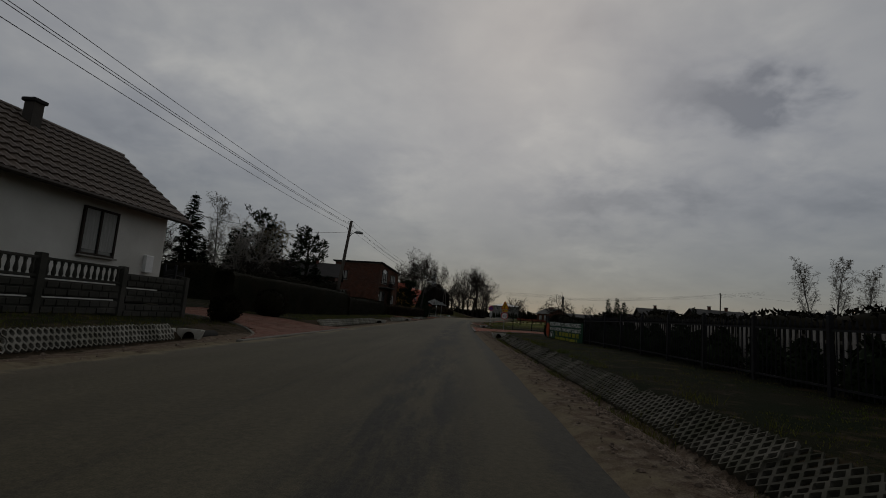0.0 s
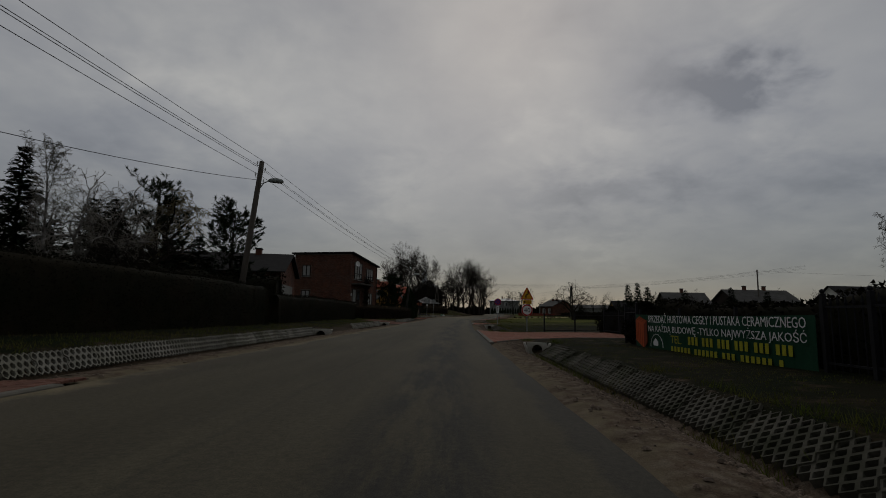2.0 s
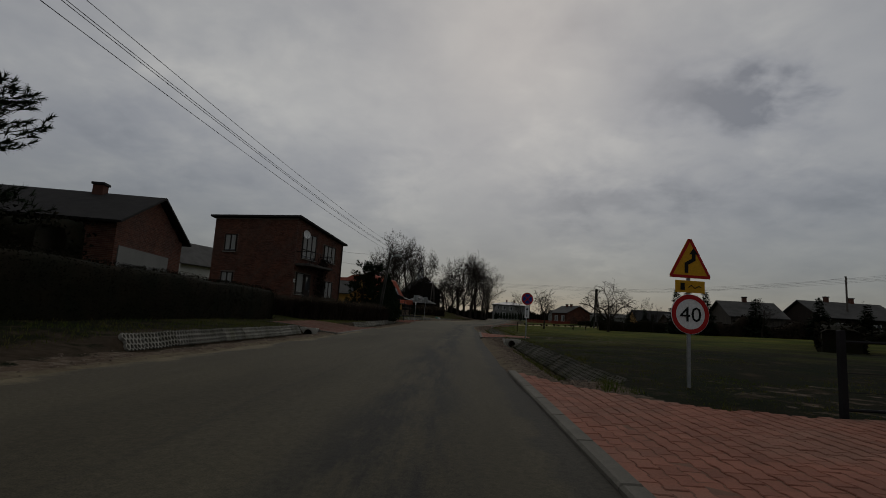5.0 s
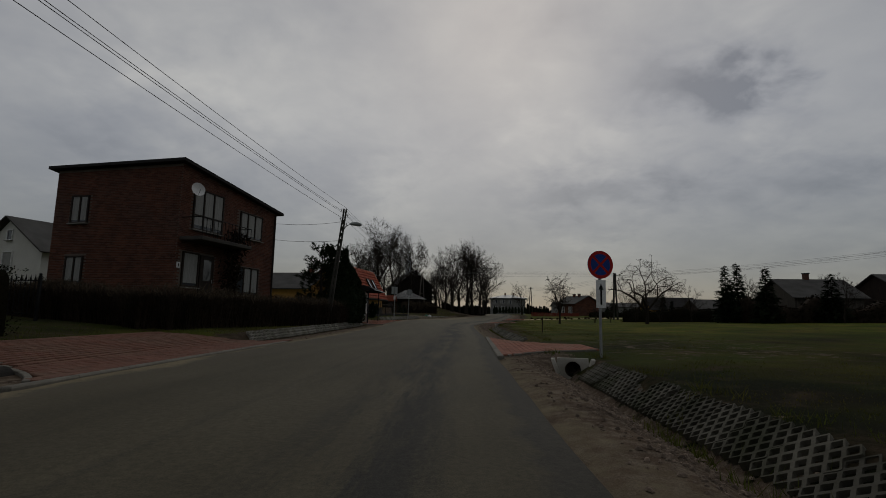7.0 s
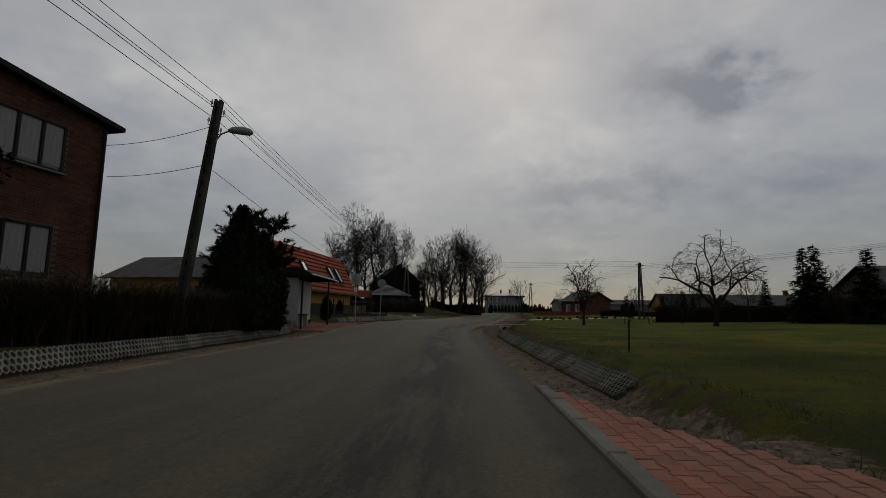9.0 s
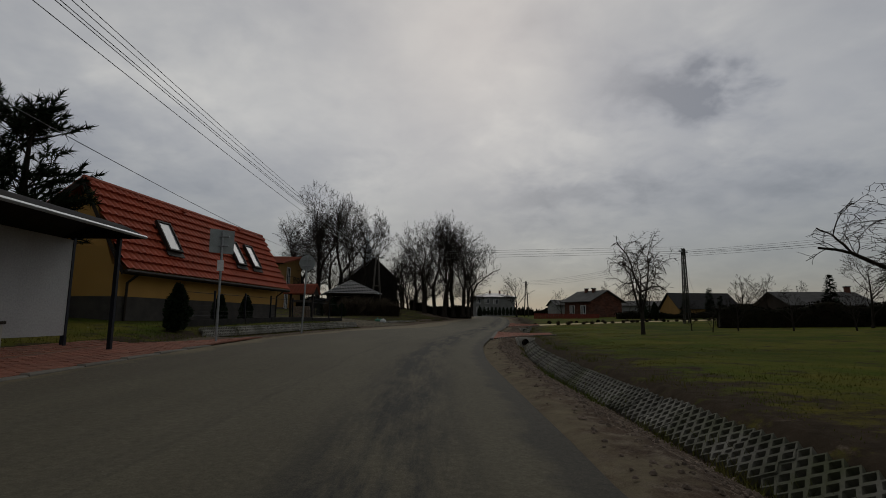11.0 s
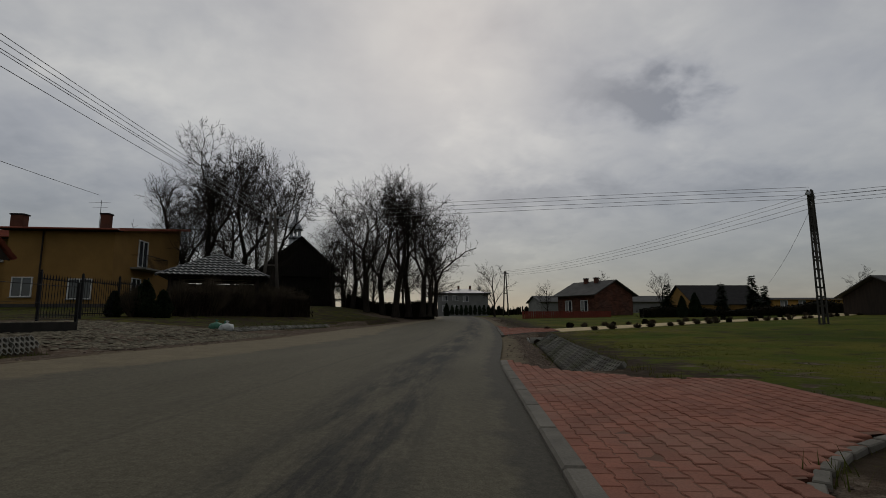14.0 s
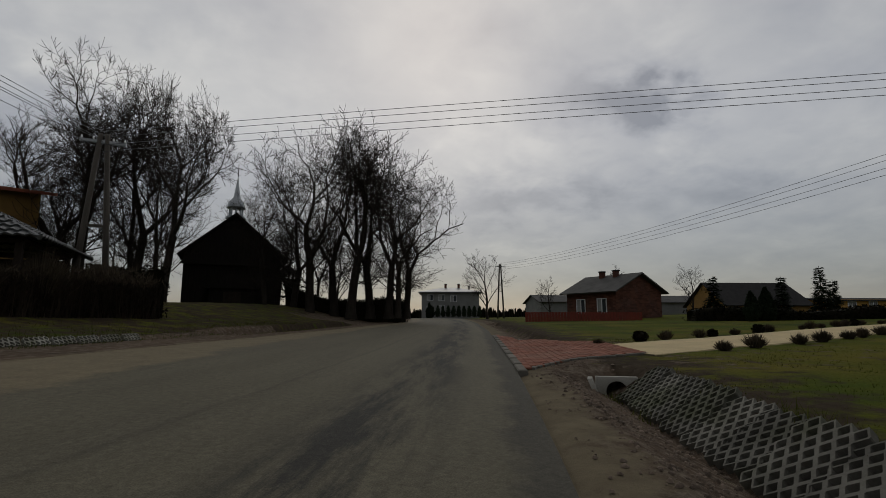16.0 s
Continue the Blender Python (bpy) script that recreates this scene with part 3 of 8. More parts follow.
def text_mesh(s, size, material, parent, p0, u, v, width=None, name="lettering", proud=0.006):
    """Letters laid on a plane; u runs along the line, v up the letters."""
    cu = bpy.data.curves.new(name, "FONT")
    cu.body, cu.size, cu.align_x, cu.extrude, cu.resolution_u = s, size, "LEFT", 0.002, 2
    tmp = bpy.data.objects.new(name, cu)
    scene.collection.objects.link(tmp)
    bpy.context.view_layer.update()
    me = bpy.data.meshes.new_from_object(tmp.evaluated_get(bpy.context.evaluated_depsgraph_get()))
    bpy.data.objects.remove(tmp)
    co = np.zeros(len(me.vertices) * 3)
    me.vertices.foreach_get("co", co)
    co = co.reshape(-1, 3)
    lo, hi = co.min(0), co.max(0)
    k = (width / (hi[0] - lo[0])) if width else 1.0
    u, v = Vector(u).normalized(), Vector(v).normalized()
    n = u.cross(v)
    out = [tuple(Vector(p0) + u * ((x - lo[0]) * k) + v * y + n * (z + proud)) for x, y, z in co]
    me.vertices.foreach_set("co", np.array(out).ravel())
    me.materials.clear()
    me.materials.append(M[material])
    me.update()
    ob = new(name, me)
    ob.parent = parent
    return ob


# ---- the plan: the road's borders and the heights of the land ----
Y_R = [-300, 0, 30, 45, 58, 67, 80, 87, 92, 100, 107, 114, 118.5, 134, 150, 162, 175, 900]
X_R = [1.0, 1.0, 0.95, 1.05, 1.35, 1.75, 2.0, 2.25, 2.75, 4.15, 5.3, 6.95, 7.9, 10.8, 13.3, 14.6, 15.0, 15.0]
Y_W = [-300, 50, 60, 75, 95, 110, 120, 148, 900]
X_W = [5.45, 5.45, 5.75, 5.9, 6.3, 6.6, 6.8, 5.6, 5.6]
_ys = np.arange(-300, 901, 0.5)
_r = np.interp(_ys, Y_R, X_R)
_k = np.hanning(11); _k /= _k.sum()
_r = np.convolve(np.pad(_r, 5, mode="edge"), _k, mode="valid")


def right_edge(y): return float(np.interp(y, _ys, _r))
def road_width(y): return float(np.interp(y, Y_W, X_W))
def left_edge(y): return right_edge(y) - road_width(y)
def crossfall(y): return float(np.interp(y, [60, 80, 90, 100, 112, 125, 160], [0, 0.015, 0.045, 0.05, 0.045, 0.03, 0.01]))
def left_bank(y): return float(np.interp(y, [78, 92, 120], [1.28, 2.1, 2.1]))
def rise(y): return float(np.interp(y, [112, 135, 165, 260, 900], [0, 0.42, 0.95, 1.2, 1.2]))


RIGHT_DRIVES = [(31.2, 42.0), (58.2, 64.6), (98.7, 105.7), (118.7, 126.0)]
LEFT_DRIVES = [(10.6, 20.6), (36.0, 42.0), (53.4, 61.6), (81.2, 91.0), (108.0, 126.5), (141.0, 190.0)]


def ditch(y, drives, soft=0.2):
    a = 1.0
    for lo, hi in drives:
        a = min(a, max(0.0, min(1.0, max(lo - y, y - hi) / soft)))
    return a


def smooth(t):
    t = max(0.0, min(1.0, t))
    return t * t * (3 - 2 * t)


def swell(x, y, o):
    """Gentle unevenness of the land off the road."""
    return 0.12 * smooth((o - 2.2) / 6) * noise.noise(Vector((x * 0.07, y * 0.07, 4.0)))


def height(x, y):
    """The land's height."""
    r, w = right_edge(y), road_width(y)
    d, g, c = x - r, rise(y), crossfall(y)
    if d > 0:
        a = ditch(y, RIGHT_DRIVES) if y < 150 else 0.0
        z = float(np.interp(d, [0, 0.6, 1.45, 2.0, 3.5, 8], [-0.02, -0.03, -0.40 * a, 0.0, 0.06, 0.1]))
        z += min(1.1, max(0.0, (d - 8) * 0.022)) * smooth((y - 20) / 60)
        return g + z + swell(x, y, d)
    if d >= -w:
        return g - c * d
    e = -d - w
    a = ditch(y, LEFT_DRIVES) if y < 150 else 0.0
    q = left_bank(y)
    z = float(np.interp(e, [0, 0.6, q, q + 0.2, q + 1.1, 7, 12], [-0.02, -0.02, -0.10 * a, 0.04 + 0.12 * a, 0.16 + 0.06 * a, 0.46, 0.58]))
    z += 0.75 * smooth((y - 112) / 35) * smooth((e - 3) / 7)
    return g + c * w + z + swell(x, y, e)


def build_ground():
    offs = [-2500, -900, -400, -200, -120, -80, -60, -46, -36, -28, -22, -18, -15, -12, -10, -8.5, -7, -6, -5, -4.2, -3.4, -2.8, -2.45, -2.3, -2.2, -2.1, -1.95, -1.75, -1.6, -1.48, -1.38, -1.28, -1.1, -0.85, -0.6, -0.3, 0]
    offs_r = [0, 0.2, 0.4, 0.6, 0.8, 1.0, 1.2, 1.45, 1.6, 1.75, 1.88, 2.0, 2.3, 2.8, 3.5, 4.3, 5.2, 6.5, 8, 10, 12.5, 15, 18, 22, 27, 33, 40, 50, 65, 90, 130, 200, 400, 900, 2500]
    ys = [-2500, -800, -300, -120, -60, -30, -18] + list(np.arange(-12, 190.1, 0.5)) + [195, 202, 212, 225, 245, 275, 320, 400, 550, 900, 2500]
    vs, cover, soil = [], [], []
    for y in ys:
        yy = float(max(-300, min(900, y)))
        l, r = left_edge(yy), right_edge(yy)
        cols = [(l + o, "l", -o) for o in offs] + [(l + (r - l) * k, "m", 0) for k in (0.25, 0.5, 0.75)] + [(r + o, "r", o) for o in offs_r]
        for x, side, o in cols:
            z = height(x + (1e-4 if side == "r" else -1e-4 if side == "l" else 0), yy)
            z += (0.008 if 1.2 < o < 2.4 and y < 125 else 0.03) * noise.noise(Vector((x * 0.9, y * 0.9, 0.3))) * smooth(o / 0.8)
            if side == "m" or o == 0:
                z -= 0.05
            vs.append((x, y, z))
            if side == "r":
                on = 0.0
                for lo, hi in RIGHT_DRIVES:
                    if lo - 1 < y < hi + 1: on = 0.25
                c = float(np.interp(o, [0, 0.5, 0.75, 1.0, 1.5, 1.8, 2.3, 3.2, 8, 10], [1.62 + 0.3 * smooth((y - 70) / 25), 1.35 + 0.3 * smooth((y - 70) / 25), 1.1, 0.95, 0.66, 0.30, 0.14, 0.10 + on, 0.08 + on, 0.06]))
            elif side == "l":
                o = o if o < 0.6 else max(0.6, o - left_bank(yy) + 1.28)
                c = float(np.interp(o, [0, 0.4, 0.7, 1.3, 1.8, 2.4], [1.8, 1.5, 1.0, 0.12, 0.05, 0.05]))
                if 107.6 < y < 115.6: c = float(np.interp(o, [0, 0.5, 5, 8, 11], [1.8, 1.1, 0.95, 0.6, 0.1]))
                if 115.6 <= y < 131: c = float(np.interp(o, [0, 0.6, 1.5, 2.1], [1.8, 1.2, 0.9, 0.1]))
                if 141 < y < 152: c = float(np.interp(o, [0, 4, 7], [1, 0.7, 0.1]))
            else:
                c = 1.0
            cover.append(c)
            if side == "r":
                soil.append((0.3 + 0.7 * smooth((y - 55) / 30)) * float(np.interp(o, [1.3, 1.7, 2.3, 3.2, 4.6], [0.5, 0.9, 0.85, 0.45, 0.0])))
            else:
                soil.append(float(np.interp(o, [0.9, 1.2, 1.7, 2.4, 14, 40], [0.2, 0.9, 0.8, 0.3 + 0.35 * smooth((y - 100) / 15), 0.2 + 0.4 * smooth((y - 100) / 15), 0.2])) if side == "l" else 0.0)
    n = len(offs) + 3 + len(offs_r)
    me = Mesh()
    me.v = vs
    me.f = [(j * n + i, j * n + i + 1, (j + 1) * n + i + 1, (j + 1) * n + i) for j in range(len(ys) - 1) for i in range(n - 1)]
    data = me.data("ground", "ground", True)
    at = data.attributes.new("cover", "FLOAT", "POINT")
    at.data.foreach_set("value", cover)
    at = data.attributes.new("soil", "FLOAT", "POINT")
    at.data.foreach_set("value", soil)
    tagged(new("ground", data), "short grass with bare patches and sandy gravel verges", "ground", kind="structure")


def build_road():
    me, edge, left = Mesh(), [], []
    ys = list(np.arange(-60, 160.1, 1.0))
    rows = [[(left_edge(y) + road_width(y) * k, y) for k in np.linspace(0, 1, 15)] for y in ys]
    # past the bend the road turns away behind the trees
    bend = [((8.6, 163.5), (14.6, 165)), ((6.8, 167.5), (13.6, 171.5)), ((2.0, 171.5), (9.5, 178)), ((-6, 175.5), (0, 183.5)), ((-30, 181), (-28, 189.5)), ((-90, 190), (-90, 199))]
    for a, b in bend:
        rows.append([(a[0] + (b[0] - a[0]) * k, a[1] + (b[1] - a[1]) * k) for k in np.linspace(0, 1, 15)])
    for row in rows:
        for i, (x, y) in enumerate(row):
            z = height(x, y) if y < 160.5 else rise(y) + 0.1 + 0.004 * max(0, y - 162)
            k = i / 14
            me.v.append((x, y, z + 0.012 - 0.02 * (2 * k - 1) ** 2))
            w = math.dist(row[0], row[-1])
            edge.append((1 - k) * w)
            left.append(k * w)
    me.f = [(j * 15 + i, j * 15 + i + 1, (j + 1) * 15 + i + 1, (j + 1) * 15 + i) for j in range(len(rows) - 1) for i in range(14)]
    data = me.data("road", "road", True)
    at = data.attributes.new("from_edge", "FLOAT", "POINT")
    at.data.foreach_set("value", edge)
    at = data.attributes.new("from_left", "FLOAT", "POINT")
    at.data.foreach_set("value", left)
    tagged(new("road", data), "worn grey asphalt village road with dark patches and sandy borders", "road", kind="structure")


build_ground()
build_road()


# ---- parts of buildings ----
UP = Vector((0, 0, 1))


def gable_walls(L, D, eave, ridge, mesh=None, wall=0.3):
    """Four walls with two gables; the ridge runs along local x. Front is at y = 0, the back at y = D."""
    me = mesh or Mesh()
    for y0, y1 in ((0, wall), (D - wall, D)):
        me.box(0, y0, 0, L, y1, eave)
    for x0 in (0, L - wall):
        me.prism([(wall, 0), (D - wall, 0), (D - wall, eave), (D / 2, ridge), (wall, eave)], (x0, 0, 0), (0, 1, 0), (0, 0, 1), (1, 0, 0), wall)
    return me


def tile_slope(p0, along, up, length, run, period=0.3, step=0.36, amp=0.035, drop=0.03, clip=None, lip=0.05):
    """A slope of pressed tiles: waves across, a step at each course. clip(s) gives the range of the slope at height s."""
    me = Mesh()
    along, up = Vector(along).normalized(), Vector(up).normalized()
    n = along.cross(up).normalized()
    cols, rows = max(2, int(length / period * 5)), max(1, int(round(run / step)))
    k = 0
    for r in range(rows):
        for e in (0, 1):
            s = run * (r + e) / rows
            lo, hi = clip(s) if clip else (0.0, length)
            for c in range(cols + 1):
                a = length * c / cols
                q = min(max(a, lo), hi)
                h = amp * (0.5 + 0.5 * math.cos(2 * math.pi * q / period)) + (drop if e == 0 else 0.0)
                me.v.append(tuple(Vector(p0) + along * q + up * s + n * h))
    for r in range(rows * 2 - 1):
        for c in range(cols):
            a = r * (cols + 1) + c
            me.f.append((a, a + 1, a + cols + 2, a + cols + 1))
    # the front lip closes the lowest course
    o = len(me.v)
    for c in range(cols + 1):
        me.v.append(tuple(Vector(me.v[c]) - n * lip))
    for c in range(cols):
        me.f.append((o + c, o + c + 1, c + 1, c))
    return me


def window(parent, p0, u, w, h, frame_mat="brown_frame", panes=2, sill=True, glass="glass", curtain=0.5, depth=0.06, transom=0.0, n=None):
    """A window set on a wall: p0 is its lower corner, u runs along the wall, the frame stands a little proud."""
    u = Vector(u).normalized()
    n = Vector(n) if n else u.cross(UP)
    basis = Matrix((u, n, UP)).transposed().to_4x4()
    basis.translation = Vector(p0)
    win = new("window")
    win.parent = parent
    win.matrix_local = basis
    fr, t = Mesh(), 0.07
    fr.box(0, -0.05, 0, w, depth, t, bevel=0.008)
    fr.box(0, -0.05, h - t, w, depth, h, bevel=0.008)
    fr.box(0, -0.05, t, t, depth, h - t, bevel=0.008)
    fr.box(w - t, -0.05, t, w, depth, h - t, bevel=0.008)
    for i in range(1, panes):
        x = w * i / panes
        fr.box(x - t / 2, -0.045, t, x + t / 2, depth - 0.01, h - t)
    if transom:
        fr.box(t, -0.043, h * transom - t / 2, w - t, depth - 0.012, h * transom + t / 2)
    part("frame", fr, frame_mat, win)
    for i in range(panes):
        g = Mesh().box(w * i / panes + t / 2, 0.0, t, w * (i + 1) / panes - t / 2, 0.012, h - t)
        part("pane", g, glass, win)
        if curtain and (i * 7 + int(w * 10)) % 10 / 10 < curtain:
            cm = Mesh()
            x0, x1 = w * i / panes + t, w * (i + 1) / panes - t
            cm.box(x0, 0.013, h * 0.12, x1, 0.017, h - t)
            part("curtain", cm, "curtain", win)
    if sill:
        part("sill", Mesh().box(-0.05, 0.0, -0.05, w + 0.05, depth + 0.08, 0.0, bevel=0.008), "concrete", win)
    return win


def chimney(parent, x, y, z0, z1, material="brick", a=0.45, b=0.45):
    me = Mesh().box(x - a / 2, y - b / 2, z0, x + a / 2, y + b / 2, z1 - 0.12, bevel=0.01)
    ch = part("chimney", me, material, parent)
    part("cap", Mesh().box(x - a / 2 - 0.06, y - b / 2 - 0.06, z1 - 0.12, x + a / 2 + 0.06, y + b / 2 + 0.06, z1, bevel=0.02), "tar", ch)
    return ch


def frame_at(origin, along, z):
    """A local frame: x along the given plan direction, y into the building (to the left of x), z up."""
    u = Vector((along[0], along[1], 0)).normalized()
    v = UP.cross(u)
    m = Matrix((u, v, UP)).transposed().to_4x4()
    m.translation = Vector((origin[0], origin[1], z))
    return m


def brick_face(me, p0, u, n, w, h, holes=(), bw=0.25, bh=0.075, gap=0.012, seed=1, top=None):
    """Rows of single bricks on a wall, leaving out the openings (s0, z0, s1, z1)."""
    rng = random.Random(seed)
    u, n = Vector(u).normalized(), Vector(n).normalized()
    z, row = 0.0, 0
    while z + bh <= h:
        s = -bw / 2 if row % 2 else 0.0
        while s < w:
            a, b = max(0.0, s), min(w, s + bw - gap)
            cut = any(a < q[2] and b > q[0] and z < q[3] and z + bh > q[1] for q in holes)
            if not cut and b - a > 0.04 and (top is None or z + bh < top((a + b) / 2)):
                d = rng.uniform(0.006, 0.014)
                q = [Vector(p0) + u * i + UP * (z + j) for i, j in ((a, 0), (b, 0), (b, bh - gap), (a, bh - gap))]
                o = len(me.v)
                me.v += [tuple(p) for p in q] + [tuple(p + n * d) for p in q]
                me.f += [(o + 4, o + 5, o + 6, o + 7), (o, o + 1, o + 5, o + 4), (o + 1, o + 2, o + 6, o + 5), (o + 2, o + 3, o + 7, o + 6), (o + 3, o, o + 4, o + 7)]
            s += bw
        z += bh
        row += 1
    return me


def flat_slope(a, b, c, d, thick=0.09):
    """A plain roof slope with thickness over four corners in order."""
    a, b, c, d = (Vector(p) for p in (a, b, c, d))
    n = (b - a).cross(d - a).normalized()
    me = Mesh()
    vs = [a, b, c, d] + [p + n * thick for p in (a, b, c, d)]
    me.add(vs, [(3, 2, 1, 0), (4, 5, 6, 7), (0, 1, 5, 4), (1, 2, 6, 5), (2, 3, 7, 6), (3, 0, 4, 7)])
    return me


# ---- left of the road: the white house with its concrete fence ----
def white_house():
    # front wall along +y, facing the road
    o, z = (-12.1, 2.7), 0.45
    h = thing("white_house", "white rendered single-storey house with brown tiled gable roof", "house", frame_at(o, (0.075, 1), z))
    L, D, E, Rg = 15.0, 5.3, 3.35, 5.45
    part("wall", gable_walls(L, D, E, Rg - 0.1), "white_wall", h)
    s = math.hypot(D / 2 + 0.6, Rg - E + 0.4)
    up = Vector((0, D / 2 + 0.55, Rg - E + 0.40))
    roof = part("roof", tile_slope((-0.5, -0.55, E - 0.30), (1, 0, 0), up, L + 1.0, s, 0.30, 0.40, 0.05, 0.055), "brown_tile", h, "brown pressed-tile roof")
    part("roof", flat_slope((L + 0.5, D + 0.55, E - 0.30), (-0.5, D + 0.55, E - 0.30), (-0.5, D / 2, Rg + 0.12), (L + 0.5, D / 2, Rg + 0.12), 0.05), "brown_tile", h)
    part("soffit", flat_slope((-0.5, -0.55, E - 0.34), (L + 0.5, -0.55, E - 0.34), (L + 0.5, D / 2, Rg), (-0.5, D / 2, Rg), -0.05), "dark_wood", h)
    part("gutter", Mesh().tube([(-0.5, -0.63, E - 0.34), (L + 0.5, -0.63, E - 0.34)], 0.065, 8), "brown_frame", h)
    part("ridge", Mesh().tube([(-0.5, D / 2, Rg + 0.13), (L + 0.5, D / 2, Rg + 0.13)], 0.09, 8), "brown_tile", h)
    part("bargeboard", Mesh().prism([(-0.55, E - 0.42), (D / 2, Rg - 0.06), (D + 0.55, E - 0.42), (D + 0.55, E - 0.26), (D / 2, Rg + 0.12), (-0.55, E - 0.26)], (L + 0.5, 0, 0), (0, 1, 0), (0, 0, 1), (1, 0, 0), 0.04), "brown_frame", h)
    chimney(h, 11.2, D / 2 - 0.5, Rg - 0.6, Rg + 0.5, "plinth", 0.34, 0.34)
    for x in (11.3, 4.6):
        window(h, (x, -0.02, 1.35), (1, 0, 0), 1.35, 1.45, "brown_frame", 2, True, curtain=1.0)
    box = part("meter_box", Mesh().box(14.05, -0.14, 1.05, 14.4, 0.0, 1.65, bevel=0.02), "white", h, "pale meter box on the wall")
    return h


def panel_fence():
    """Concrete panel fence: posts with two solid rock-faced panels and a row of balusters on top."""
    pts = [(-8.6, -6.0), (-8.55, -3.8), (-8.5, -1.6), (-8.45, 0.6), (-8.4, 2.8), (-8.35, 5.0), (-8.3, 7.2), (-8.25, 9.4), (-8.1, 11.6), (-7.75, 13.7)]
    f = thing("concrete_fence", "dark weathered concrete panel fence with baluster tops beside the lawn", "fence", pose(0, 0, 0))
    rng = random.Random(4)
    for x, y in pts:
        z = height(x, y) - 0.1
        top = 1.18 if y < 12 else 1.12
        part("post", Mesh().box(x - 0.08, y - 0.08, z, x + 0.08, y + 0.08, z + top + 0.1, bevel=0.015), "fence_panel", f)
    for (xa, ya), (xb, yb) in zip(pts, pts[1:]):
        m = frame_at((xa, ya), (xb - xa, yb - ya), height(xa, ya) - 0.05)
        w = math.dist((xa, ya), (xb, yb))
        last = ya > 11
        for k in range(3 if last else 2):
            pan = Mesh().box(0.08, -0.03, 0.02 + k * 0.36, w - 0.08, 0.03, 0.35 + k * 0.36, bevel=0.012)
            for i in range(7):
                for j in range(2):
                    x0 = 0.12 + (w - 0.24) * (i + 0.03) / 7 + (0.06 if j else 0)
                    x1 = min(x0 + (w - 0.24) / 7 * 0.9, w - 0.1)
                    pan.box(x0, -0.05 - rng.uniform(0, 0.02), 0.05 + k * 0.36 + j * 0.15, x1, -0.02, 0.17 + k * 0.36 + j * 0.15, bevel=0.01)
            part("panel", pan, "fence_panel", f, at=m)
        if not last:
            part("rail", Mesh().box(0.08, -0.03, 0.74, w - 0.08, 0.03, 0.80, bevel=0.01), "fence_panel", f, at=m)
            for i in range(12):
                x = 0.16 + (w - 0.32) * i / 11
                part("baluster", Mesh().tube([(x, 0, 0.79), (x, 0, 0.86), (x, 0, 1.0), (x, 0, 1.1)], [0.03, 0.045, 0.024, 0.042], 6), "fence_panel", f, at=m)
            part("coping", Mesh().box(0.08, -0.04, 1.09, w - 0.08, 0.04, 1.15, bevel=0.012), "fence_panel", f, at=m)


white_house()
panel_fence()


# ---- the brick barn, the pale gabled house and the brick house ----
def brick_barn():
    o, z = (-22.8, 51.5), 0.6
    h = thing("brick_barn", "old red brick outbuilding with dark sheet roof and plastered base", "barn", frame_at(o, (1, 0.16), z))
    L, D, E, Rg = 9.3, 6.8, 3.3, 4.9
    part("wall", gable_walls(L, D, E, Rg), "mortar", h)
    b = Mesh()
    brick_face(b, (0, 0, 0.9), (1, 0, 0), (0, -1, 0), L, E - 0.95, seed=5)
    brick_face(b, (L, 0, 0.9), (0, 1, 0), (1, 0, 0), D, Rg - 0.9, seed=6, top=lambda s: E - 0.9 + (Rg - E) * (1 - abs(s - D / 2) / (D / 2)))
    part("brickwork", b, "brick", h, kind="stuff")
    part("plaster", Mesh().box(L + 0.012, 0.3, 0, L + 0.05, D - 1.6, 2.35).box(0, -0.03, 0, L, 0, 0.9), "grey_wall", h)
    part("roof", flat_slope((-0.3, -0.4, E - 0.1), (L + 0.35, -0.4, E - 0.1), (L + 0.35, D / 2, Rg + 0.05), (-0.3, D / 2, Rg + 0.05)), "tar", h)
    part("roof", flat_slope((L + 0.35, D + 0.4, E - 0.1), (-0.3, D + 0.4, E - 0.1), (-0.3, D / 2, Rg + 0.05), (L + 0.35, D / 2, Rg + 0.05)), "tar", h)
    chimney(h, L - 2.5, D / 2 - 0.2, Rg - 0.3, Rg + 0.55)


def gabled_house():
    o, z = (-24.4, 77.0), 0.4
    h = thing("gabled_house", "pale rendered house with a grey sheet roof behind the hedge", "house", frame_at(o, (0.35, 1), z))
    L, D, E, Rg = 9.0, 6.4, 3.9, 6.0
    part("wall", gable_walls(L, D, E, Rg), "white_wall", h)
    part("roof", flat_slope((-0.4, -0.5, E - 0.2), (L + 0.4, -0.5, E - 0.2), (L + 0.4, D / 2, Rg + 0.05), (-0.4, D / 2, Rg + 0.05)), "eternit", h)
    part("roof", flat_slope((L + 0.4, D + 0.5, E - 0.2), (-0.4, D + 0.5, E - 0.2), (-0.4, D / 2, Rg + 0.05), (L + 0.4, D / 2, Rg + 0.05)), "eternit", h)
    window(h, (-0.02, D / 2 + 0.3, 4.6), (0, -1, 0), 0.6, 0.7, "pvc", 1, n=(-1, 0, 0))
    window(h, (-0.02, D / 2 + 0.5, 2.6), (0, -1, 0), 1.0, 1.3, "pvc", 1, n=(-1, 0, 0), curtain=1.0)


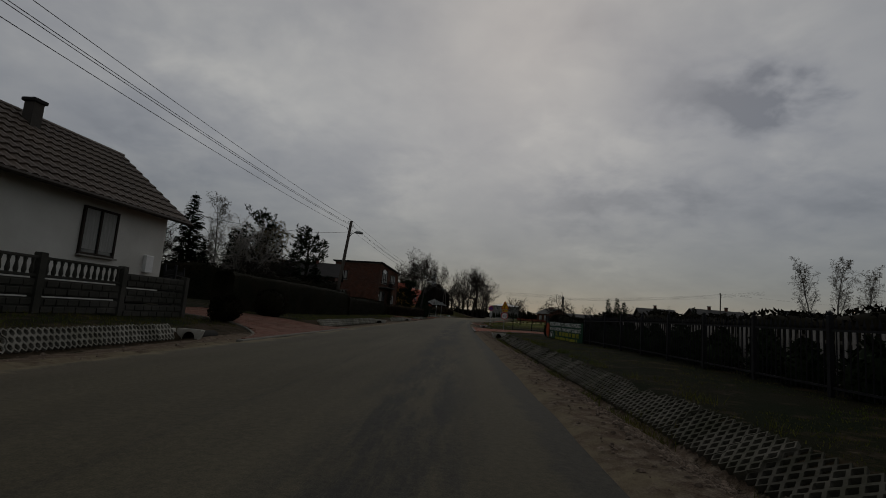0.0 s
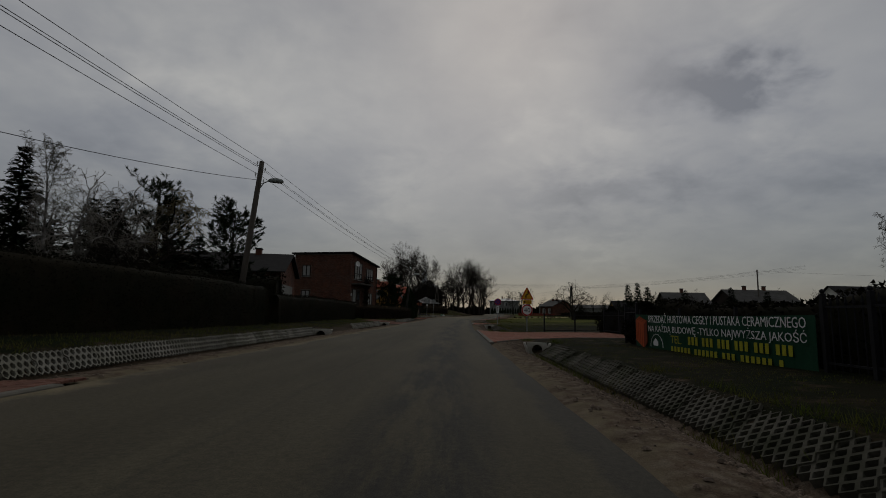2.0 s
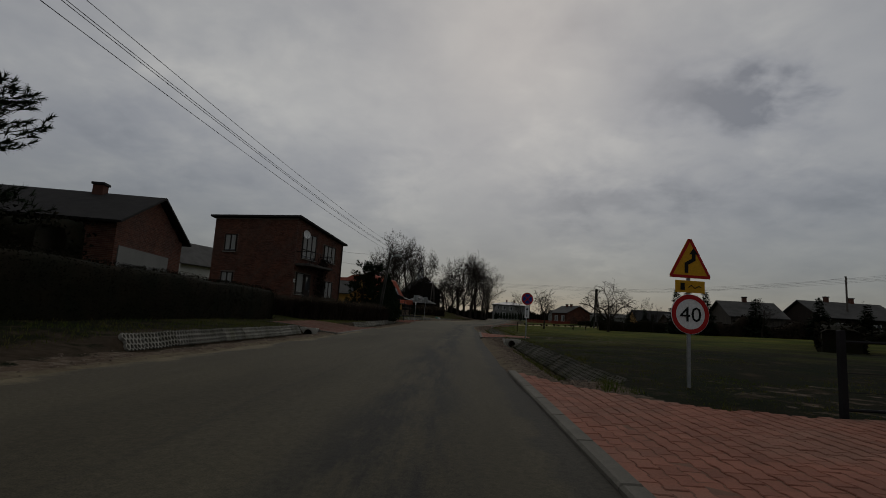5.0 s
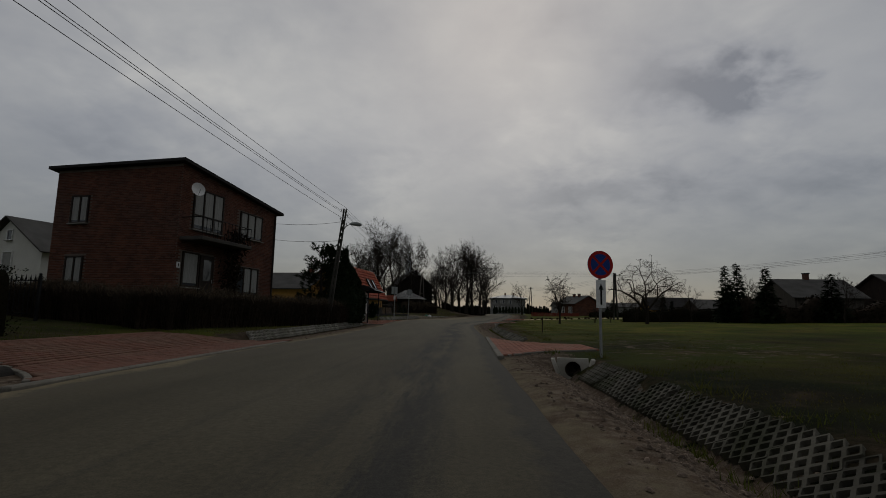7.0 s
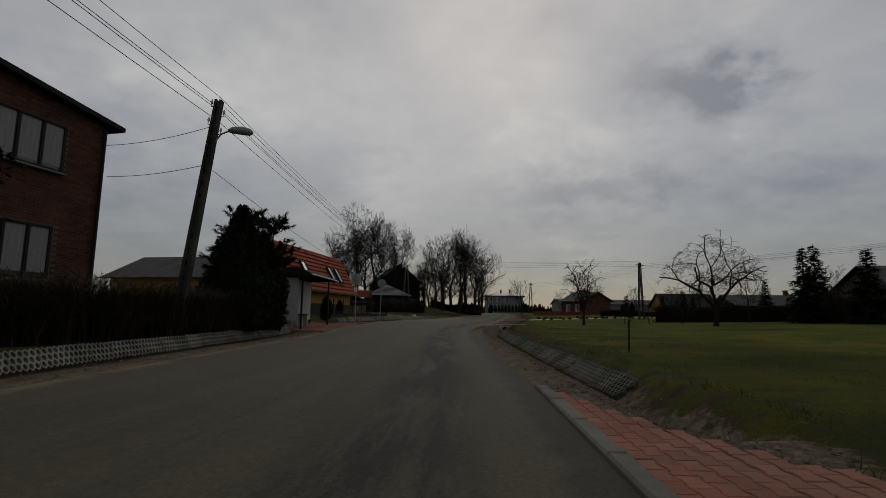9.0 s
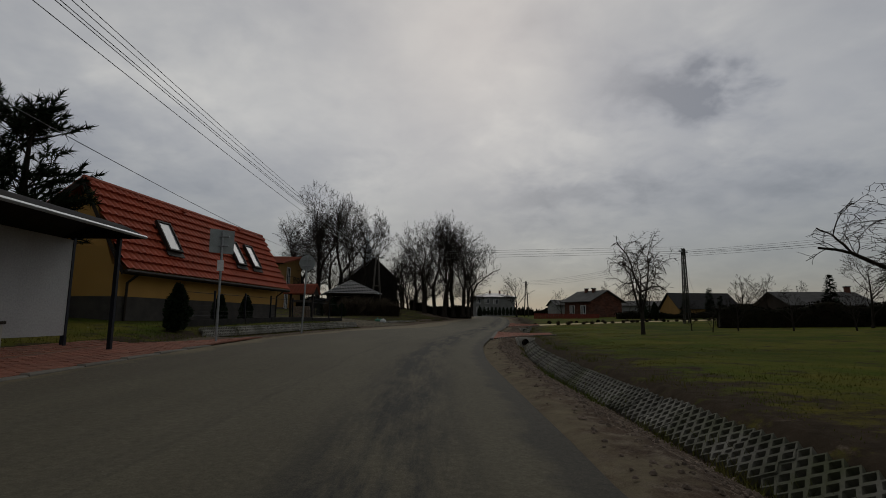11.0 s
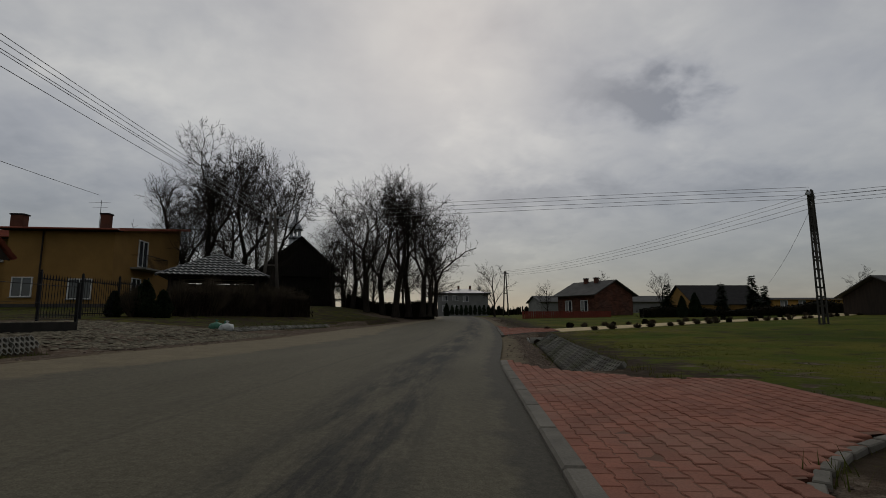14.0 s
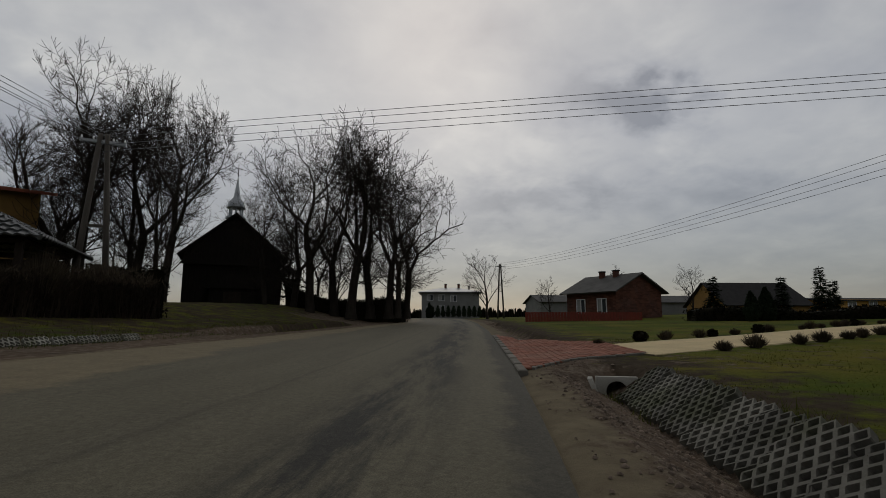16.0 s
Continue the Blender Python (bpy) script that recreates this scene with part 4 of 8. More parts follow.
def brick_house():
    # the long front runs beside the road; local x along it, y into the plot
    c, r = Vector((-11.4, 68.4)), Vector((-9.78, 75.5))
    z = 0.5
    h = thing("brick_house", "two-storey red brick house with flat roof, balcony and brown windows", "house", frame_at(c, r - c, z))
    L, D = (r - c).length, 6.9
    H0, H1 = 6.75, 5.9      # the roof falls a little along the front
    wall = Mesh()
    wall.prism([(0, 0), (L, 0), (L, H1), (0, H0)], (0, 0, 0), (1, 0, 0), (0, 0, 1), (0, 1, 0), 0.3)
    part("wall", Mesh().prism([(0, 0), (L, 0), (L, H1), (0, H0)], (0, D - 0.3, 0), (1, 0, 0), (0, 0, 1), (0, 1, 0), 0.3), "mortar", h)
    part("wall", wall, "mortar", h)
    part("wall", Mesh().box(0, 0.3, 0, 0.3, D - 0.3, H0), "mortar", h)
    part("wall", Mesh().box(L - 0.3, 0.3, 0, L, D - 0.3, H1), "mortar", h)
    front = [(0.75, 3.95, 2.75, 5.85), (4.1, 4.1, 6.0, 5.45), (0.35, 1.35, 1.35, 2.9), (1.45, 0.6, 2.35, 2.9), (4.05, 1.15, 5.9, 2.6)]
    side = [(1.0, 4.2, 2.0, 5.5), (1.0, 1.4, 2.0, 2.8)]
    b = Mesh()
    brick_face(b, (0, 0, 0.55), (1, 0, 0), (0, -1, 0), L, H0 - 0.55, [(q[0], q[1] - 0.55, q[2], q[3] - 0.55) for q in front], seed=2, top=lambda s: H0 - 0.55 + (H1 - H0) * s / L)
    brick_face(b, (0, D, 0.55), (0, -1, 0), (-1, 0, 0), D, H0 - 0.6, [(q[0], q[1] - 0.55, q[2], q[3] - 0.55) for q in side], seed=3)
    part("brickwork", b, "brick", h, "dark red brick courses", kind="stuff")
    part("plinth", Mesh().box(-0.03, -0.03, 0, L + 0.03, D + 0.03, 0.52), "concrete", h)
    part("roof", flat_slope((-0.3, -0.32, H0 + 0.02), (L + 0.35, -0.32, H1 - 0.03), (L + 0.35, D + 0.3, H1 - 0.03), (-0.3, D + 0.3, H0 + 0.02), 0.14), "tar", h, "dark felt roof edge")
    window(h, (0.75, -0.02, 3.95), (1, 0, 0), 2.0, 1.9, "brown_frame", 3, True, curtain=1.0, transom=0.35)
    window(h, (4.1, -0.02, 4.1), (1, 0, 0), 1.9, 1.35, "brown_frame", 3, True, curtain=1.0)
    window(h, (0.35, -0.02, 1.35), (1, 0, 0), 1.0, 1.55, "brown_frame", 1, True, curtain=1.0)
    window(h, (4.05, -0.02, 1.15), (1, 0, 0), 1.85, 1.45, "brown_frame", 3, True, curtain=0.6)
    for zz in (4.2, 1.4):
        window(h, (-0.02, D - 1.0, zz), (0, -1, 0), 1.0, 1.3, "brown_frame", 2, True, curtain=1.0)
    door = part("door", Mesh().box(1.45, -0.06, 0.6, 2.35, 0.05, 2.85, bevel=0.01), "brown_frame", h, "dark brown front door")
    part("handle", Mesh().tube([(2.22, -0.09, 1.6), (2.22, -0.09, 1.75)], 0.012, 6), "galv", door)
    part("pane", Mesh().box(1.65, -0.07, 1.7, 2.15, -0.05, 2.65), "glass", door)
    bal = part("balcony", Mesh().box(0.1, -1.15, 3.35, 3.6, 0.0, 3.52, bevel=0.02), "plinth", h, "concrete balcony with a metal railing")
    for i in range(15):
        x = 0.15 + 3.4 * i / 14
        part("rail_bar", Mesh().tube([(x, -1.1, 3.5), (x, -1.1, 4.35)], 0.012, 5, False), "black_metal", bal)
    part("handrail", Mesh().tube([(0.15, 0, 4.36), (0.15, -1.1, 4.36), (3.55, -1.1, 4.36), (3.55, 0, 4.36)], 0.022, 6), "black_metal", bal)
    part("step", Mesh().box(1.2, -1.1, 0, 2.6, 0, 0.3, bevel=0.015).box(1.2, -0.7, 0.3, 2.6, 0, 0.58, bevel=0.015), "concrete", h)
    plate = part("number_plate", Mesh().box(0.05, -0.035, 2.15, 0.25, -0.015, 2.4), "white", h)
    part("numeral_bar", Mesh().box(0.12, -0.042, 2.2, 0.17, -0.036, 2.35), "black_paint", plate)
    dish = Mesh()
    for i in range(5):
        q, hgt = 0.42 * i / 4, 0.16 * (i / 4) ** 2
        for k in range(18):
            a = 2 * math.pi * k / 18
            dish.v.append((q * math.cos(a), -hgt, q * math.sin(a)))
    dish.f = [(i * 18 + k, i * 18 + (k + 1) % 18, (i + 1) * 18 + (k + 1) % 18, (i + 1) * 18 + k) for i in range(4) for k in range(18)]
    d = part("satellite_dish", dish, "white", h, "pale satellite dish", True, pose(0.35, -0.5, 5.6, -10, 0, -25) @ Matrix.Diagonal((0.72, 0.72, 0.72, 1)))
    part("arm", Mesh().tube([(0, 0.05, 0), (0, 0.5, -0.05)], 0.025, 6).tube([(0, -0.05, -0.4), (0, -0.45, -0.1)], 0.015, 6), "galv", d)
    part("downpipe", Mesh().tube([(L - 0.12, -0.09, 0.2), (L - 0.12, -0.09, H1 - 0.1)], 0.05, 8), "brown_frame", h)
    # a climbing shrub by the door
    ivy, rng = Mesh(), random.Random(8)
    for i in range(900):
        t = rng.random()
        x, zz = 3.0 + rng.gauss(0, 0.35) + 0.5 * t, 0.3 + 3.9 * t
        q = Vector((x, -0.25 - rng.random() * 0.35, zz))
        a = Vector((rng.gauss(0, 1), rng.gauss(0, 1), rng.gauss(0, 1))).normalized() * 0.12
        bb = a.cross(Vector((rng.random(), rng.random(), 1))).normalized() * 0.05
        ivy.add([q - a, q + bb, q + a, q - bb], [(0, 1, 2, 3)])
    return h, ivy


brick_barn()
gabled_house()
_, ivy_mesh = brick_house()
climber = thing("climbing_shrub", "dark leafless climber against the brick front", "shrub", frame_at((-11.4, 68.4), (1.62, 7.1), 0.5))
part("stem", Mesh().tube([(3.0, -0.3, -0.2), (3.1, -0.3, 1.5), (3.4, -0.3, 3.6)], [0.04, 0.03, 0.015], 6), "bark", climber)
part("foliage", ivy_mesh, "hedge_brown", climber)


# ---- the long red-roofed house ----
def red_house():
    a, b = Vector((-9.1, 92.75)), Vector((-7.3, 104.1))
    z = 0.75
    h = thing("red_roofed_house", "long yellow house with steep red tile roof and roof windows", "house", frame_at(a, b - a, z))
    L, D, E, Rg = (b - a).length, 5.4, 1.70, 4.55
    RY = 1.3      # the ridge stands nearer to the front
    walls = Mesh().box(0, 0, 0, L, 0.3, E + 0.1).box(0, D - 0.3, 0, L, D, E + 0.1)
    for x0 in (0, L - 0.3):
        walls.prism([(0.3, 0), (D - 0.3, 0), (D - 0.3, E), (RY, Rg - 0.1), (0.3, E + 0.1)], (x0, 0, 0), (0, 1, 0), (0, 0, 1), (1, 0, 0), 0.3)
    part("wall", walls, "yellow_wall", h)
    part("plinth", Mesh().box(-0.02, -0.03, -0.4, L + 0.02, D + 0.03, 0.75), "plinth", h)
    s = math.hypot((RY + 0.45), Rg - E + 0.25)
    part("roof", tile_slope((-0.4, -0.45, E - 0.1), (1, 0, 0), (0, (RY + 0.45), Rg - E + 0.2), L + 0.8, s, 0.30, 0.34, 0.055, 0.095), "red_tile", h, "bright red pressed-tile roof")
    part("roof", flat_slope((L + 0.4, D + 0.4, E - 0.1), (-0.4, D + 0.4, E - 0.1), (-0.4, RY, Rg + 0.12), (L + 0.4, RY, Rg + 0.12), 0.06), "red_tile", h)
    part("ridge", Mesh().tube([(-0.4, RY, Rg + 0.12), (L + 0.4, RY, Rg + 0.12)], 0.1, 8), "red_tile", h)
    part("fascia", Mesh().box(-0.4, -0.47, E - 0.25, L + 0.4, -0.42, E - 0.12), "brown_frame", h)
    part("gutter", Mesh().tube([(-0.4, -0.55, E - 0.16), (L + 0.4, -0.55, E - 0.16)], 0.065, 8), "brown_frame", h)
    part("bargeboard", Mesh().prism([(-0.45, E - 0.28), (RY, Rg - 0.12), (D + 0.4, E - 0.28), (D + 0.4, E - 0.06), (RY, Rg + 0.1), (-0.45, E - 0.06)], (-0.42, 0, 0), (0, 1, 0), (0, 0, 1), (-1, 0, 0), 0.04), "dark_wood", h)
    up = Vector((0, (RY + 0.45), Rg - E + 0.2)).normalized()
    nrm = Vector((1, 0, 0)).cross(up)
    for x in (2.1, 7.0, 8.5):
        w = new("roof_window"); w.parent = h
        m = Matrix((Vector((1, 0, 0)), up, nrm)).transposed().to_4x4()
        m.translation = Vector((x, -0.45, E - 0.1)) + up * 0.95 + nrm * 0.15
        w.matrix_local = m @ Matrix.Diagonal((0.88, 0.92, 1, 1))
        f = Mesh().box(0, 0, 0, 0.9, 0.09, 0.13, bevel=0.01).box(0, 1.36, 0, 0.9, 1.45, 0.13, bevel=0.01).box(0, 0.09, 0, 0.08, 1.36, 0.13).box(0.82, 0.09, 0, 0.9, 1.36, 0.13)
        part("frame", f, "brown_frame", w)
        part("pane", Mesh().box(0.08, 0.09, 0.04, 0.82, 1.36, 0.085), "lit_glass", w)
        part("flashing", Mesh().box(-0.1, -0.2, 0.0, 1.0, 0.0, 0.03), "brown_frame", w)
    for x in (4.4, 8.9):
        vent = Vector((x, -0.45, E - 0.1)) + up * 3.3 + nrm * 0.1
        part("roof_vent", Mesh().box(vent.x, vent.y - 0.1, vent.z, vent.x + 0.22, vent.y + 0.12, vent.z + 0.13, bevel=0.02), "red_tile", h)
    for x in (0.25, L - 0.2):
        part("downpipe", Mesh().tube([(x, -0.5, E - 0.2), (x, -0.1, E - 0.5), (x, -0.08, -0.2)], 0.045, 7), "brown_frame", h)


def yellow_house():
    """Two storeys, a low red roof over two offset wings, a balcony on the gable end."""
    o, z = (-30.2, 137.0), 2.0
    h = thing("yellow_house", "two-storey yellow house with low red roof and balcony", "house", frame_at(o, (1, 0.02), z))
    # local x runs away from the far end towards the road, front faces -y
    L1, L2, E = 7.6, 6.7, 4.65
    part("wall", Mesh().box(0, -1.2, -0.6, L1, 7.5, E), "ochre_wall", h)
    part("wing", Mesh().box(L1, -3.6, -0.6, L1 + L2, 7.5, E + 0.35), "ochre_wall", h)
    part("plinth", Mesh().box(-0.03, -1.23, -0.7, L1, 7.5, -0.1).box(L1 - 0.03, -3.63, -0.7, L1 + L2 + 0.03, 7.5, -0.1), "plinth", h)
    R = E + 1.35
    part("roof", tile_slope((-0.6, -2.0, E + 0.05), (1, 0, 0), (0, 5.5, 1.3), L1 + 0.7, 5.66, 0.3, 0.4, 0.03, 0.03), "dull_tile", h, "low red sheet-tile roof", True)
    part("roof", tile_slope((L1 - 0.3, -4.3, E + 0.3), (1, 0, 0), (0, 12.4, 2.1), L2 + 0.9, 12.6, 0.3, 0.4, 0.03, 0.03), "dull_tile", h, "", True)
    part("soffit", Mesh().box(-0.6, -1.95, E - 0.02, L1 - 0.3, 7.5, E + 0.03).box(L1 - 0.3, -4.25, E + 0.2, L1 + L2 + 0.55, -3.6, E + 0.27), "dark_wood", h)
    # the end walls rise to the slopes
    part("gable_wall", Mesh().prism([(-1.2, E), (7.4, E), (3.4, E + 1.2)], (0, 0, 0), (0, 1, 0), (0, 0, 1), (1, 0, 0), L1 - 0.01), "ochre_wall", h)
    part("gable_wall", Mesh().prism([(-3.6, E + 0.3), (7.5, E + 0.3), (7.5, E + 2.25)], (L1 + 0.01, 0, 0), (0, 1, 0), (0, 0, 1), (1, 0, 0), L2 - 0.01), "ochre_wall", h)
    part("roof", flat_slope((L1 - 0.35, 8.2, E - 0.1), (-0.6, 8.2, E - 0.1), (-0.6, 3.45, E + 1.36), (L1 - 0.35, 3.45, E + 1.36), 0.05), "dull_tile", h)
    part("gutter", Mesh().tube([(-0.6, -2.08, E + 0.02), (L1 - 0.3, -2.08, E + 0.02)], 0.06, 7).tube([(L1 - 0.3, -4.38, E + 0.28), (L1 + L2 + 0.55, -4.38, E + 0.28)], 0.06, 7), "dull_tile", h)
    chimney(h, 5.2, 0.8, E + 0.6, E + 2.2, "brick", 0.9, 0.6)
    chimney(h, 11.0, 1.5, E + 0.8, E + 2.5, "brick", 0.6, 0.6)
    part("aerial", Mesh().tube([(10.5, 1.5, E + 0.8), (10.5, 1.5, E + 3.6)], 0.025, 6).tube([(9.6, 1.5, E + 3.4), (11.2, 1.5, E + 3.4)], 0.012, 5).tube([(9.9, 1.5, E + 3.0), (11.0, 1.5, E + 3.0)], 0.012, 5), "galv", h)
    part("downpipe", Mesh().tube([(L1 + 2.2, -3.7, E + 0.2), (L1 + 2.2, -3.7, -0.4)], 0.055, 7), "brown_frame", h)
    for x in (0.9, 2.6, 4.7):
        window(h, (x, -1.22, 2.95), (1, 0, 0), 1.1, 1.1, "pvc", 2, curtain=0.0)
    window(h, (1.2, -1.22, 0.3), (1, 0, 0), 1.2, 1.4, "pvc", 2, curtain=0.0)
    window(h, (8.1, -3.62, 0.35), (1, 0, 0), 1.3, 1.35, "pvc", 2, curtain=0.0)
    part("door", Mesh().box(4.0, -1.28, -0.3, 5.0, -1.2, 2.0, bevel=0.01), "brown_frame", h)
    X = L1 + L2
    window(h, (11.6, -3.62, 0.2), (1, 0, 0), 1.5, 1.4, "pvc", 2, curtain=0.0)
    window(h, (X + 0.02, -0.2, 2.75), (0, 1, 0), 1.5, 2.1, "pvc", 2, False, curtain=0.0)
    window(h, (X + 0.02, -0.9, -0.2), (0, 1, 0), 1.4, 2.1, "pvc", 2, False, curtain=0.0)
    bal = part("balcony", Mesh().box(X, -1.2, 2.5, X + 1.1, 2.6, 2.65, bevel=0.02), "concrete", h, "small balcony with bar railing")
    for i in range(21):
        part("rail_bar", Mesh().tube([(X + 1.05, -1.15 + 3.7 * i / 20, 2.64), (X + 1.05, -1.15 + 3.7 * i / 20, 3.55)], 0.014, 5, False), "black_metal", bal)
    part("handrail", Mesh().tube([(X, -1.15, 3.56), (X + 1.05, -1.15, 3.56), (X + 1.05, 2.55, 3.56), (X, 2.55, 3.56)], 0.025, 6), "black_metal", bal)
    part("verge_board", Mesh().prism([(-4.3, E + 0.18), (8.1, E + 2.28), (8.1, E + 2.48), (-4.3, E + 0.38)], (X + 0.57, 0, 0), (0, 1, 0), (0, 0, 1), (1, 0, 0), 0.04), "dull_tile", h)


def garden_pavilion():
    """Open pavilion under a hipped graphite tile roof."""
    z = height(-6.6, 126.8)
    g = thing("garden_pavilion", "dark timber garden pavilion with hipped graphite tile roof", "pavilion", frame_at((-6.6, 126.9), (1, 0.28), z))
    a, e, p = 2.7, 1.75, 3.2
    for sx in (-1, 1):
        for sy in (-1, 1):
            part("post", Mesh().box(sx * 2.1 - 0.08, sy * 2.1 - 0.08, -0.2, sx * 2.1 + 0.08, sy * 2.1 + 0.08, e + 0.1, bevel=0.012), "dark_wood", g)
    for q in (-2.1, 2.1):
        part("trellis_panel", Mesh().box(-2.0, q - 0.03, 0.0, 2.0, q + 0.03, e - 0.15) if q > 0 else Mesh().box(-2.13, -2.0, 0.0, -2.07, 2.0, e - 0.15), "dark_wood", g)
    c = [(-a, -a), (a, -a), (a, a), (-a, a)]
    sl = math.hypot(a, p - e)
    for i in range(4):
        p0, p1 = Vector((*c[i], e)), Vector((*c[(i + 1) % 4], e))
        along = p1 - p0
        mid = (p0 + p1) / 2
        up = Vector((0, 0, p)) - mid
        part("roof", tile_slope(p0, along, up, 2 * a, sl, 0.26, 0.33, 0.05, 0.06, clip=lambda s: (a * s / sl, 2 * a - a * s / sl)), "dark_tile", g, "graphite tile slope")
        part("hip", Mesh().tube([p0, (0, 0, p)], 0.07, 6), "dark_tile", g)
        part("beam", Mesh().tube([p0 * 0.8 + UP * e * 0.2, p1 * 0.8 + UP * e * 0.2], 0.09, 4), "dark_wood", g)
        if i != 1:
            q0, q1 = p0 * (2.1 / a), p1 * (2.1 / a)
            d = (q1 - q0)
            for k in range(11):
                q = q0 + d * (k + 0.5) / 11
                part("board", Mesh().box(-0.07, -0.012, 0.1, 0.07, 0.012, 0.95), "dark_wood", g, at=frame_at((q.x, q.y), (d.x, d.y), 0))


def well_house():
    """A little roofed well in the garden."""
    z = height(-7.5, 110.6)
    w = thing("roofed_well", "garden well with stone ring and small red tiled roof", "well", frame_at((-7.5, 110.6), (1, -0.1), z) @ Matrix.Diagonal((0.8, 0.8, 0.95, 1)))
    for k in range(14):
        a = 2 * math.pi * k / 14
        m = pose(0.62 * math.cos(a), 0.62 * math.sin(a), 0, 0, 0, math.degrees(a))
        for j in range(3):
            part("ring_stone", Mesh().box(-0.1, -0.13, j * 0.3, 0.1, 0.13, j * 0.3 + 0.28, m, 0.02), "stone", w)
    for sx in (-0.95, 0.95):
        part("post", Mesh().box(sx - 0.08, -0.08, -0.1, sx + 0.08, 0.08, 2.0, bevel=0.01), "dark_wood", w)
    part("windlass", Mesh().tube([(-0.9, 0, 1.25), (0.9, 0, 1.25)], 0.1, 10), "old_wood", w)
    for sgn in (1, -1):
        p0 = Vector((-1.35 * sgn, -1.0 * sgn, 1.75))
        part("roof", tile_slope(p0, (sgn, 0, 0), (0, sgn, 0.72), 2.7, 1.25, 0.26, 0.3, 0.035, 0.03), "dull_tile", w, "small red tile slope", True)
    for gx in (-1.2, 1.15):
        part("gable_board", Mesh().prism([(-0.95, 1.72), (0.95, 1.72), (0, 2.42)], (gx, 0, 0), (0, 1, 0), (0, 0, 1), (1, 0, 0), 0.05), "dark_wood", w)


def wooden_church():
    """A dark timber church: steep gable towards the road, a porch and a small zinc turret."""
    z = 1.55
    u = Vector((8.1, 2.4))
    h = thing("wooden_church", "old blackened timber church with shingled gable roof and zinc turret", "church", frame_at((-11.2, 155.6), u, z))
    W, L, E, Rg = 8.0, 13.0, 5.2, 8.9
    me = Mesh()
    for x0 in (0, W - 0.3):
        me.box(x0, 0, -0.6, x0 + 0.3, L, E)
    for y0 in (0.05, L - 0.3):
        me.prism([(0.3, -0.6), (W - 0.3, -0.6), (W - 0.3, E), (W / 2, Rg - 0.3), (0.3, E)], (0, y0, 0), (1, 0, 0), (0, 0, 1), (0, 1, 0), 0.25)
    part("wall", me, "black_board", h)
    for i in range(40):
        x = W * i / 40
        top = E + (Rg - 0.35 - E) * (1 - abs(x + 0.1 - W / 2) / (W / 2))
        part("board", Mesh().box(x + 0.01, -0.02 - 0.012 * (i % 3), -0.5, x + W / 40 - 0.012, 0.05, top), "black_board", h)
    part("skirt_roof", Mesh().prism([(-0.3, 4.15), (W + 0.3, 4.15), (W + 0.1, 4.45), (-0.1, 4.45)], (0, -0.35, 0), (1, 0, 0), (0, 0, 1), (0, 1, 0), 0.33), "black_board", h)
    part("roof", flat_slope((-0.55, -0.5, E - 0.25), (W / 2, -0.5, Rg), (W / 2, L + 0.5, Rg), (-0.55, L + 0.5, E - 0.25), -0.15), "black_board", h, "dark shingle slope")
    part("roof", flat_slope((W / 2, -0.5, Rg), (W + 0.55, -0.5, E - 0.25), (W + 0.55, L + 0.5, E - 0.25), (W / 2, L + 0.5, Rg), -0.15), "black_board", h, "dark shingle slope")
    porch = part("porch", Mesh().box(2.2, -1.9, -0.6, W - 2.2, 0, 2.0).prism([(1.9, 2.0), (W - 1.9, 2.0), (W / 2, 3.4)], (0, -2.1, 0), (1, 0, 0), (0, 0, 1), (0, 1, 0), 2.2), "black_board", h)
    part("door", Mesh().box(W / 2 - 0.7, -1.96, -0.5, W / 2 + 0.7, -1.88, 1.7, bevel=0.02), "dark_wood", porch)
    # the turret
    cx, cy = W / 2, 6.5
    t = part("turret", Mesh().tube([(cx, cy, Rg - 1.0), (cx, cy, Rg + 0.7)], 0.85, 8).tube([(cx, cy, Rg + 1.8), (cx, cy, Rg + 1.95), (cx, cy, Rg + 2.5), (cx, cy, Rg + 2.9), (cx, cy, Rg + 3.2), (cx, cy, Rg + 5.2)], [0.95, 0.9, 0.75, 0.36, 0.30, 0.03], 12), "zinc", h, "pale zinc turret with lantern", True)
    part("cornice", Mesh().tube([(cx, cy, Rg + 0.7), (cx, cy, Rg + 0.9)], 1.0, 12), "zinc", t)
    for k in range(8):
        a = 2 * math.pi * k / 8
        part("column", Mesh().tube([(cx + 0.62 * math.cos(a), cy + 0.62 * math.sin(a), Rg + 0.9), (cx + 0.62 * math.cos(a), cy + 0.62 * math.sin(a), Rg + 1.85)], 0.09, 6), "zinc", t)
    part("cross", Mesh().tube([(cx, cy, Rg + 5.1), (cx, cy, Rg + 6.5)], 0.035, 6).tube([(cx - 0.4, cy, Rg + 6.05), (cx + 0.4, cy, Rg + 6.05)], 0.03, 6), "black_metal", t)


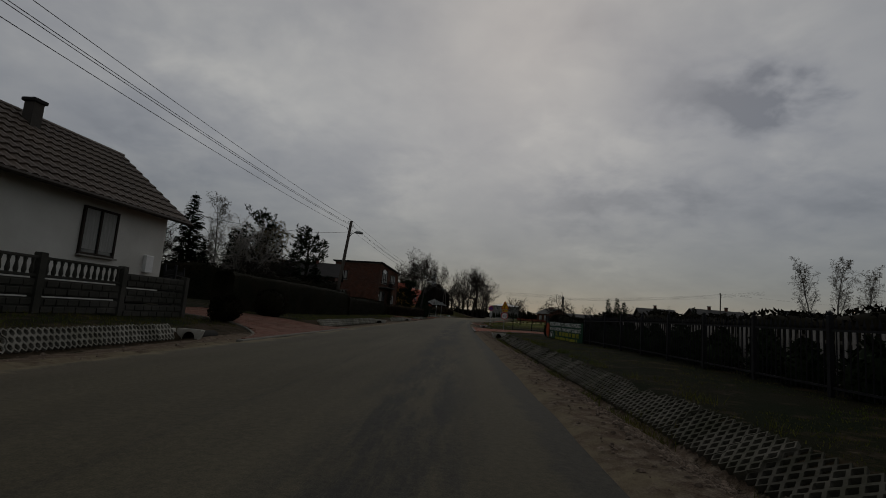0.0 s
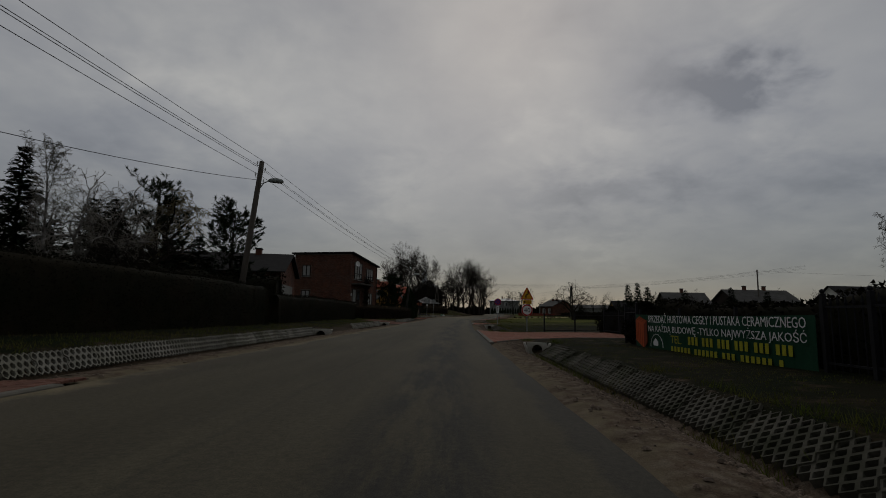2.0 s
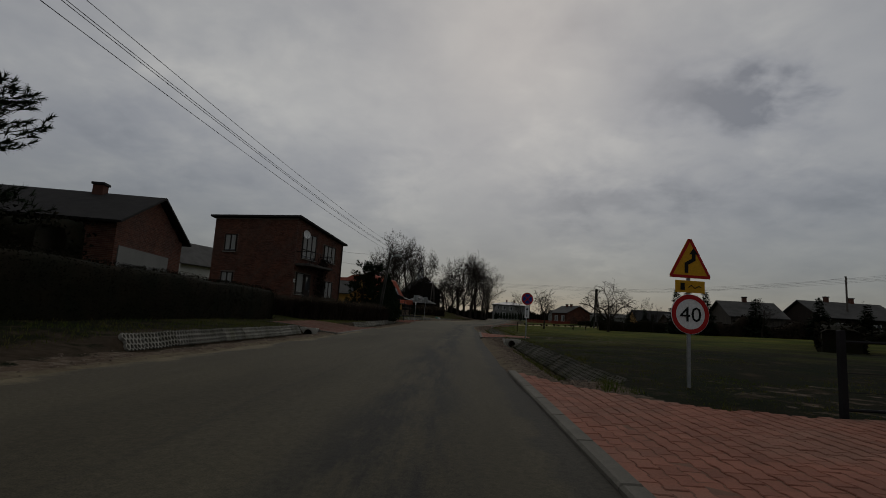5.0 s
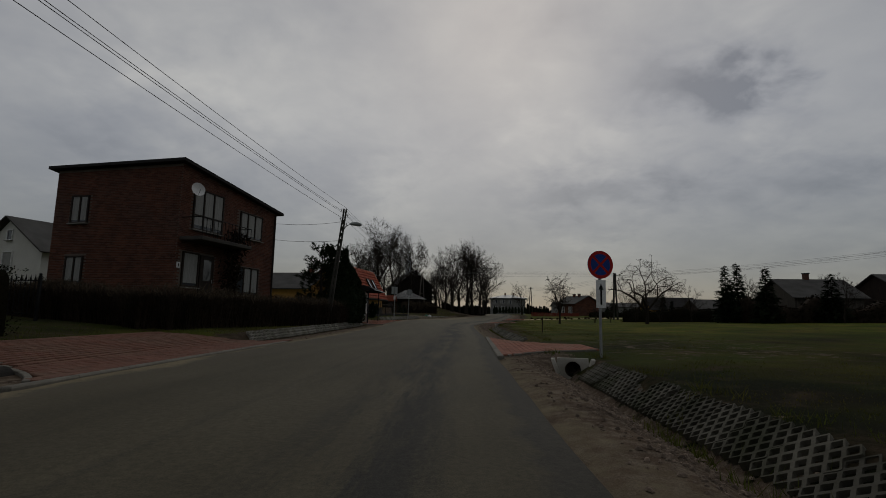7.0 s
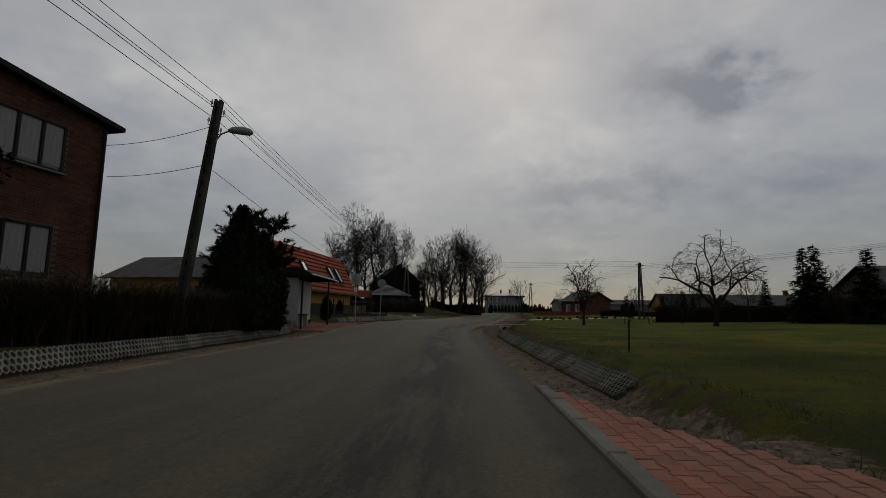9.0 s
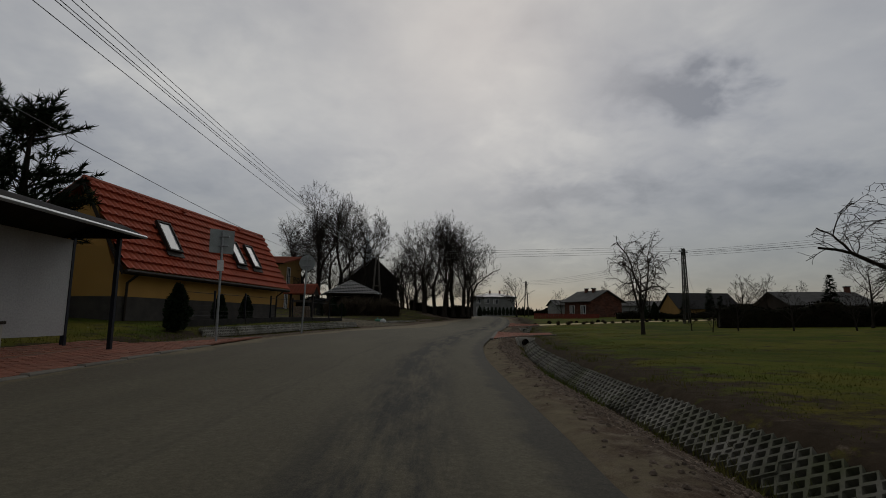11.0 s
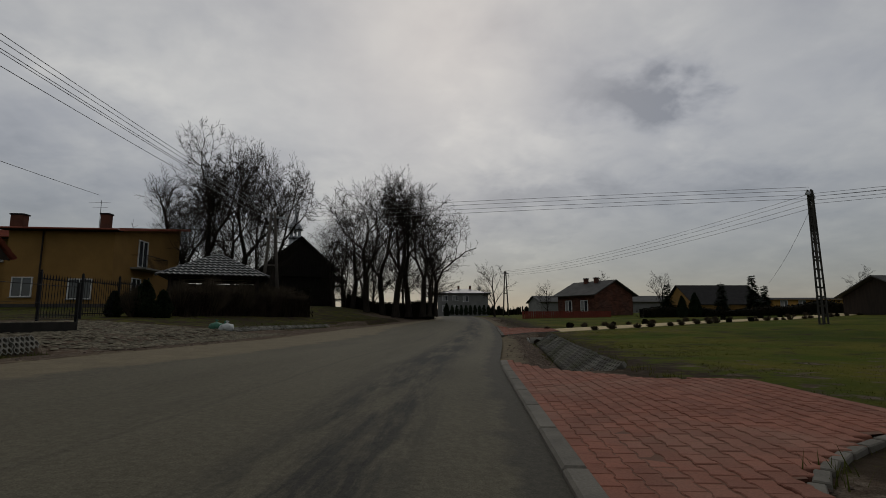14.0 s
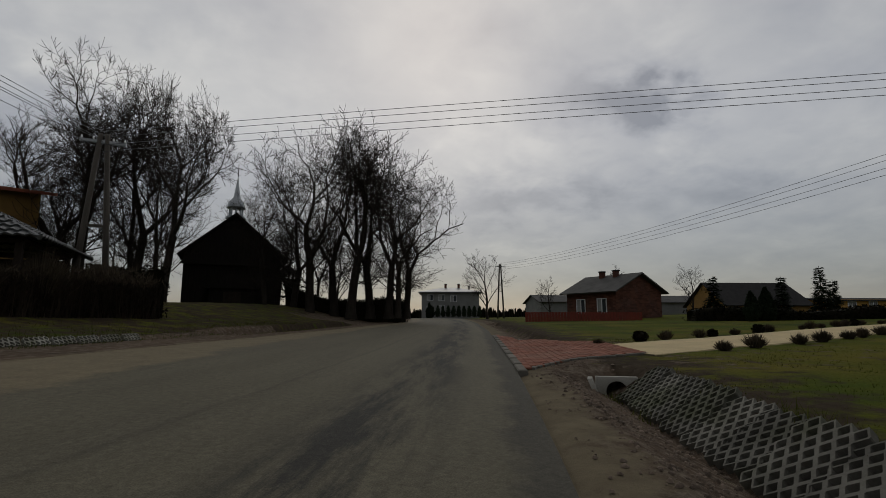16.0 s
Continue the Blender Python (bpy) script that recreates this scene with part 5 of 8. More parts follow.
def bell_stand():
    """A small open bell frame under a shingled cap."""
    t = thing("bell_stand", "small dark timber bell stand with a pitched cap beside the church", "bell stand", frame_at((-3.3, 160.0), (1, 0.25), 1.45))
    for sx in (-0.6, 0.6):
        for sy in (-0.6, 0.6):
            part("post", Mesh().tube([(sx * 1.15, sy * 1.15, -0.3), (sx * 0.9, sy * 0.9, 3.9)], 0.09, 6), "black_board", t)
    for z0 in (1.6, 3.2):
        for sg in (-1, 1):
            part("beam", Mesh().box(-0.7, sg * 0.62 - 0.05, z0, 0.7, sg * 0.62 + 0.05, z0 + 0.12), "black_board", t)
    part("roof", Mesh().add([(-1, -1, 3.85), (1, -1, 3.85), (1, 1, 3.85), (-1, 1, 3.85), (0, 0, 4.75)], [(3, 2, 1, 0), (0, 1, 4), (1, 2, 4), (2, 3, 4), (3, 0, 4)]), "black_board", t)
    part("bell", Mesh().tube([(0, 0, 3.5), (0, 0, 3.4), (0, 0, 3.1), (0, 0, 2.85)], [0.06, 0.2, 0.26, 0.38], 12), "galv", t, "", True)


red_house()
yellow_house()
bell_stand()
garden_pavilion()
well_house()
wooden_church()


# ---- far houses ----
def grey_house():
    o, z = (13.3, 205), 1.6
    h = thing("grey_house", "grey rendered two-storey cube house with a low hipped roof", "house", frame_at(o, (1, -0.12), z))
    L, D, E, Rg = 10.9, 10.0, 4.6, 5.7
    part("wall", Mesh().box(0, 0, -0.5, L, D, E), "grey_wall", h)
    roof = Mesh().add([(-0.6, -0.6, E), (L + 0.6, -0.6, E), (L + 0.6, D + 0.6, E), (-0.6, D + 0.6, E), (L * 0.36, D / 2, Rg), (L * 0.64, D / 2, Rg),
                       (-0.6, -0.6, E - 0.18), (L + 0.6, -0.6, E - 0.18), (L + 0.6, D + 0.6, E - 0.18), (-0.6, D + 0.6, E - 0.18)],
                      [(0, 1, 5, 4), (1, 2, 5), (2, 3, 4, 5), (3, 0, 4), (6, 7, 1, 0), (7, 8, 2, 1), (8, 9, 3, 2), (9, 6, 0, 3), (9, 8, 7, 6)])
    part("roof", roof, "dark_tile", h)
    chimney(h, L * 0.42, D / 2, Rg - 0.4, Rg + 0.75)
    chimney(h, L * 0.66, D / 2, Rg - 0.6, Rg + 0.75)
    window(h, (L * 0.5, -0.02, 2.7), (1, 0, 0), 1.2, 1.3, "pvc", 2)
    for x in (1.0, 3.2):
        window(h, (x, -0.02, 0.6), (1, 0, 0), 1.2, 1.4, "pvc", 2)
        window(h, (x, -0.02, 2.9), (1, 0, 0), 1.2, 1.2, "pvc", 2)


def brick_bungalow():
    # gable end with its ridge running away to the left-hand side of the plot
    o = (27.3, 154.6)
    z = 0.75
    h = thing("brick_bungalow", "red brick bungalow with grey sheet gable roof and white windows", "house", frame_at(o, (0.9, 0.42), z))
    W, L, E, Rg = 6.8, 6.1, 3.0, 4.6
    me = Mesh()
    for x0 in (0, W - 0.3):
        me.box(x0, 0, -0.5, x0 + 0.3, L, E)
    for y0 in (0, L - 0.3):
        me.prism([(0.3, -0.5), (W - 0.3, -0.5), (W - 0.3, E), (W / 2, Rg), (0.3, E)], (0, y0, 0), (1, 0, 0), (0, 0, 1), (0, 1, 0), 0.3)
    part("wall", me, "brick", h)
    b, b2 = Mesh(), Mesh()
    brick_face(b, (0, 0, 0), (1, 0, 0), (0, -1, 0), W, Rg, seed=12, bw=0.5, bh=0.15, top=lambda s: E + (Rg - E) * (1 - abs(s - W / 2) / (W / 2)))
    part("brickwork", b, "brick", h, kind="stuff")
    brick_face(b2, (0, L, 0), (0, -1, 0), (-1, 0, 0), L, E, seed=13, bw=0.5, bh=0.15)
    part("brickwork", b2, "brick", h, kind="stuff")
    part("roof", flat_slope((-0.6, -0.5, E - 0.2), (W / 2, -0.5, Rg + 0.1), (W / 2, L + 0.5, Rg + 0.1), (-0.6, L + 0.5, E - 0.2), -0.12), "eternit", h)
    part("roof", flat_slope((W / 2, -0.5, Rg + 0.1), (W + 0.6, -0.5, E - 0.2), (W + 0.6, L + 0.5, E - 0.2), (W / 2, L + 0.5, Rg + 0.1), -0.12), "eternit", h)
    chimney(h, W / 2 - 0.5, 2.2, Rg - 0.4, Rg + 0.5)
    chimney(h, W / 2 - 0.5, 3.9, Rg - 0.4, Rg + 0.5)
    for y in (0.9, 3.5):
        window(h, (-0.02, y + 1.3, 0.8), (0, -1, 0), 1.15, 1.4, "pvc", 2, n=(-1, 0, 0), curtain=0.35)
    part("step", Mesh().box(W - 3.2, -1.0, -0.5, W - 1.6, 0, 0.25, bevel=0.02), "concrete", h)


def plain_house(name, label, o, along, z, L, D, E, Rg, wall, roof, wins=(), chim=()):
    h = thing(name, label, "house", frame_at(o, along, z))
    part("wall", gable_walls(L, D, E, Rg), wall, h)
    part("roof", flat_slope((-0.4, -0.45, E - 0.2), (L + 0.4, -0.45, E - 0.2), (L + 0.4, D / 2, Rg + 0.05), (-0.4, D / 2, Rg + 0.05)), roof, h)
    part("roof", flat_slope((L + 0.4, D + 0.45, E - 0.2), (-0.4, D + 0.45, E - 0.2), (-0.4, D / 2, Rg + 0.05), (L + 0.4, D / 2, Rg + 0.05)), roof, h)
    for x in wins:
        window(h, (x, -0.02, 0.9), (1, 0, 0), 1.2, 1.3, "pvc", 2)
    for x in chim:
        chimney(h, x, D / 2, Rg - 0.3, Rg + 0.8)
    return h


grey_house()
brick_bungalow()
plain_house("dark_cottage", "dark timber cottage with grey roof beyond the gardens", (46.0, 97.5), (1, 0.05), 0.9, 10.5, 7, 2.9, 4.9, "dark_wood", "eternit", (2.0, 6.5), (3.6, 7.0))
plain_house("long_barn", "long low white-walled barn with dark roof beyond the gardens", (66, 99), (1, 0.1), 0.9, 26, 9, 2.6, 6.0, "white_wall", "tar")
plain_house("garden_house", "weathered cottage with grey roof between garden trees", (35.6, 98.8), (1, -0.1), 0.9, 6.5, 7, 2.4, 4.3, "old_wood", "eternit", (), (3.2,))
plain_house("sheet_roofed_house", "low house with a large grey sheet roof behind spruces", (41.5, 130), (1, -0.1), 0.7, 9.0, 7, 1.9, 3.3, "dark_wood", "eternit", (), (8.6,))
plain_house("small_barn", "low dark outbuilding behind garden trees", (62, 124), (1, 0), 1.1, 14, 8, 2.6, 4.2, "grey_wall", "tar")
plain_house("ochre_house", "ochre house with a dark roof behind cypresses", (49.7, 170.0), (1, -0.05), 1.4, 11.4, 9, 1.5, 4.5, "ochre_wall", "tar")
plain_house("flat_annex", "low ochre annex with flat roof", (63.0, 170.0), (1, -0.05), 1.2, 13.0, 6, 2.4, 2.6, "yellow_wall", "tar", (1.0, 4.0, 7.0))
plain_house("low_shed", "long low shed with pale roof far off", (30, 185), (1, 0), 1.2, 30, 8, 2.6, 3.6, "grey_wall", "eternit")
plain_house("garden_shed", "low timber shed with sheet roof behind the hedge", (-20.5, 92.5), (1, -0.2), 0.8, 8.5, 6, 2.2, 3.6, "yellow_wall", "eternit")


# ---- bus shelter ----
def bus_shelter():
    z = 0.32
    s = thing("bus_shelter", "grey panel bus shelter with dark curved roof and bench", "bus shelter", frame_at((-5.2, 81.6), (0.02, 1), z))
    L, D, H = 4.5, 0.95, 2.06
    # local x along the road, y away from it
    part("back_panel", Mesh().box(0.07, D - 0.05, 0.18, L - 0.07, D, H - 0.03), "panel_grey", s)
    part("side_panel", Mesh().box(0.01, 0.2, 0.18, 0.05, D - 0.07, H - 0.08), "panel_grey", s)
    part("side_pane", Mesh().box(L - 0.03, 0.08, 0.15, L - 0.018, D - 0.08, H - 0.15), "clear_glass", s, "clear glass side pane").visible_shadow = False
    for x in (0.03, L - 0.03):
        part("post", Mesh().box(x - 0.035, D - 0.06, -0.3, x + 0.035, D + 0.02, H + 0.02), "panel_blue", s)
        part("post", Mesh().box(x - 0.035, 0.0, -0.3, x + 0.035, 0.07, H + 0.02), "panel_blue", s)
    roof = Mesh()
    prof = [(-0.42 + (D + 0.66) * k / 12, H + 0.0 + 0.36 * math.sin(math.pi * (0.06 + 0.88 * k / 12))) for k in range(13)]
    out = prof + [(a, b - 0.045) for a, b in reversed(prof)]
    roof.prism(out, (-0.3, 0, 0), (0, 1, 0), (0, 0, 1), (1, 0, 0), L + 0.34)
    part("roof", roof, "tar", s, "dark curved roof")
    part("gutter", Mesh().tube([(-0.3, -0.44, H + 0.05), (L + 0.04, -0.44, H + 0.05)], 0.035, 6), "zinc", s)
    for x in (-0.29, L + 0.01):
        part("roof_end", Mesh().prism([(a, b - 0.05) for a, b in prof], (x, 0, 0), (0, 1, 0), (0, 0, 1), (1, 0, 0), 0.02), "black_metal", s)
    b = part("bench", Mesh().box(0.25, D - 0.48, 0.42, 2.6, D - 0.1, 0.47, bevel=0.01), "dark_wood", s)
    for x in (0.3, 1.05, 1.8, 2.5):
        part("bench_leg", Mesh().box(x, D - 0.45, -0.1, x + 0.08, D - 0.15, 0.42, bevel=0.01), "precast", b)


bus_shelter()


# ---- trees ----
def branch(me, p, d, length, r, level, rng, o):
    """One limb as a bent, tapering rod, and the limbs that grow out of it."""
    n = (6, 5, 4, 3, 2)[level]
    pts, radii = [p.copy()], [r]
    step = length / n
    for i in range(n):
        wob = o["wobble"] * (1, 1.5, 2, 2.5, 3)[level]
        d = (d + Vector((rng.gauss(0, wob), rng.gauss(0, wob), rng.gauss(0, wob) * 0.6)) + Vector((0, 0, o["lift"] if level < 3 else o["tip"]))).normalized()
        p = p + d * step
        pts.append(p.copy())
        radii.append(max(r * (1 - (i + 1) / n * (0.72 if level else o["taper"])), o["min_r"]))
    (me[0] if level < 2 else me[1]).tube(pts, radii, (8, 5, 3, 3, 3)[level], False)
    if level >= o["depth"]:
        return
    kids = o["kids"][level]
    for k in range(kids):
        t = (o["bare"] if level == 0 else 0.22) + (1 - (o["bare"] if level == 0 else 0.22)) * (k + rng.random()) / kids
        q = t * n
        i = min(int(q), n - 1)
        s = pts[i].lerp(pts[i + 1], q - i)
        axis = (pts[i + 1] - pts[i]).normalized()
        side = Vector((rng.gauss(0, 1), rng.gauss(0, 1), rng.gauss(0, 0.7)))
        side = (side - axis * side.dot(axis)).normalized()
        a = o["angle"][level] * rng.uniform(0.7, 1.25)
        nd = axis * math.cos(a) + side * math.sin(a)
        ln = length * o["ratio"][level] * rng.uniform(0.7, 1.15) * ((0.85 + 0.45 * math.sin(math.pi * t) - 0.35 * t) if level == 0 else (1.1 - 0.4 * t))
        rr = max(o["min_r"], (radii[i] + (radii[i + 1] - radii[i]) * (q - i)) * o["thin"])
        branch(me, s, nd, ln, rr, level + 1, rng, o)


KINDS = {
    "garden": dict(wobble=0.10, lift=0.06, tip=0.05, taper=0.8, min_r=0.008, depth=4, kids=(11, 6, 6, 3), bare=0.2, angle=(0.7, 0.7, 0.7, 0.7), ratio=(0.55, 0.52, 0.46, 0.5), thin=0.5),
    "birch": dict(wobble=0.06, lift=0.06, tip=-0.16, taper=0.9, min_r=0.009, depth=4, kids=(20, 6, 5, 4), bare=0.18, angle=(0.42, 0.5, 0.8, 0.8), ratio=(0.27, 0.42, 0.6, 0.7), thin=0.40),
    "willow": dict(wobble=0.12, lift=0.05, tip=-0.34, taper=0.6, min_r=0.011, depth=4, kids=(9, 7, 7, 6), bare=0.3, angle=(0.7, 0.8, 0.9, 0.6), ratio=(0.6, 0.55, 0.5, 1.0), thin=0.55),
}


def fork(me, p, d, length, r, depth, rng, o):
    """A limb that bends a little, puts out side shoots and divides in two, thinning at every fork."""
    n = 4 if r > 0.05 else 3
    pts, radii = [p.copy()], [r]
    far = 1.0 - depth / o["depth"]
    wob = o["wobble"] * (0.5 + far)
    for i in range(n):
        pull = Vector((-p.x, -p.y, 0)) * o["pull"]
        rise = o["lift"] + (o["tip"] - o["lift"]) * far
        d = (d + Vector((rng.gauss(0, wob), rng.gauss(0, wob), rng.gauss(0, wob) * 0.7 + rise)) + pull).normalized()
        p = p + d * (length / n)
        pts.append(p.copy())
        radii.append(max(r * (1 - 0.16 * (i + 1) / n), o["min_r"]))
    thick = r > 0.03
    (me[0] if thick else me[1]).tube(pts, radii, 8 if r > 0.1 else 5 if thick else 3, depth <= 0)
    if depth <= 0:
        return
    def off(angle, axis):
        side = Vector((rng.gauss(0, 1), rng.gauss(0, 1), rng.gauss(0, 0.5)))
        side = (side - axis * side.dot(axis)).normalized()
        return axis * math.cos(angle) + side * math.sin(angle)
    shoots = o["shoots"] if depth < o["depth"] else o["low"]
    for k in range(shoots):
        q = rng.uniform(0.25 if depth < o["depth"] else o["bare"], 0.95) * n
        i = min(int(q), n - 1)
        left = min(depth - 3, o["shoot_depth"]) + (1 if rng.random() < 0.3 else 0)
        branch_r = max(o["min_r"], min(radii[i] * 0.34, 0.028))
        fork(me, pts[i].lerp(pts[i + 1], q - i), off(rng.uniform(0.7, 1.25), d), max(0.28, length * rng.uniform(0.38, 0.7)) if depth < o["depth"] else rng.uniform(0.7, 1.2), branch_r, max(left, 0), rng, o)
    e = pts[-1]
    # growth slackens where the limb has reached the outline of the crown
    zc, ra, rb = o["crown"]
    out = math.sqrt((e.x * e.x + e.y * e.y) / (ra * ra) + ((e.z - zc) / rb) ** 2) if depth < o["depth"] else 0.0
    if out > 1.0:
        length, depth = length * 0.6, max(1, depth - 2)
        if out > 1.15:
            return
    if depth == o["depth"] and o["limbs"] > 2:
        a0 = rng.random() * 6.283
        for k in range(o["limbs"]):
            a = a0 + 6.283 * k / o["limbs"] + rng.gauss(0, 0.2)
            tilt = o["crotch"] * rng.uniform(0.75, 1.2)
            nd = Vector((math.cos(a) * math.sin(tilt), math.sin(a) * math.sin(tilt), math.cos(tilt)))
            fork(me, e - Vector((0, 0, rng.uniform(0, 0.12) * length)), nd, o["first"] * rng.uniform(0.85, 1.1), r * rng.uniform(0.52, 0.68), depth - 1, rng, o)
        return
    base = o["first"] if depth == o["depth"] else length
    wide = o["angle"] * rng.uniform(0.75, 1.25)
    lead = off(wide * 0.45, d)
    turn = lead - d * lead.dot(d)
    other = (d * math.cos(wide * 0.9) - (turn.normalized() if turn.length > 1e-6 else Vector((1, 0, 0))) * math.sin(wide * 0.9)).normalized()
    fork(me, e, lead, base * rng.uniform(0.76, 0.92), max(radii[-1] * o["lead"], o["min_r"]), depth - 1, rng, o)
    fork(me, e, other, base * rng.uniform(0.68, 0.88), max(radii[-1] * (o["lead"] - 0.17), o["min_r"]), depth - (1 if rng.random() < 0.65 else 2), rng, o)


FORKED = {
    "tall": dict(trunk=0.22, lead=0.80, stem=3.0, first=1.8, depth=9, limbs=2, crotch=0.5, angle=0.70, wobble=0.09, lift=0.05, tip=0.05, pull=0.012, min_r=0.0074, shoots=3, low=10, bare=0.45, shoot_depth=3, crown=(5.6, 3.1, 4.2)),
    "spreading": dict(trunk=0.21, lead=0.79, stem=2.6, first=1.85, depth=9, limbs=2, crotch=0.5, angle=0.80, wobble=0.10, lift=0.04, tip=0.04, pull=0.010, min_r=0.0074, shoots=2, low=10, bare=0.4, shoot_depth=3, crown=(5.4, 3.6, 4.3)),
    "apple": dict(trunk=0.29, lead=0.84, stem=2.4, first=2.4, depth=8, limbs=4, crotch=0.72, angle=0.95, wobble=0.17, lift=0.05, tip=-0.10, pull=0.006, min_r=0.0135, shoots=3, low=0, bare=0.5, shoot_depth=2, crown=(6.0, 4.3, 3.9)),
}
TREE_CACHE = {}


def bare_tree(kind, x, y, h, seed, label, z=None, name="bare_tree", bark="bark", twig="twig", group="", spin=None, lean=0.0, slim=1.0):
    key = (kind, seed, bark)
    z = height(x, y) if z is None else z
    rng = random.Random(seed * 13 + 5)
    m = pose(x, y, z - 0.15, lean, 0, spin if spin is not None else (seed * 97 + x * 31) % 360)
    if key not in TREE_CACHE:
        base = 10.0
        me = (Mesh(), Mesh())
        if kind in FORKED:
            o = FORKED[kind]
            r = o["trunk"]
            fork(me, Vector((0, 0, 0)), Vector((0.02, 0.02, 1)).normalized(), o["stem"], r, o["depth"], rng, o)
        else:
            r = {"garden": 0.17, "birch": 0.13, "willow": 0.34}[kind]
            branch(me, Vector((0, 0, 0)), Vector((0.02, 0.02, 1)).normalized(), base * {"garden": 0.62, "birch": 0.9, "willow": 0.55}[kind], r, 0, rng, KINDS[kind])
        me[0].tube([(0, 0, -0.1), (0, 0, 0.15), (0, 0, 0.6)], [r * 1.5, r * 1.18, r * 0.99], 8, False)
        top = max(v[2] for v in me[1].v)
        k = base / top
        for q in me:
            q.v = [(a * k, b * k, c * k) for a, b, c in q.v]
        TREE_CACHE[key] = (me[0].data("trunk", bark, True), me[1].data("crown", twig))
    t = thing(name, label, "tree", m @ Matrix.Diagonal((h / 10 * slim, h / 10 * slim, h / 10, 1)), group)
    part("trunk", TREE_CACHE[key][0], None, t)
    part("crown", TREE_CACHE[key][1], None, t)
    return t


def spray(me, p, d, length, w, rng, droop=0.0, n=5):
    """A needle-bearing twig: narrow blades on both sides."""
    d = d.normalized()
    s = d.cross(UP)
    s = s.normalized() if s.length > 0.01 else Vector((1, 0, 0))
    for i in range(n):
        q = p + d * (length * i / n) - UP * (droop * length * (i / n) ** 2)
        for sg in (-1, 1):
            e = q + (s * sg * 0.8 + d * 0.8 + UP * rng.uniform(-0.35, 0.35)).normalized() * w * (1.1 - 0.6 * i / n)
            o = d * (w * 0.28)
            me.add([q - o, e, q + o], [(0, 1, 2)])


def spruce(x, y, h, seed, label, z=None, spread=0.24):
    z = height(x, y) if z is None else z
    rng = random.Random(seed)
    t = thing("spruce", label, "tree", pose(x, y, z - 0.1, 0, 0, seed * 50))
    me = Mesh()
    br = Mesh().tube([(0, 0, 0), (0, 0, h * 0.5), (0, 0, h)], [h * 0.018, h * 0.011, 0.012], 7)
    layers = int(h * 4.8)
    for i in range(layers):
        f = i / layers
        zz = h * (0.06 + 0.92 * f)
        reach = h * spread * (1 - f) ** 0.85 + 0.06
        for k in range(max(4, int(14 * (1 - f) + 6))):
            a = rng.random() * 6.283
            ln = reach * rng.uniform(0.6, 1.15)
            d = Vector((math.cos(a), math.sin(a), rng.uniform(-0.18, 0.12) + 0.35 * f))
            p = Vector((0, 0, zz))
            br.tube([p, p + d * ln * 0.9], [0.012 + 0.01 * (1 - f), 0.004], 3, False)
            m = max(2, int(ln / 0.16))
            for j in range(m):
                q = p + d * ln * (0.25 + 0.75 * j / m)
                spray(me, q, d + Vector((rng.gauss(0, 0.45), rng.gauss(0, 0.45), rng.gauss(-0.15, 0.25))), 0.36, 0.22, rng, 0.4, 5)
    part("trunk", br, "bark", t)
    part("needles", me, "needle", t)


def pine(x, y, h, seed, label, z=None, wide=0.36, clear=0.25):
    z = height(x, y) if z is None else z
    rng = random.Random(seed)
    t = thing("pine", label, "tree", pose(x, y, z - 0.1))
    tr, me = Mesh(), Mesh()
    tr.tube([(0, 0, 0), (0.05, 0, h * 0.4), (0, 0.08, h * 0.75), (0.1, 0, h * 0.95)], [h * 0.028, h * 0.022, h * 0.012, 0.02], 8)
    for i in range(int(h * 10)):
        f = clear + (1 - clear) * rng.random()
        p = Vector((0, 0, h * f * 0.95))
        a = rng.random() * 6.283
        ln = h * wide * (1.05 - 0.5 * (f - clear) / (1 - clear)) * rng.uniform(0.55, 1.1)
        d = Vector((math.cos(a), math.sin(a), rng.uniform(0.0, 0.5) + 0.5 * f)).normalized()
        tip = p + d * ln
        mid = p + d * ln * 0.5 + Vector((0, 0, -0.04 * ln))
        tr.tube([p, mid, tip], [0.028, 0.018, 0.008], 4, False)
        for j in range(11):
            q = p.lerp(tip, rng.uniform(0.3, 1.05)) + Vector((rng.gauss(0, 0.12), rng.gauss(0, 0.12), rng.gauss(0.04, 0.1)))
            sd = (d + Vector((rng.gauss(0, 0.7), rng.gauss(0, 0.7), abs(rng.gauss(0.2, 0.4))))).normalized()
            tr.tube([q, q + sd * 0.3], [0.010, 0.005], 3, False)
            for b in range(22):
                w = q + sd * (0.10 + 0.26 * b / 22)
                nd = (sd * 0.9 + Vector((rng.gauss(0, 0.6), rng.gauss(0, 0.6), rng.gauss(0, 0.6)))).normalized()
                s = nd.cross(Vector((rng.random(), rng.random(), rng.random()))).normalized() * 0.022
                e = w + nd * 0.24
                me.add([w - s, w + s, e], [(0, 1, 2)])
    part("trunk", tr, "bark", t, "", True)
    part("needles", me, "needle", t)


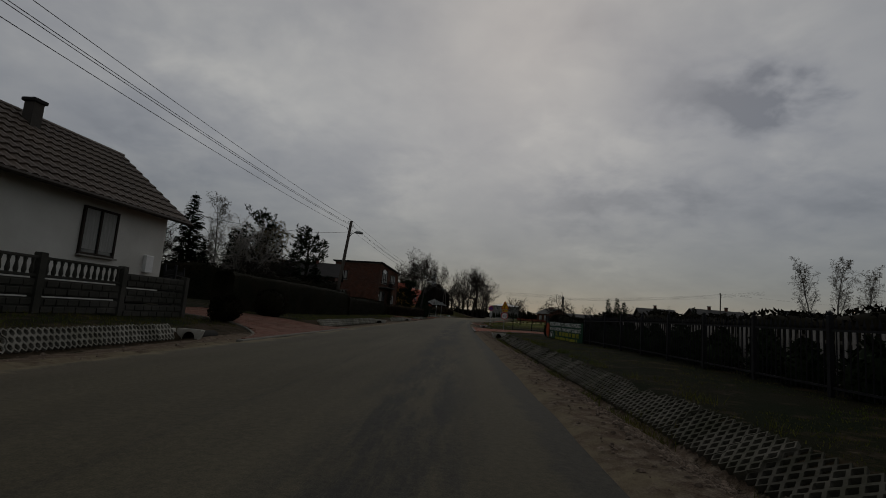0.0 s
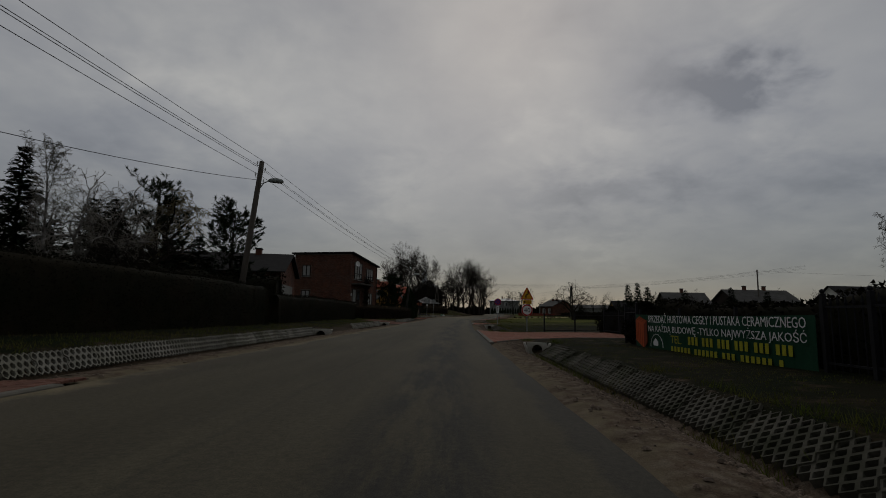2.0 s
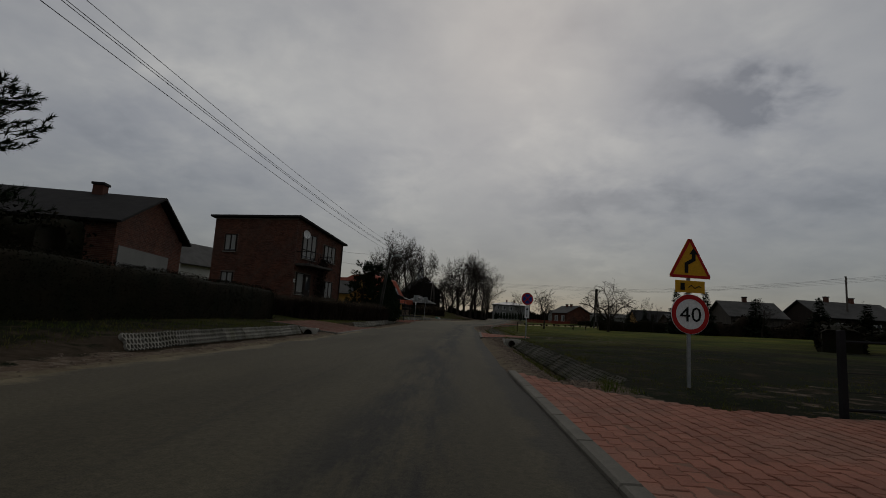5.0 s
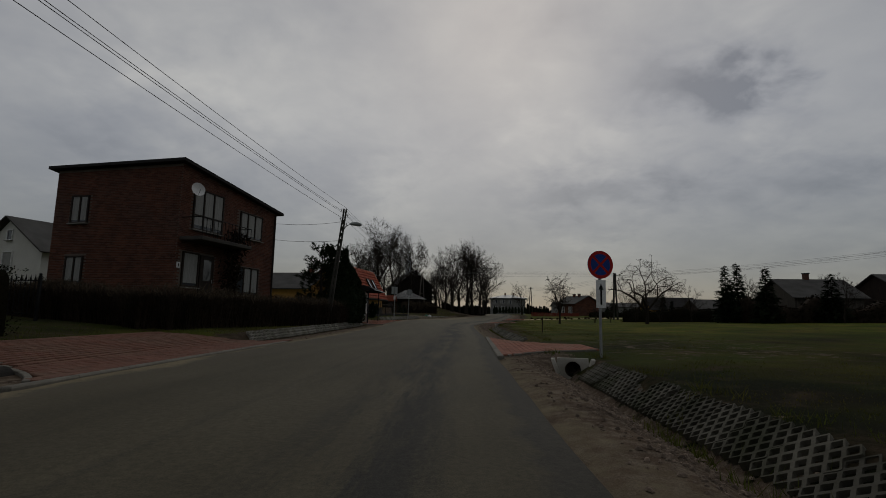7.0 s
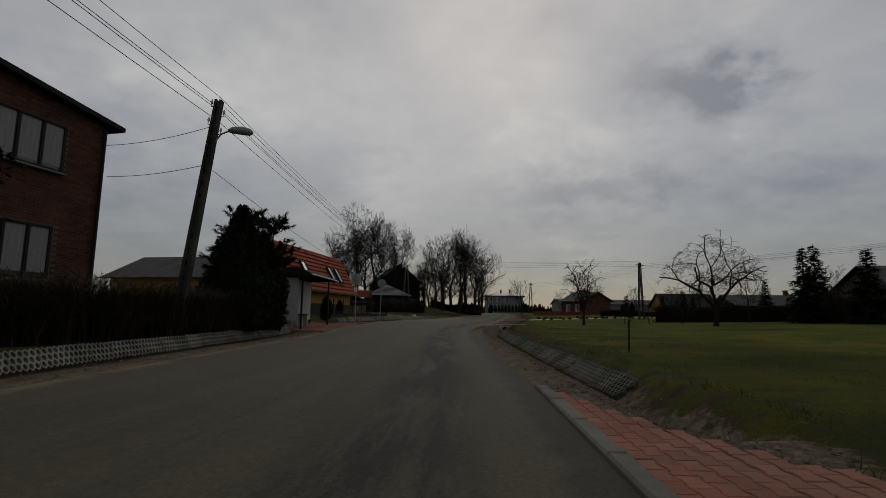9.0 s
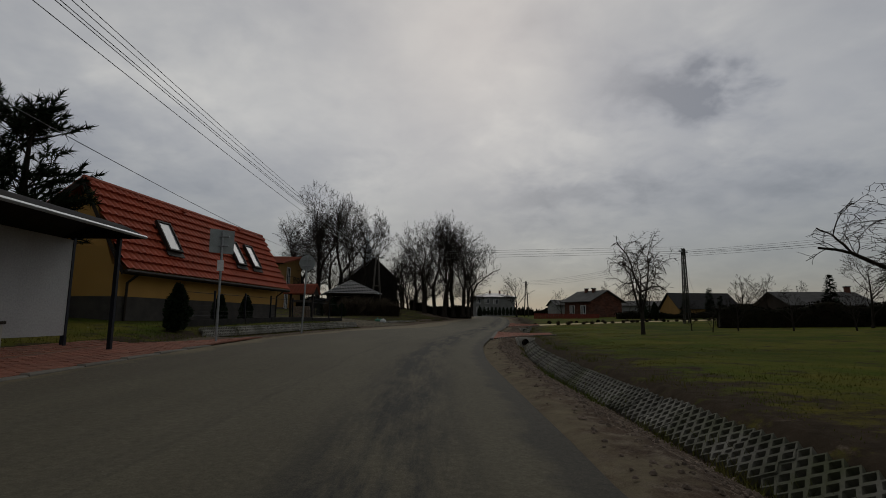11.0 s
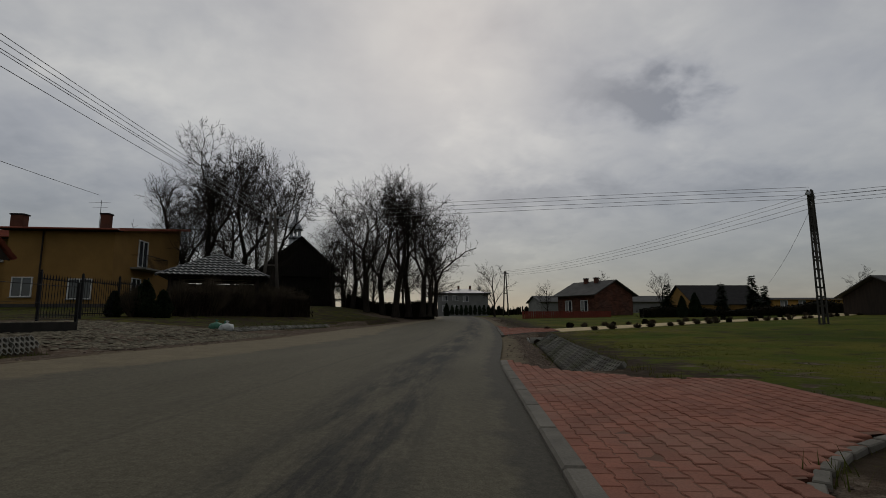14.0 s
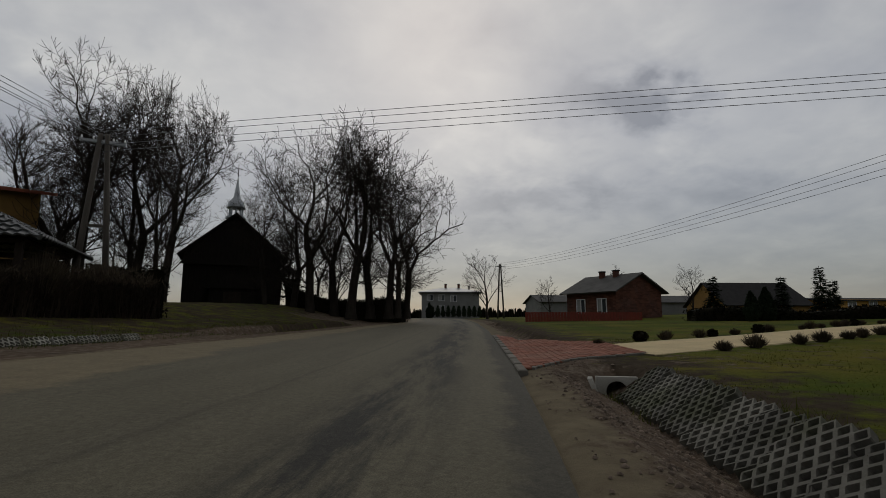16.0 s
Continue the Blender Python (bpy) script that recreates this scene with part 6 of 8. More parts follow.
def leafy_bush(name, label, x, y, shape, material, n, seed, z=None, leaf=0.07, category="shrub", core=True, group=""):
    """A dense shrub: shape(u, a) gives the radius and height of its skin; leaves stand on and just under it."""
    z = height(x, y) if z is None else z
    rng = random.Random(seed)
    t = thing(name, label, category, pose(x, y, z - 0.05), group)
    me = Mesh()
    size = max(shape(i / 6)[0] for i in range(7))
    def lump(a, hz, r):
        f = 1.6 / size
        q = Vector((math.cos(a) * r * f, math.sin(a) * r * f, hz * f * 0.8 + seed * 3.7))
        return 1 + 0.34 * noise.noise(q) + 0.18 * noise.noise(q * 2.3)
    for i in range(n):
        u, a = rng.random(), rng.random() * 6.283
        r, hz = shape(u)
        k = rng.uniform(0.8, 1.08) * lump(a, hz, r)
        p = Vector((r * k * math.cos(a), r * k * math.sin(a), hz * rng.uniform(0.97, 1.03)))
        d = (Vector((math.cos(a), math.sin(a), rng.uniform(-0.2, 1.2))) + Vector((rng.gauss(0, 0.4), rng.gauss(0, 0.4), rng.gauss(0, 0.4)))).normalized() * leaf
        s = d.cross(Vector((rng.gauss(0, 1), rng.gauss(0, 1), rng.gauss(0, 1)))).normalized() * leaf * 0.45
        me.add([p - s, p + s, p + d], [(0, 1, 2)])
    part("foliage", me, material, t)
    if core:
        c, seg = Mesh(), 14
        rings = [shape(i / 8) for i in range(9)]
        for r, hz in rings:
            for k in range(seg):
                a = 2 * math.pi * k / seg
                q = r * 0.84 * lump(a, hz, r)
                c.v.append((q * math.cos(a), q * math.sin(a), hz * 0.97))
        c.f = [(i * seg + k, i * seg + (k + 1) % seg, (i + 1) * seg + (k + 1) % seg, (i + 1) * seg + k) for i in range(8) for k in range(seg)]
        part("inner_growth", c, material, t, "", True)
    part("stem", Mesh().tube([(0, 0, -0.1), (0, 0, 0.3)], 0.05, 6), "bark", t)
    return t


def twig_shrub(name, label, x, y, r, h, seed, n=160, material="dry_twig", group=""):
    """A leafless shrub: many thin stems that fan out from the ground and fork."""
    t = thing(name, label, "shrub", pose(x, y, height(x, y) - 0.03), group)
    rng = random.Random(seed)
    me = Mesh()
    for i in range(n):
        a, q = rng.random() * 6.283, rng.random() ** 0.6
        tip = Vector((math.cos(a) * r * q, math.sin(a) * r * q, h * (1.05 - 0.45 * q * q) * rng.uniform(0.75, 1.05)))
        b = Vector((tip.x * 0.25, tip.y * 0.25, 0))
        w = 0.012 * max(1, r)
        for k in range(3):
            e = tip + Vector((rng.gauss(0, 0.13), rng.gauss(0, 0.13), rng.gauss(0, 0.08))) * r
            s = b.lerp(e, 0.45 * (k > 0))
            c = rng.random() * 6.283
            o = Vector((math.cos(c), math.sin(c), 0)) * w
            me.add([s - o, s + o, e], [(0, 1, 2)])
    part("brushwood", me, material, t)
    return t


def ball_shape(r, squash=0.9):
    return lambda u: (r * math.sin(math.pi * (0.04 + 0.92 * u)) + 0.02, r * squash * (1 - math.cos(math.pi * u)) + 0.03)


def cone_shape(r, h):
    return lambda u: (r * math.sin(math.pi * min(0.985, 0.16 + u * 0.83)) ** 0.75 * (1 - u * 0.5) + 0.01, h * u + 0.05)


def hedge(name, label, pts, h, w, material, seed, per_m=420, leaf=0.06, dips=0.05, taper_end=0.0):
    """A clipped hedge along points: a dense inner body with leaves all over it."""
    t = thing(name, label, "hedge", pose(0, 0, 0))
    rng = random.Random(seed)
    core, me = Mesh(), Mesh()
    P = [Vector((x, y, 0)) for x, y in pts]
    seg = []
    for a, b in zip(P, P[1:]):
        n = max(1, int((b - a).length / 0.5))
        seg += [a.lerp(b, i / n) for i in range(n)]
    seg.append(P[-1])
    prof = [(-1, 0), (-1, 0.5), (-0.96, 0.9), (-0.7, 1.0), (0.7, 1.0), (0.96, 0.9), (1, 0.5), (1, 0)]
    N = len(prof)
    for i, p in enumerate(seg):
        d = (seg[min(i + 1, len(seg) - 1)] - seg[max(i - 1, 0)]).normalized()
        s = Vector((-d.y, d.x, 0))
        z = height(p.x, p.y) - 0.1
        hh = h * (1 + dips * noise.noise(Vector((p.x * 0.4, p.y * 0.4, seed))))
        if taper_end:
            hh *= 1 - taper_end * i / len(seg)
        for a, b in prof:
            k = 0.92 * w / 2 * (1 + 0.1 * noise.noise(Vector((p.x, p.y, b * 3 + a))))
            core.v.append(tuple(p + s * a * k + Vector((0, 0, z + b * hh * 0.96))))
        m = int(per_m * 0.5)
        for j in range(m):
            a, b = rng.choice(((-1, None), (1, None), (None, 1), (-1, None)))
            a = rng.uniform(-1, 1) if a is None else a
            b = rng.random() if b is None else b
            q = p + d * rng.uniform(-0.3, 0.3) + s * a * w / 2 * rng.uniform(0.9, 1.06) + Vector((0, 0, z + b * hh * rng.uniform(0.95, 1.03)))
            dd = (s * a + Vector((rng.gauss(0, 0.6), rng.gauss(0, 0.6), rng.gauss(0.4, 0.6)))).normalized() * leaf
            ss = dd.cross(Vector((rng.gauss(0, 1), rng.gauss(0, 1), rng.gauss(0, 1)))).normalized() * leaf * 0.45
            me.add([q - ss, q + ss, q + dd], [(0, 1, 2)])
    for i in range(len(seg) - 1):
        for k in range(N - 1):
            a = i * N + k
            core.f.append((a, a + 1, a + N + 1, a + N))
    core.f.append(tuple(range(N)))
    core.f.append(tuple(reversed(range((len(seg) - 1) * N, len(seg) * N))))
    part("inner_growth", core, material, t, "", True)
    part("foliage", me, material, t)
    return t


def brush_hedge(name, label, pts, h, w, seed, per_m=420):
    """A leafless hedge: upright stems that fork into fine twigs, densest low down, with a ragged top."""
    t = thing(name, label, "hedge", pose(0, 0, 0))
    rng = random.Random(seed)
    low, top = Mesh(), Mesh()
    P = [Vector((x, y, 0)) for x, y in pts]
    for a, b in zip(P, P[1:]):
        n = int((b - a).length * per_m)
        d = (b - a).normalized()
        s = Vector((-d.y, d.x, 0))
        for i in range(n):
            p = a.lerp(b, rng.random()) + s * rng.uniform(-0.5, 0.5) * w
            p.z = height(p.x, p.y) - 0.03
            hh = h * (0.86 + 0.16 * noise.noise(Vector((p.x * 0.5, p.y * 0.5, seed)))) * rng.uniform(0.72, 1.06)
            tip = p + Vector((rng.gauss(0, 0.14), rng.gauss(0, 0.14), hh))
            o = Vector((rng.gauss(0, 1), rng.gauss(0, 1), 0)).normalized() * 0.016
            low.add([p - o, p + o, tip], [(0, 1, 2)])
            for k in range(5):
                q = p.lerp(tip, rng.uniform(0.15, 0.95))
                e = q + Vector((rng.gauss(0, 0.16), rng.gauss(0, 0.16), rng.uniform(0.06, 0.26)))
                o = Vector((rng.gauss(0, 1), rng.gauss(0, 1), rng.gauss(0, 0.5))).normalized() * 0.011
                (top if e.z - p.z > 0.76 * h else low).add([q - o, q + o, e], [(0, 1, 2)])
    part("brushwood", low, "hedge_brown", t)
    part("twig_top", top, "dry_twig", t, "dry pale twig tips")
    return t


# the tall trees round the church
for i, (x, y, h) in enumerate([(-13.9, 145.3, 17.9), (-7.4, 142.8, 14.6), (-16.4, 147.5, 13.8), (-11.3, 147.5, 17), (-17.6, 149, 11), (-9.6, 147, 13.5), (-13.0, 151, 15), (-19.5, 152, 9.5)]):
    bare_tree("tall", x, y, h * 1.05, 1 + i % 5, "tall leafless tree in the grove beside the church", 1.5, group="grove beside the church", slim=(0.9, 0.7, 1.0, 0.75, 1.0, 0.6, 0.7, 0.9)[i])
for i, (x, y, h) in enumerate([(-2.2, 146.5, 9.6), (-0.6, 148.0, 12.6), (0.9, 146.0, 14.4), (2.4, 147.5, 14.0), (3.7, 145.8, 15.2), (5.0, 147.0, 14.2), (6.3, 145.6, 12.8), (7.6, 147.2, 11.6), (-1.5, 151.5, 9.0), (6.9, 144.6, 9.8)]):
    bare_tree("spreading", x, y, h * 1.03, 1 + (i * 2 + 1) % 4, "tall leafless tree in the dense row past the church", 1.25, group="row of trees past the church", slim=0.95)
for i, (x, y, h) in enumerate([(-14.5, 172, 10), (-8.5, 170, 10.5), (0.8, 168, 9)]):
    bare_tree("garden", x, y, h, 7 + i, "leafless tree behind the church", 1.5)
for i, (x, y, h) in enumerate([(-5.2, 163, 8.5), (-2.4, 157, 9.5), (-0.4, 160, 10), (1.2, 156, 10.5), (4.6, 155, 11), (7.8, 154, 9), (-17, 156, 10)]):
    bare_tree("tall", x, y, h, 1 + i % 5, "slender leafless tree in the churchyard", 1.5, group="slender trees in the churchyard", slim=0.6)
# orchard and gardens on the other side
bare_tree("apple", 18.1, 92.6, 6.5, 3, "old leafless apple tree standing in the lawn", name="apple_tree", slim=1.0)
bare_tree("apple", 12.35, 102.0, 5.8, 4, "small leafless apple tree standing in the lawn", name="apple_tree", spin=40, slim=0.68)
for i, (x, y, h) in enumerate([(16.3, 102.4, 1.7), (18.3, 103.3, 2.6), (20.6, 102.2, 2.6), (17.4, 106.5, 2.2), (22.6, 100.5, 2.4)]):
    bare_tree("garden", x, y, h, 11 + i % 2, "young leafless fruit tree in the lawn", name="young_tree", group="young trees in the lawn")
for i, (x, y, h) in enumerate([(28.5, 106, 5.2), (34, 104, 5.6), (38.5, 110, 5.0), (24.5, 112, 4.2), (43, 106, 5.6), (60, 108, 6.0), (54, 104, 5.5), (70, 112, 6.2), (64, 92, 6), (30.5, 118, 4.5), (48, 116, 5.4), (41, 164, 6.2), (36, 172, 7), (29, 178, 6), (80, 118, 7), (90, 108, 7), (58, 150, 5.5), (36, 93, 4.8)]):
    bare_tree("garden", x, y, h, 7 + i % 4, "leafless garden tree beyond the lawn", group="garden trees beyond the lawn")
bare_tree("garden", 17.6, 166, 8.2, 9, "leafless tree beside the road bend", 1.0)
for i, (x, y, h) in enumerate([(43.0, 62.6, 11.2), (45.6, 62.2, 11.4), (48.6, 62.0, 10.2)]):
    bare_tree("birch", x, y, h, 2 + i % 2, "slender leafless birch behind the fence", name="birch", bark="birch", twig="pale_twig", group="birches behind the fence")
# left-hand gardens
bare_tree("birch", -18.6, 36.6, 8.4, 5, "pale leafless birch behind the hedge", name="birch", bark="birch", twig="pale_twig")
bare_tree("willow", -17.4, 45.0, 8.0, 6, "leafless weeping willow behind the hedge", name="willow", twig="straw")
bare_tree("garden", -22.4, 29.5, 6.2, 8, "leafless pollarded tree in the garden")
bare_tree("garden", -19.2, 30.0, 5.6, 10, "leafless garden tree behind the hedge")
bare_tree("apple", -15.6, 38.0, 5.4, 7, "leafless fruit tree behind the hedge", name="apple_tree")
bare_tree("garden", -20.5, 41.5, 6.8, 9, "leafless garden tree behind the hedge")
spruce(-22.0, 38.6, 8.7, 3, "dark spruce in the garden", spread=0.22)
spruce(-18.9, 39.6, 6.2, 4, "dark spruce in the garden", spread=0.26)
bare_tree("garden", -22.6, 34.2, 6.6, 8, "leafless fruit tree in the garden", spin=70)
bare_tree("apple", -25.0, 37.0, 6.4, 9, "wide leafless fruit tree in the garden", name="apple_tree")
spruce(-15.5, 44.0, 4.9, 6, "dark low spruce behind the hedge", spread=0.42)
spruce(-13.6, 45.4, 3.9, 12, "dark low spruce behind the hedge", spread=0.40)
spruce(-18.9, 41.2, 6.5, 14, "broad dark spruce behind the hedge", spread=0.36)
spruce(-16.6, 43.0, 4.6, 15, "broad dark spruce behind the hedge", spread=0.42)
spruce(-21.6, 40.5, 5.2, 16, "broad dark spruce behind the hedge", spread=0.40)
spruce(29.2, 99.8, 6.2, 7, "dark spruce beyond the lawn", spread=0.22)
spruce(31.4, 101.5, 6.6, 8, "dark spruce beyond the lawn", spread=0.2)
spruce(31.0, 96.0, 5.6, 21, "dark spruce beyond the lawn", spread=0.26)
spruce(36.5, 95.0, 4.8, 22, "dark spruce beyond the lawn", spread=0.3)
spruce(43.0, 93.5, 5.2, 23, "dark spruce beyond the lawn", spread=0.28)
spruce(48.5, 93.5, 4.6, 24, "dark spruce beyond the lawn", spread=0.32)
spruce(44.5, 128, 5.0, 9, "dark spruce beside the far house", spread=0.24)
spruce(33.8, 150, 3.7, 17, "ragged dark spruce in the far garden", spread=0.26)
spruce(40.2, 150, 3.6, 18, "dark spruce in the far garden", spread=0.22)
spruce(46.2, 151, 3.2, 19, "dark spruce in the far garden", spread=0.22)
spruce(44.0, 150.0, 4.4, 10, "slender dark spruce in the far garden", spread=0.2)
pine(-15.2, 47.6, 7.0, 2, "broad dark pine behind the hedge", wide=0.44, clear=0.12)
bare_tree("apple", -16.8, 37.4, 7.0, 12, "pale crooked leafless tree behind the hedge", bark="birch", twig="pale_twig", slim=0.9)
pine(-18.9, 45.0, 8.3, 9, "tall broad dark pine behind the hedge", wide=0.34, clear=0.05)
pine(-8.9, 88.2, 5.4, 3, "dark pine behind the bus shelter", clear=0.2, wide=0.32)
pine(-9.6, 85.6, 5.2, 5, "dark pine behind the bus shelter", clear=0.15, wide=0.36)
for i, (x, y, r, h) in enumerate([(-5.85, 76.5, 0.92, 3.9), (-5.75, 78.2, 0.85, 3.3)]):
    leafy_bush("juniper", "dark bushy juniper behind the utility pole", x, y, cone_shape(r * 1.2, h), "needle", 7000, 20 + i, leaf=0.10, category="tree")
for i, (x, y, r, h) in enumerate([(-7.5, 97.0, 0.3, 1.1), (-7.2, 99.2, 0.3, 1.15), (-6.4, 91.2, 0.35, 1.3), (-7.0, 119.6, 0.5, 1.5), (-6.2, 119.4, 0.35, 1.1), (-8.0, 119.2, 0.3, 1.0), (12.2, 178, 0.5, 2.2), (29.6, 140.5, 0.5, 1.9), (31.5, 141.5, 0.6, 2.2)]):
    leafy_bush("thuja", "dark green conical thuja shrub", x, y, cone_shape(r, h), "needle", 1500 if h < 2 else 2600, 40 + i, leaf=0.10, category="shrub", group="thujas")
for i in range(10):
    leafy_bush("thuja", "small dark thuja in the row before the grey house", 14.8 + i * 0.95, 199.5, cone_shape(0.42, 1.9), "needle", 260, 60 + i, z=1.5, leaf=0.2, group="thujas before the grey house")
for i, (x, y, r) in enumerate([(-7.0, 14.7, 0.42), (-7.7, 20.1, 0.62)]):
    leafy_bush("round_bush", "clipped round dark bush at the driveway", x, y, ball_shape(r), "hedge", 2600, 70 + i, leaf=0.06, group="bushes at the driveway")
for i, (x, y, r, h) in enumerate([(-6.3, 121.4, 0.7, 1.5), (-5.4, 122.6, 0.9, 1.7), (-4.6, 124.4, 0.9, 1.6), (-3.9, 126.2, 0.9, 1.7), (-3.4, 128.3, 0.9, 1.6), (-3.2, 130.4, 0.9, 1.5), (-7.4, 119.6, 0.6, 1.2)]):
    twig_shrub("garden_shrub", "brown leafless garden shrub before the pavilion", x, y, r * 1.1, h * 1.1, 80 + i, 900, group="shrubs before the pavilion")

# hedges
hedge("clipped_hedge", "long dark clipped hedge beside the verge", [(-10.2, 21.0), (-9.4, 24), (-8.75, 30), (-8.7, 36.2)], 1.75, 1.2, "hedge", 1, per_m=1100, leaf=0.04)
hedge("clipped_hedge", "long dark clipped hedge beside the verge", [(-9.0, 38.4), (-8.9, 48), (-9.1, 57.4)], 1.48, 1.1, "hedge", 2, per_m=1000, leaf=0.04)
brush_hedge("brown_hedge", "loose brown leafless hedge before the brick house", [(-8.3, 62.0), (-7.3, 66), (-6.6, 70), (-6.0, 74), (-5.9, 79.6)], 1.5, 1.0, 3)
brush_hedge("brown_hedge", "loose brown leafless hedge along the side drive", [(-8.3, 62.0), (-13.0, 64.0), (-19, 67.0)], 1.45, 0.9, 4)
hedge("garden_hedge", "dark unclipped hedge at the far side of the lawn", [(23, 113), (30, 110), (40, 106), (52, 102), (70, 98)], 1.7, 1.6, "hedge", 5, per_m=160, leaf=0.16, dips=0.5)
hedge("garden_hedge", "dark unclipped hedge beyond the pale path", [(27, 143), (38, 141), (50, 140), (70, 140)], 1.0, 1.4, "hedge", 6, per_m=140, leaf=0.16, dips=0.6)
hedge("field_hedge", "dark scrub behind the neighbouring gardens", [(20, 60), (34, 80), (60, 84), (100, 80)], 1.3, 1.8, "hedge", 7, per_m=60, leaf=0.25, dips=0.7)
hedge("churchyard_hedge", "dark undergrowth below the tall trees", [(-1.2, 149.5), (2.6, 149.0), (7.4, 147.4)], 1.6, 1.4, "hedge", 8, per_m=300, leaf=0.12, dips=0.6)
hedge("churchyard_hedge", "dark undergrowth below the grove", [(-18, 143), (-12, 143.5), (-8.6, 144)], 1.3, 1.4, "hedge", 9, per_m=300, leaf=0.12, dips=0.6)
hedge("garden_hedge", "dark unclipped shrubs behind the clipped hedge", [(-26, 32), (-18, 36), (-15, 41), (-13.2, 50)], 2.7, 1.8, "hedge", 11, per_m=240, leaf=0.14, dips=0.35)
hedge("garden_hedge", "dark dense conifers before the weathered cottage", [(31.2, 100.2), (33.4, 97.4), (36, 96.4), (46, 94.6), (64, 92)], 1.6, 1.8, "hedge_brown", 12, per_m=200, leaf=0.2, dips=1.3)
hedge("garden_hedge", "dark dense shrubs before the sheet-roofed house", [(31, 121), (38, 119), (48, 116)], 1.3, 1.6, "hedge", 13, per_m=200, leaf=0.2, dips=1.3)
brush_hedge("brown_hedge", "tangled brown leafless hedge before the pavilion", [(-6.2, 121.0), (-4.6, 124.2), (-2.0, 129.0)], 1.6, 0.8, 15, 520)
hedge("dark_hedge", "dark undergrowth beside the wooden church", [(-2.0, 129.0), (-6.5, 134), (-10.5, 140)], 1.5, 0.7, "hedge", 16, per_m=320, leaf=0.1, dips=0.3)
hedge("garden_hedge", "dark hedge between garden and barn", [(-23, 47), (-16, 47.5), (-12, 48)], 2.3, 1.6, "hedge", 10, per_m=200, leaf=0.14, dips=0.4)


def far_woods():
    """Low woods along the horizon."""
    rng = random.Random(77)
    me = Mesh()
    for i in range(5200):
        a = rng.uniform(-1.35, 1.35)
        r = rng.uniform(260, 420)
        x, y = r * math.sin(a), 60 + r * math.cos(a)
        hh = 3.5 + 3.5 * abs(noise.noise(Vector((a * 9, 0.3, 0)))) + rng.random() * 2
        w = rng.uniform(0.5, 1.6)
        z = 0.8
        for k in range(3):
            b = rng.random() * 6.283
            u = Vector((math.cos(b) * w, math.sin(b) * w, 0))
            p = Vector((x, y, z))
            me.add([p - u * 0.7, p + u * 0.8, p + u * 0.4 + UP * hh * rng.uniform(0.7, 1), p - u * 0.6 + UP * hh * rng.uniform(0.6, 1)], [(0, 1, 2, 3)])
    tagged(new("far_woods", me.data("far_woods", "hedge")), "low dark leafless woods along the horizon", "woods", kind="stuff")


far_woods()


# ---- poles and wires ----
def lamp_arm(parent, z, d=(1, 0.12), reach=0.4):
    u = Vector((d[0], d[1], 0)).normalized()
    p = Vector((0, 0, z))
    arm = part("lamp_arm", Mesh().tube([p + UP * -0.25 + u * 0.08, p + u * 0.2 - UP * 0.02, p + u * reach + UP * 0.10], 0.024, 7), "galv", parent)
    m = frame_at((0, 0), (u.x, u.y), 0)
    m.translation = p + u * (reach - 0.05) + UP * 0.09
    head = Mesh().tube([(0, 0, 0), (0.1, 0, 0.035), (0.35, 0, 0.06), (0.55, 0, 0.05), (0.62, 0, 0.04)], [0.035, 0.085, 0.11, 0.09, 0.03], 10)
    hd = part("lamp_head", head, "sign_back", arm, "grey street lamp head", True, m)
    part("lens", Mesh().ball((0.36, 0, 0.0), 0.085, 10, 6, 0.55), "lamp_glass", arm, "", True, m)


def insulator(parent, p):
    part("insulator", Mesh().tube([p, p + UP * 0.05, p + UP * 0.09, p + UP * 0.13], [0.012, 0.035, 0.025, 0.012], 8), "white", parent)


def utility_pole(x, y, z, h, label, lean=0.0, lamp=True, r=0.13, concrete=False):
    t = thing("utility_pole", label, "pole", pose(x, y, z - 0.3, 0, lean, 0))
    if concrete:
        # two flat concrete flanges joined by short webs, with slots between them
        for sg in (-1, 1):
            part("flange", Mesh().prism([(sg * 0.04, 0), (sg * 0.125, 0), (sg * 0.085, h + 0.3), (sg * 0.035, h + 0.3)], (0, -0.09, 0), (1, 0, 0), (0, 0, 1), (0, 1, 0), 0.18), "fence_panel", t)
        for i in range(int(h / 0.34)):
            part("web", Mesh().box(-0.05, -0.06, 0.1 + i * 0.34, 0.05, 0.06, 0.31 + i * 0.34), "fence_panel", t)
    else:
        part("pole", Mesh().tube([(0, 0, 0), (0, 0, h * 0.5), (0, 0, h + 0.3)], [r, r * 0.9, r * 0.75], 10), "old_wood", t, "", True)
    for i, q in enumerate((0.1, 0.4, 0.7, 1.0)):
        part("bracket", Mesh().tube([(0, 0, h + 0.2 - q * 0.8), (0.18 if i % 2 else -0.18, 0, h + 0.2 - q * 0.8), (0.18 if i % 2 else -0.18, 0, h + 0.28 - q * 0.8)], 0.012, 5), "galv", t)
        insulator(t, Vector((0.18 if i % 2 else -0.18, 0, h + 0.26 - q * 0.8)))
    if lamp:
        lamp_arm(t, h - 0.55)
    return t


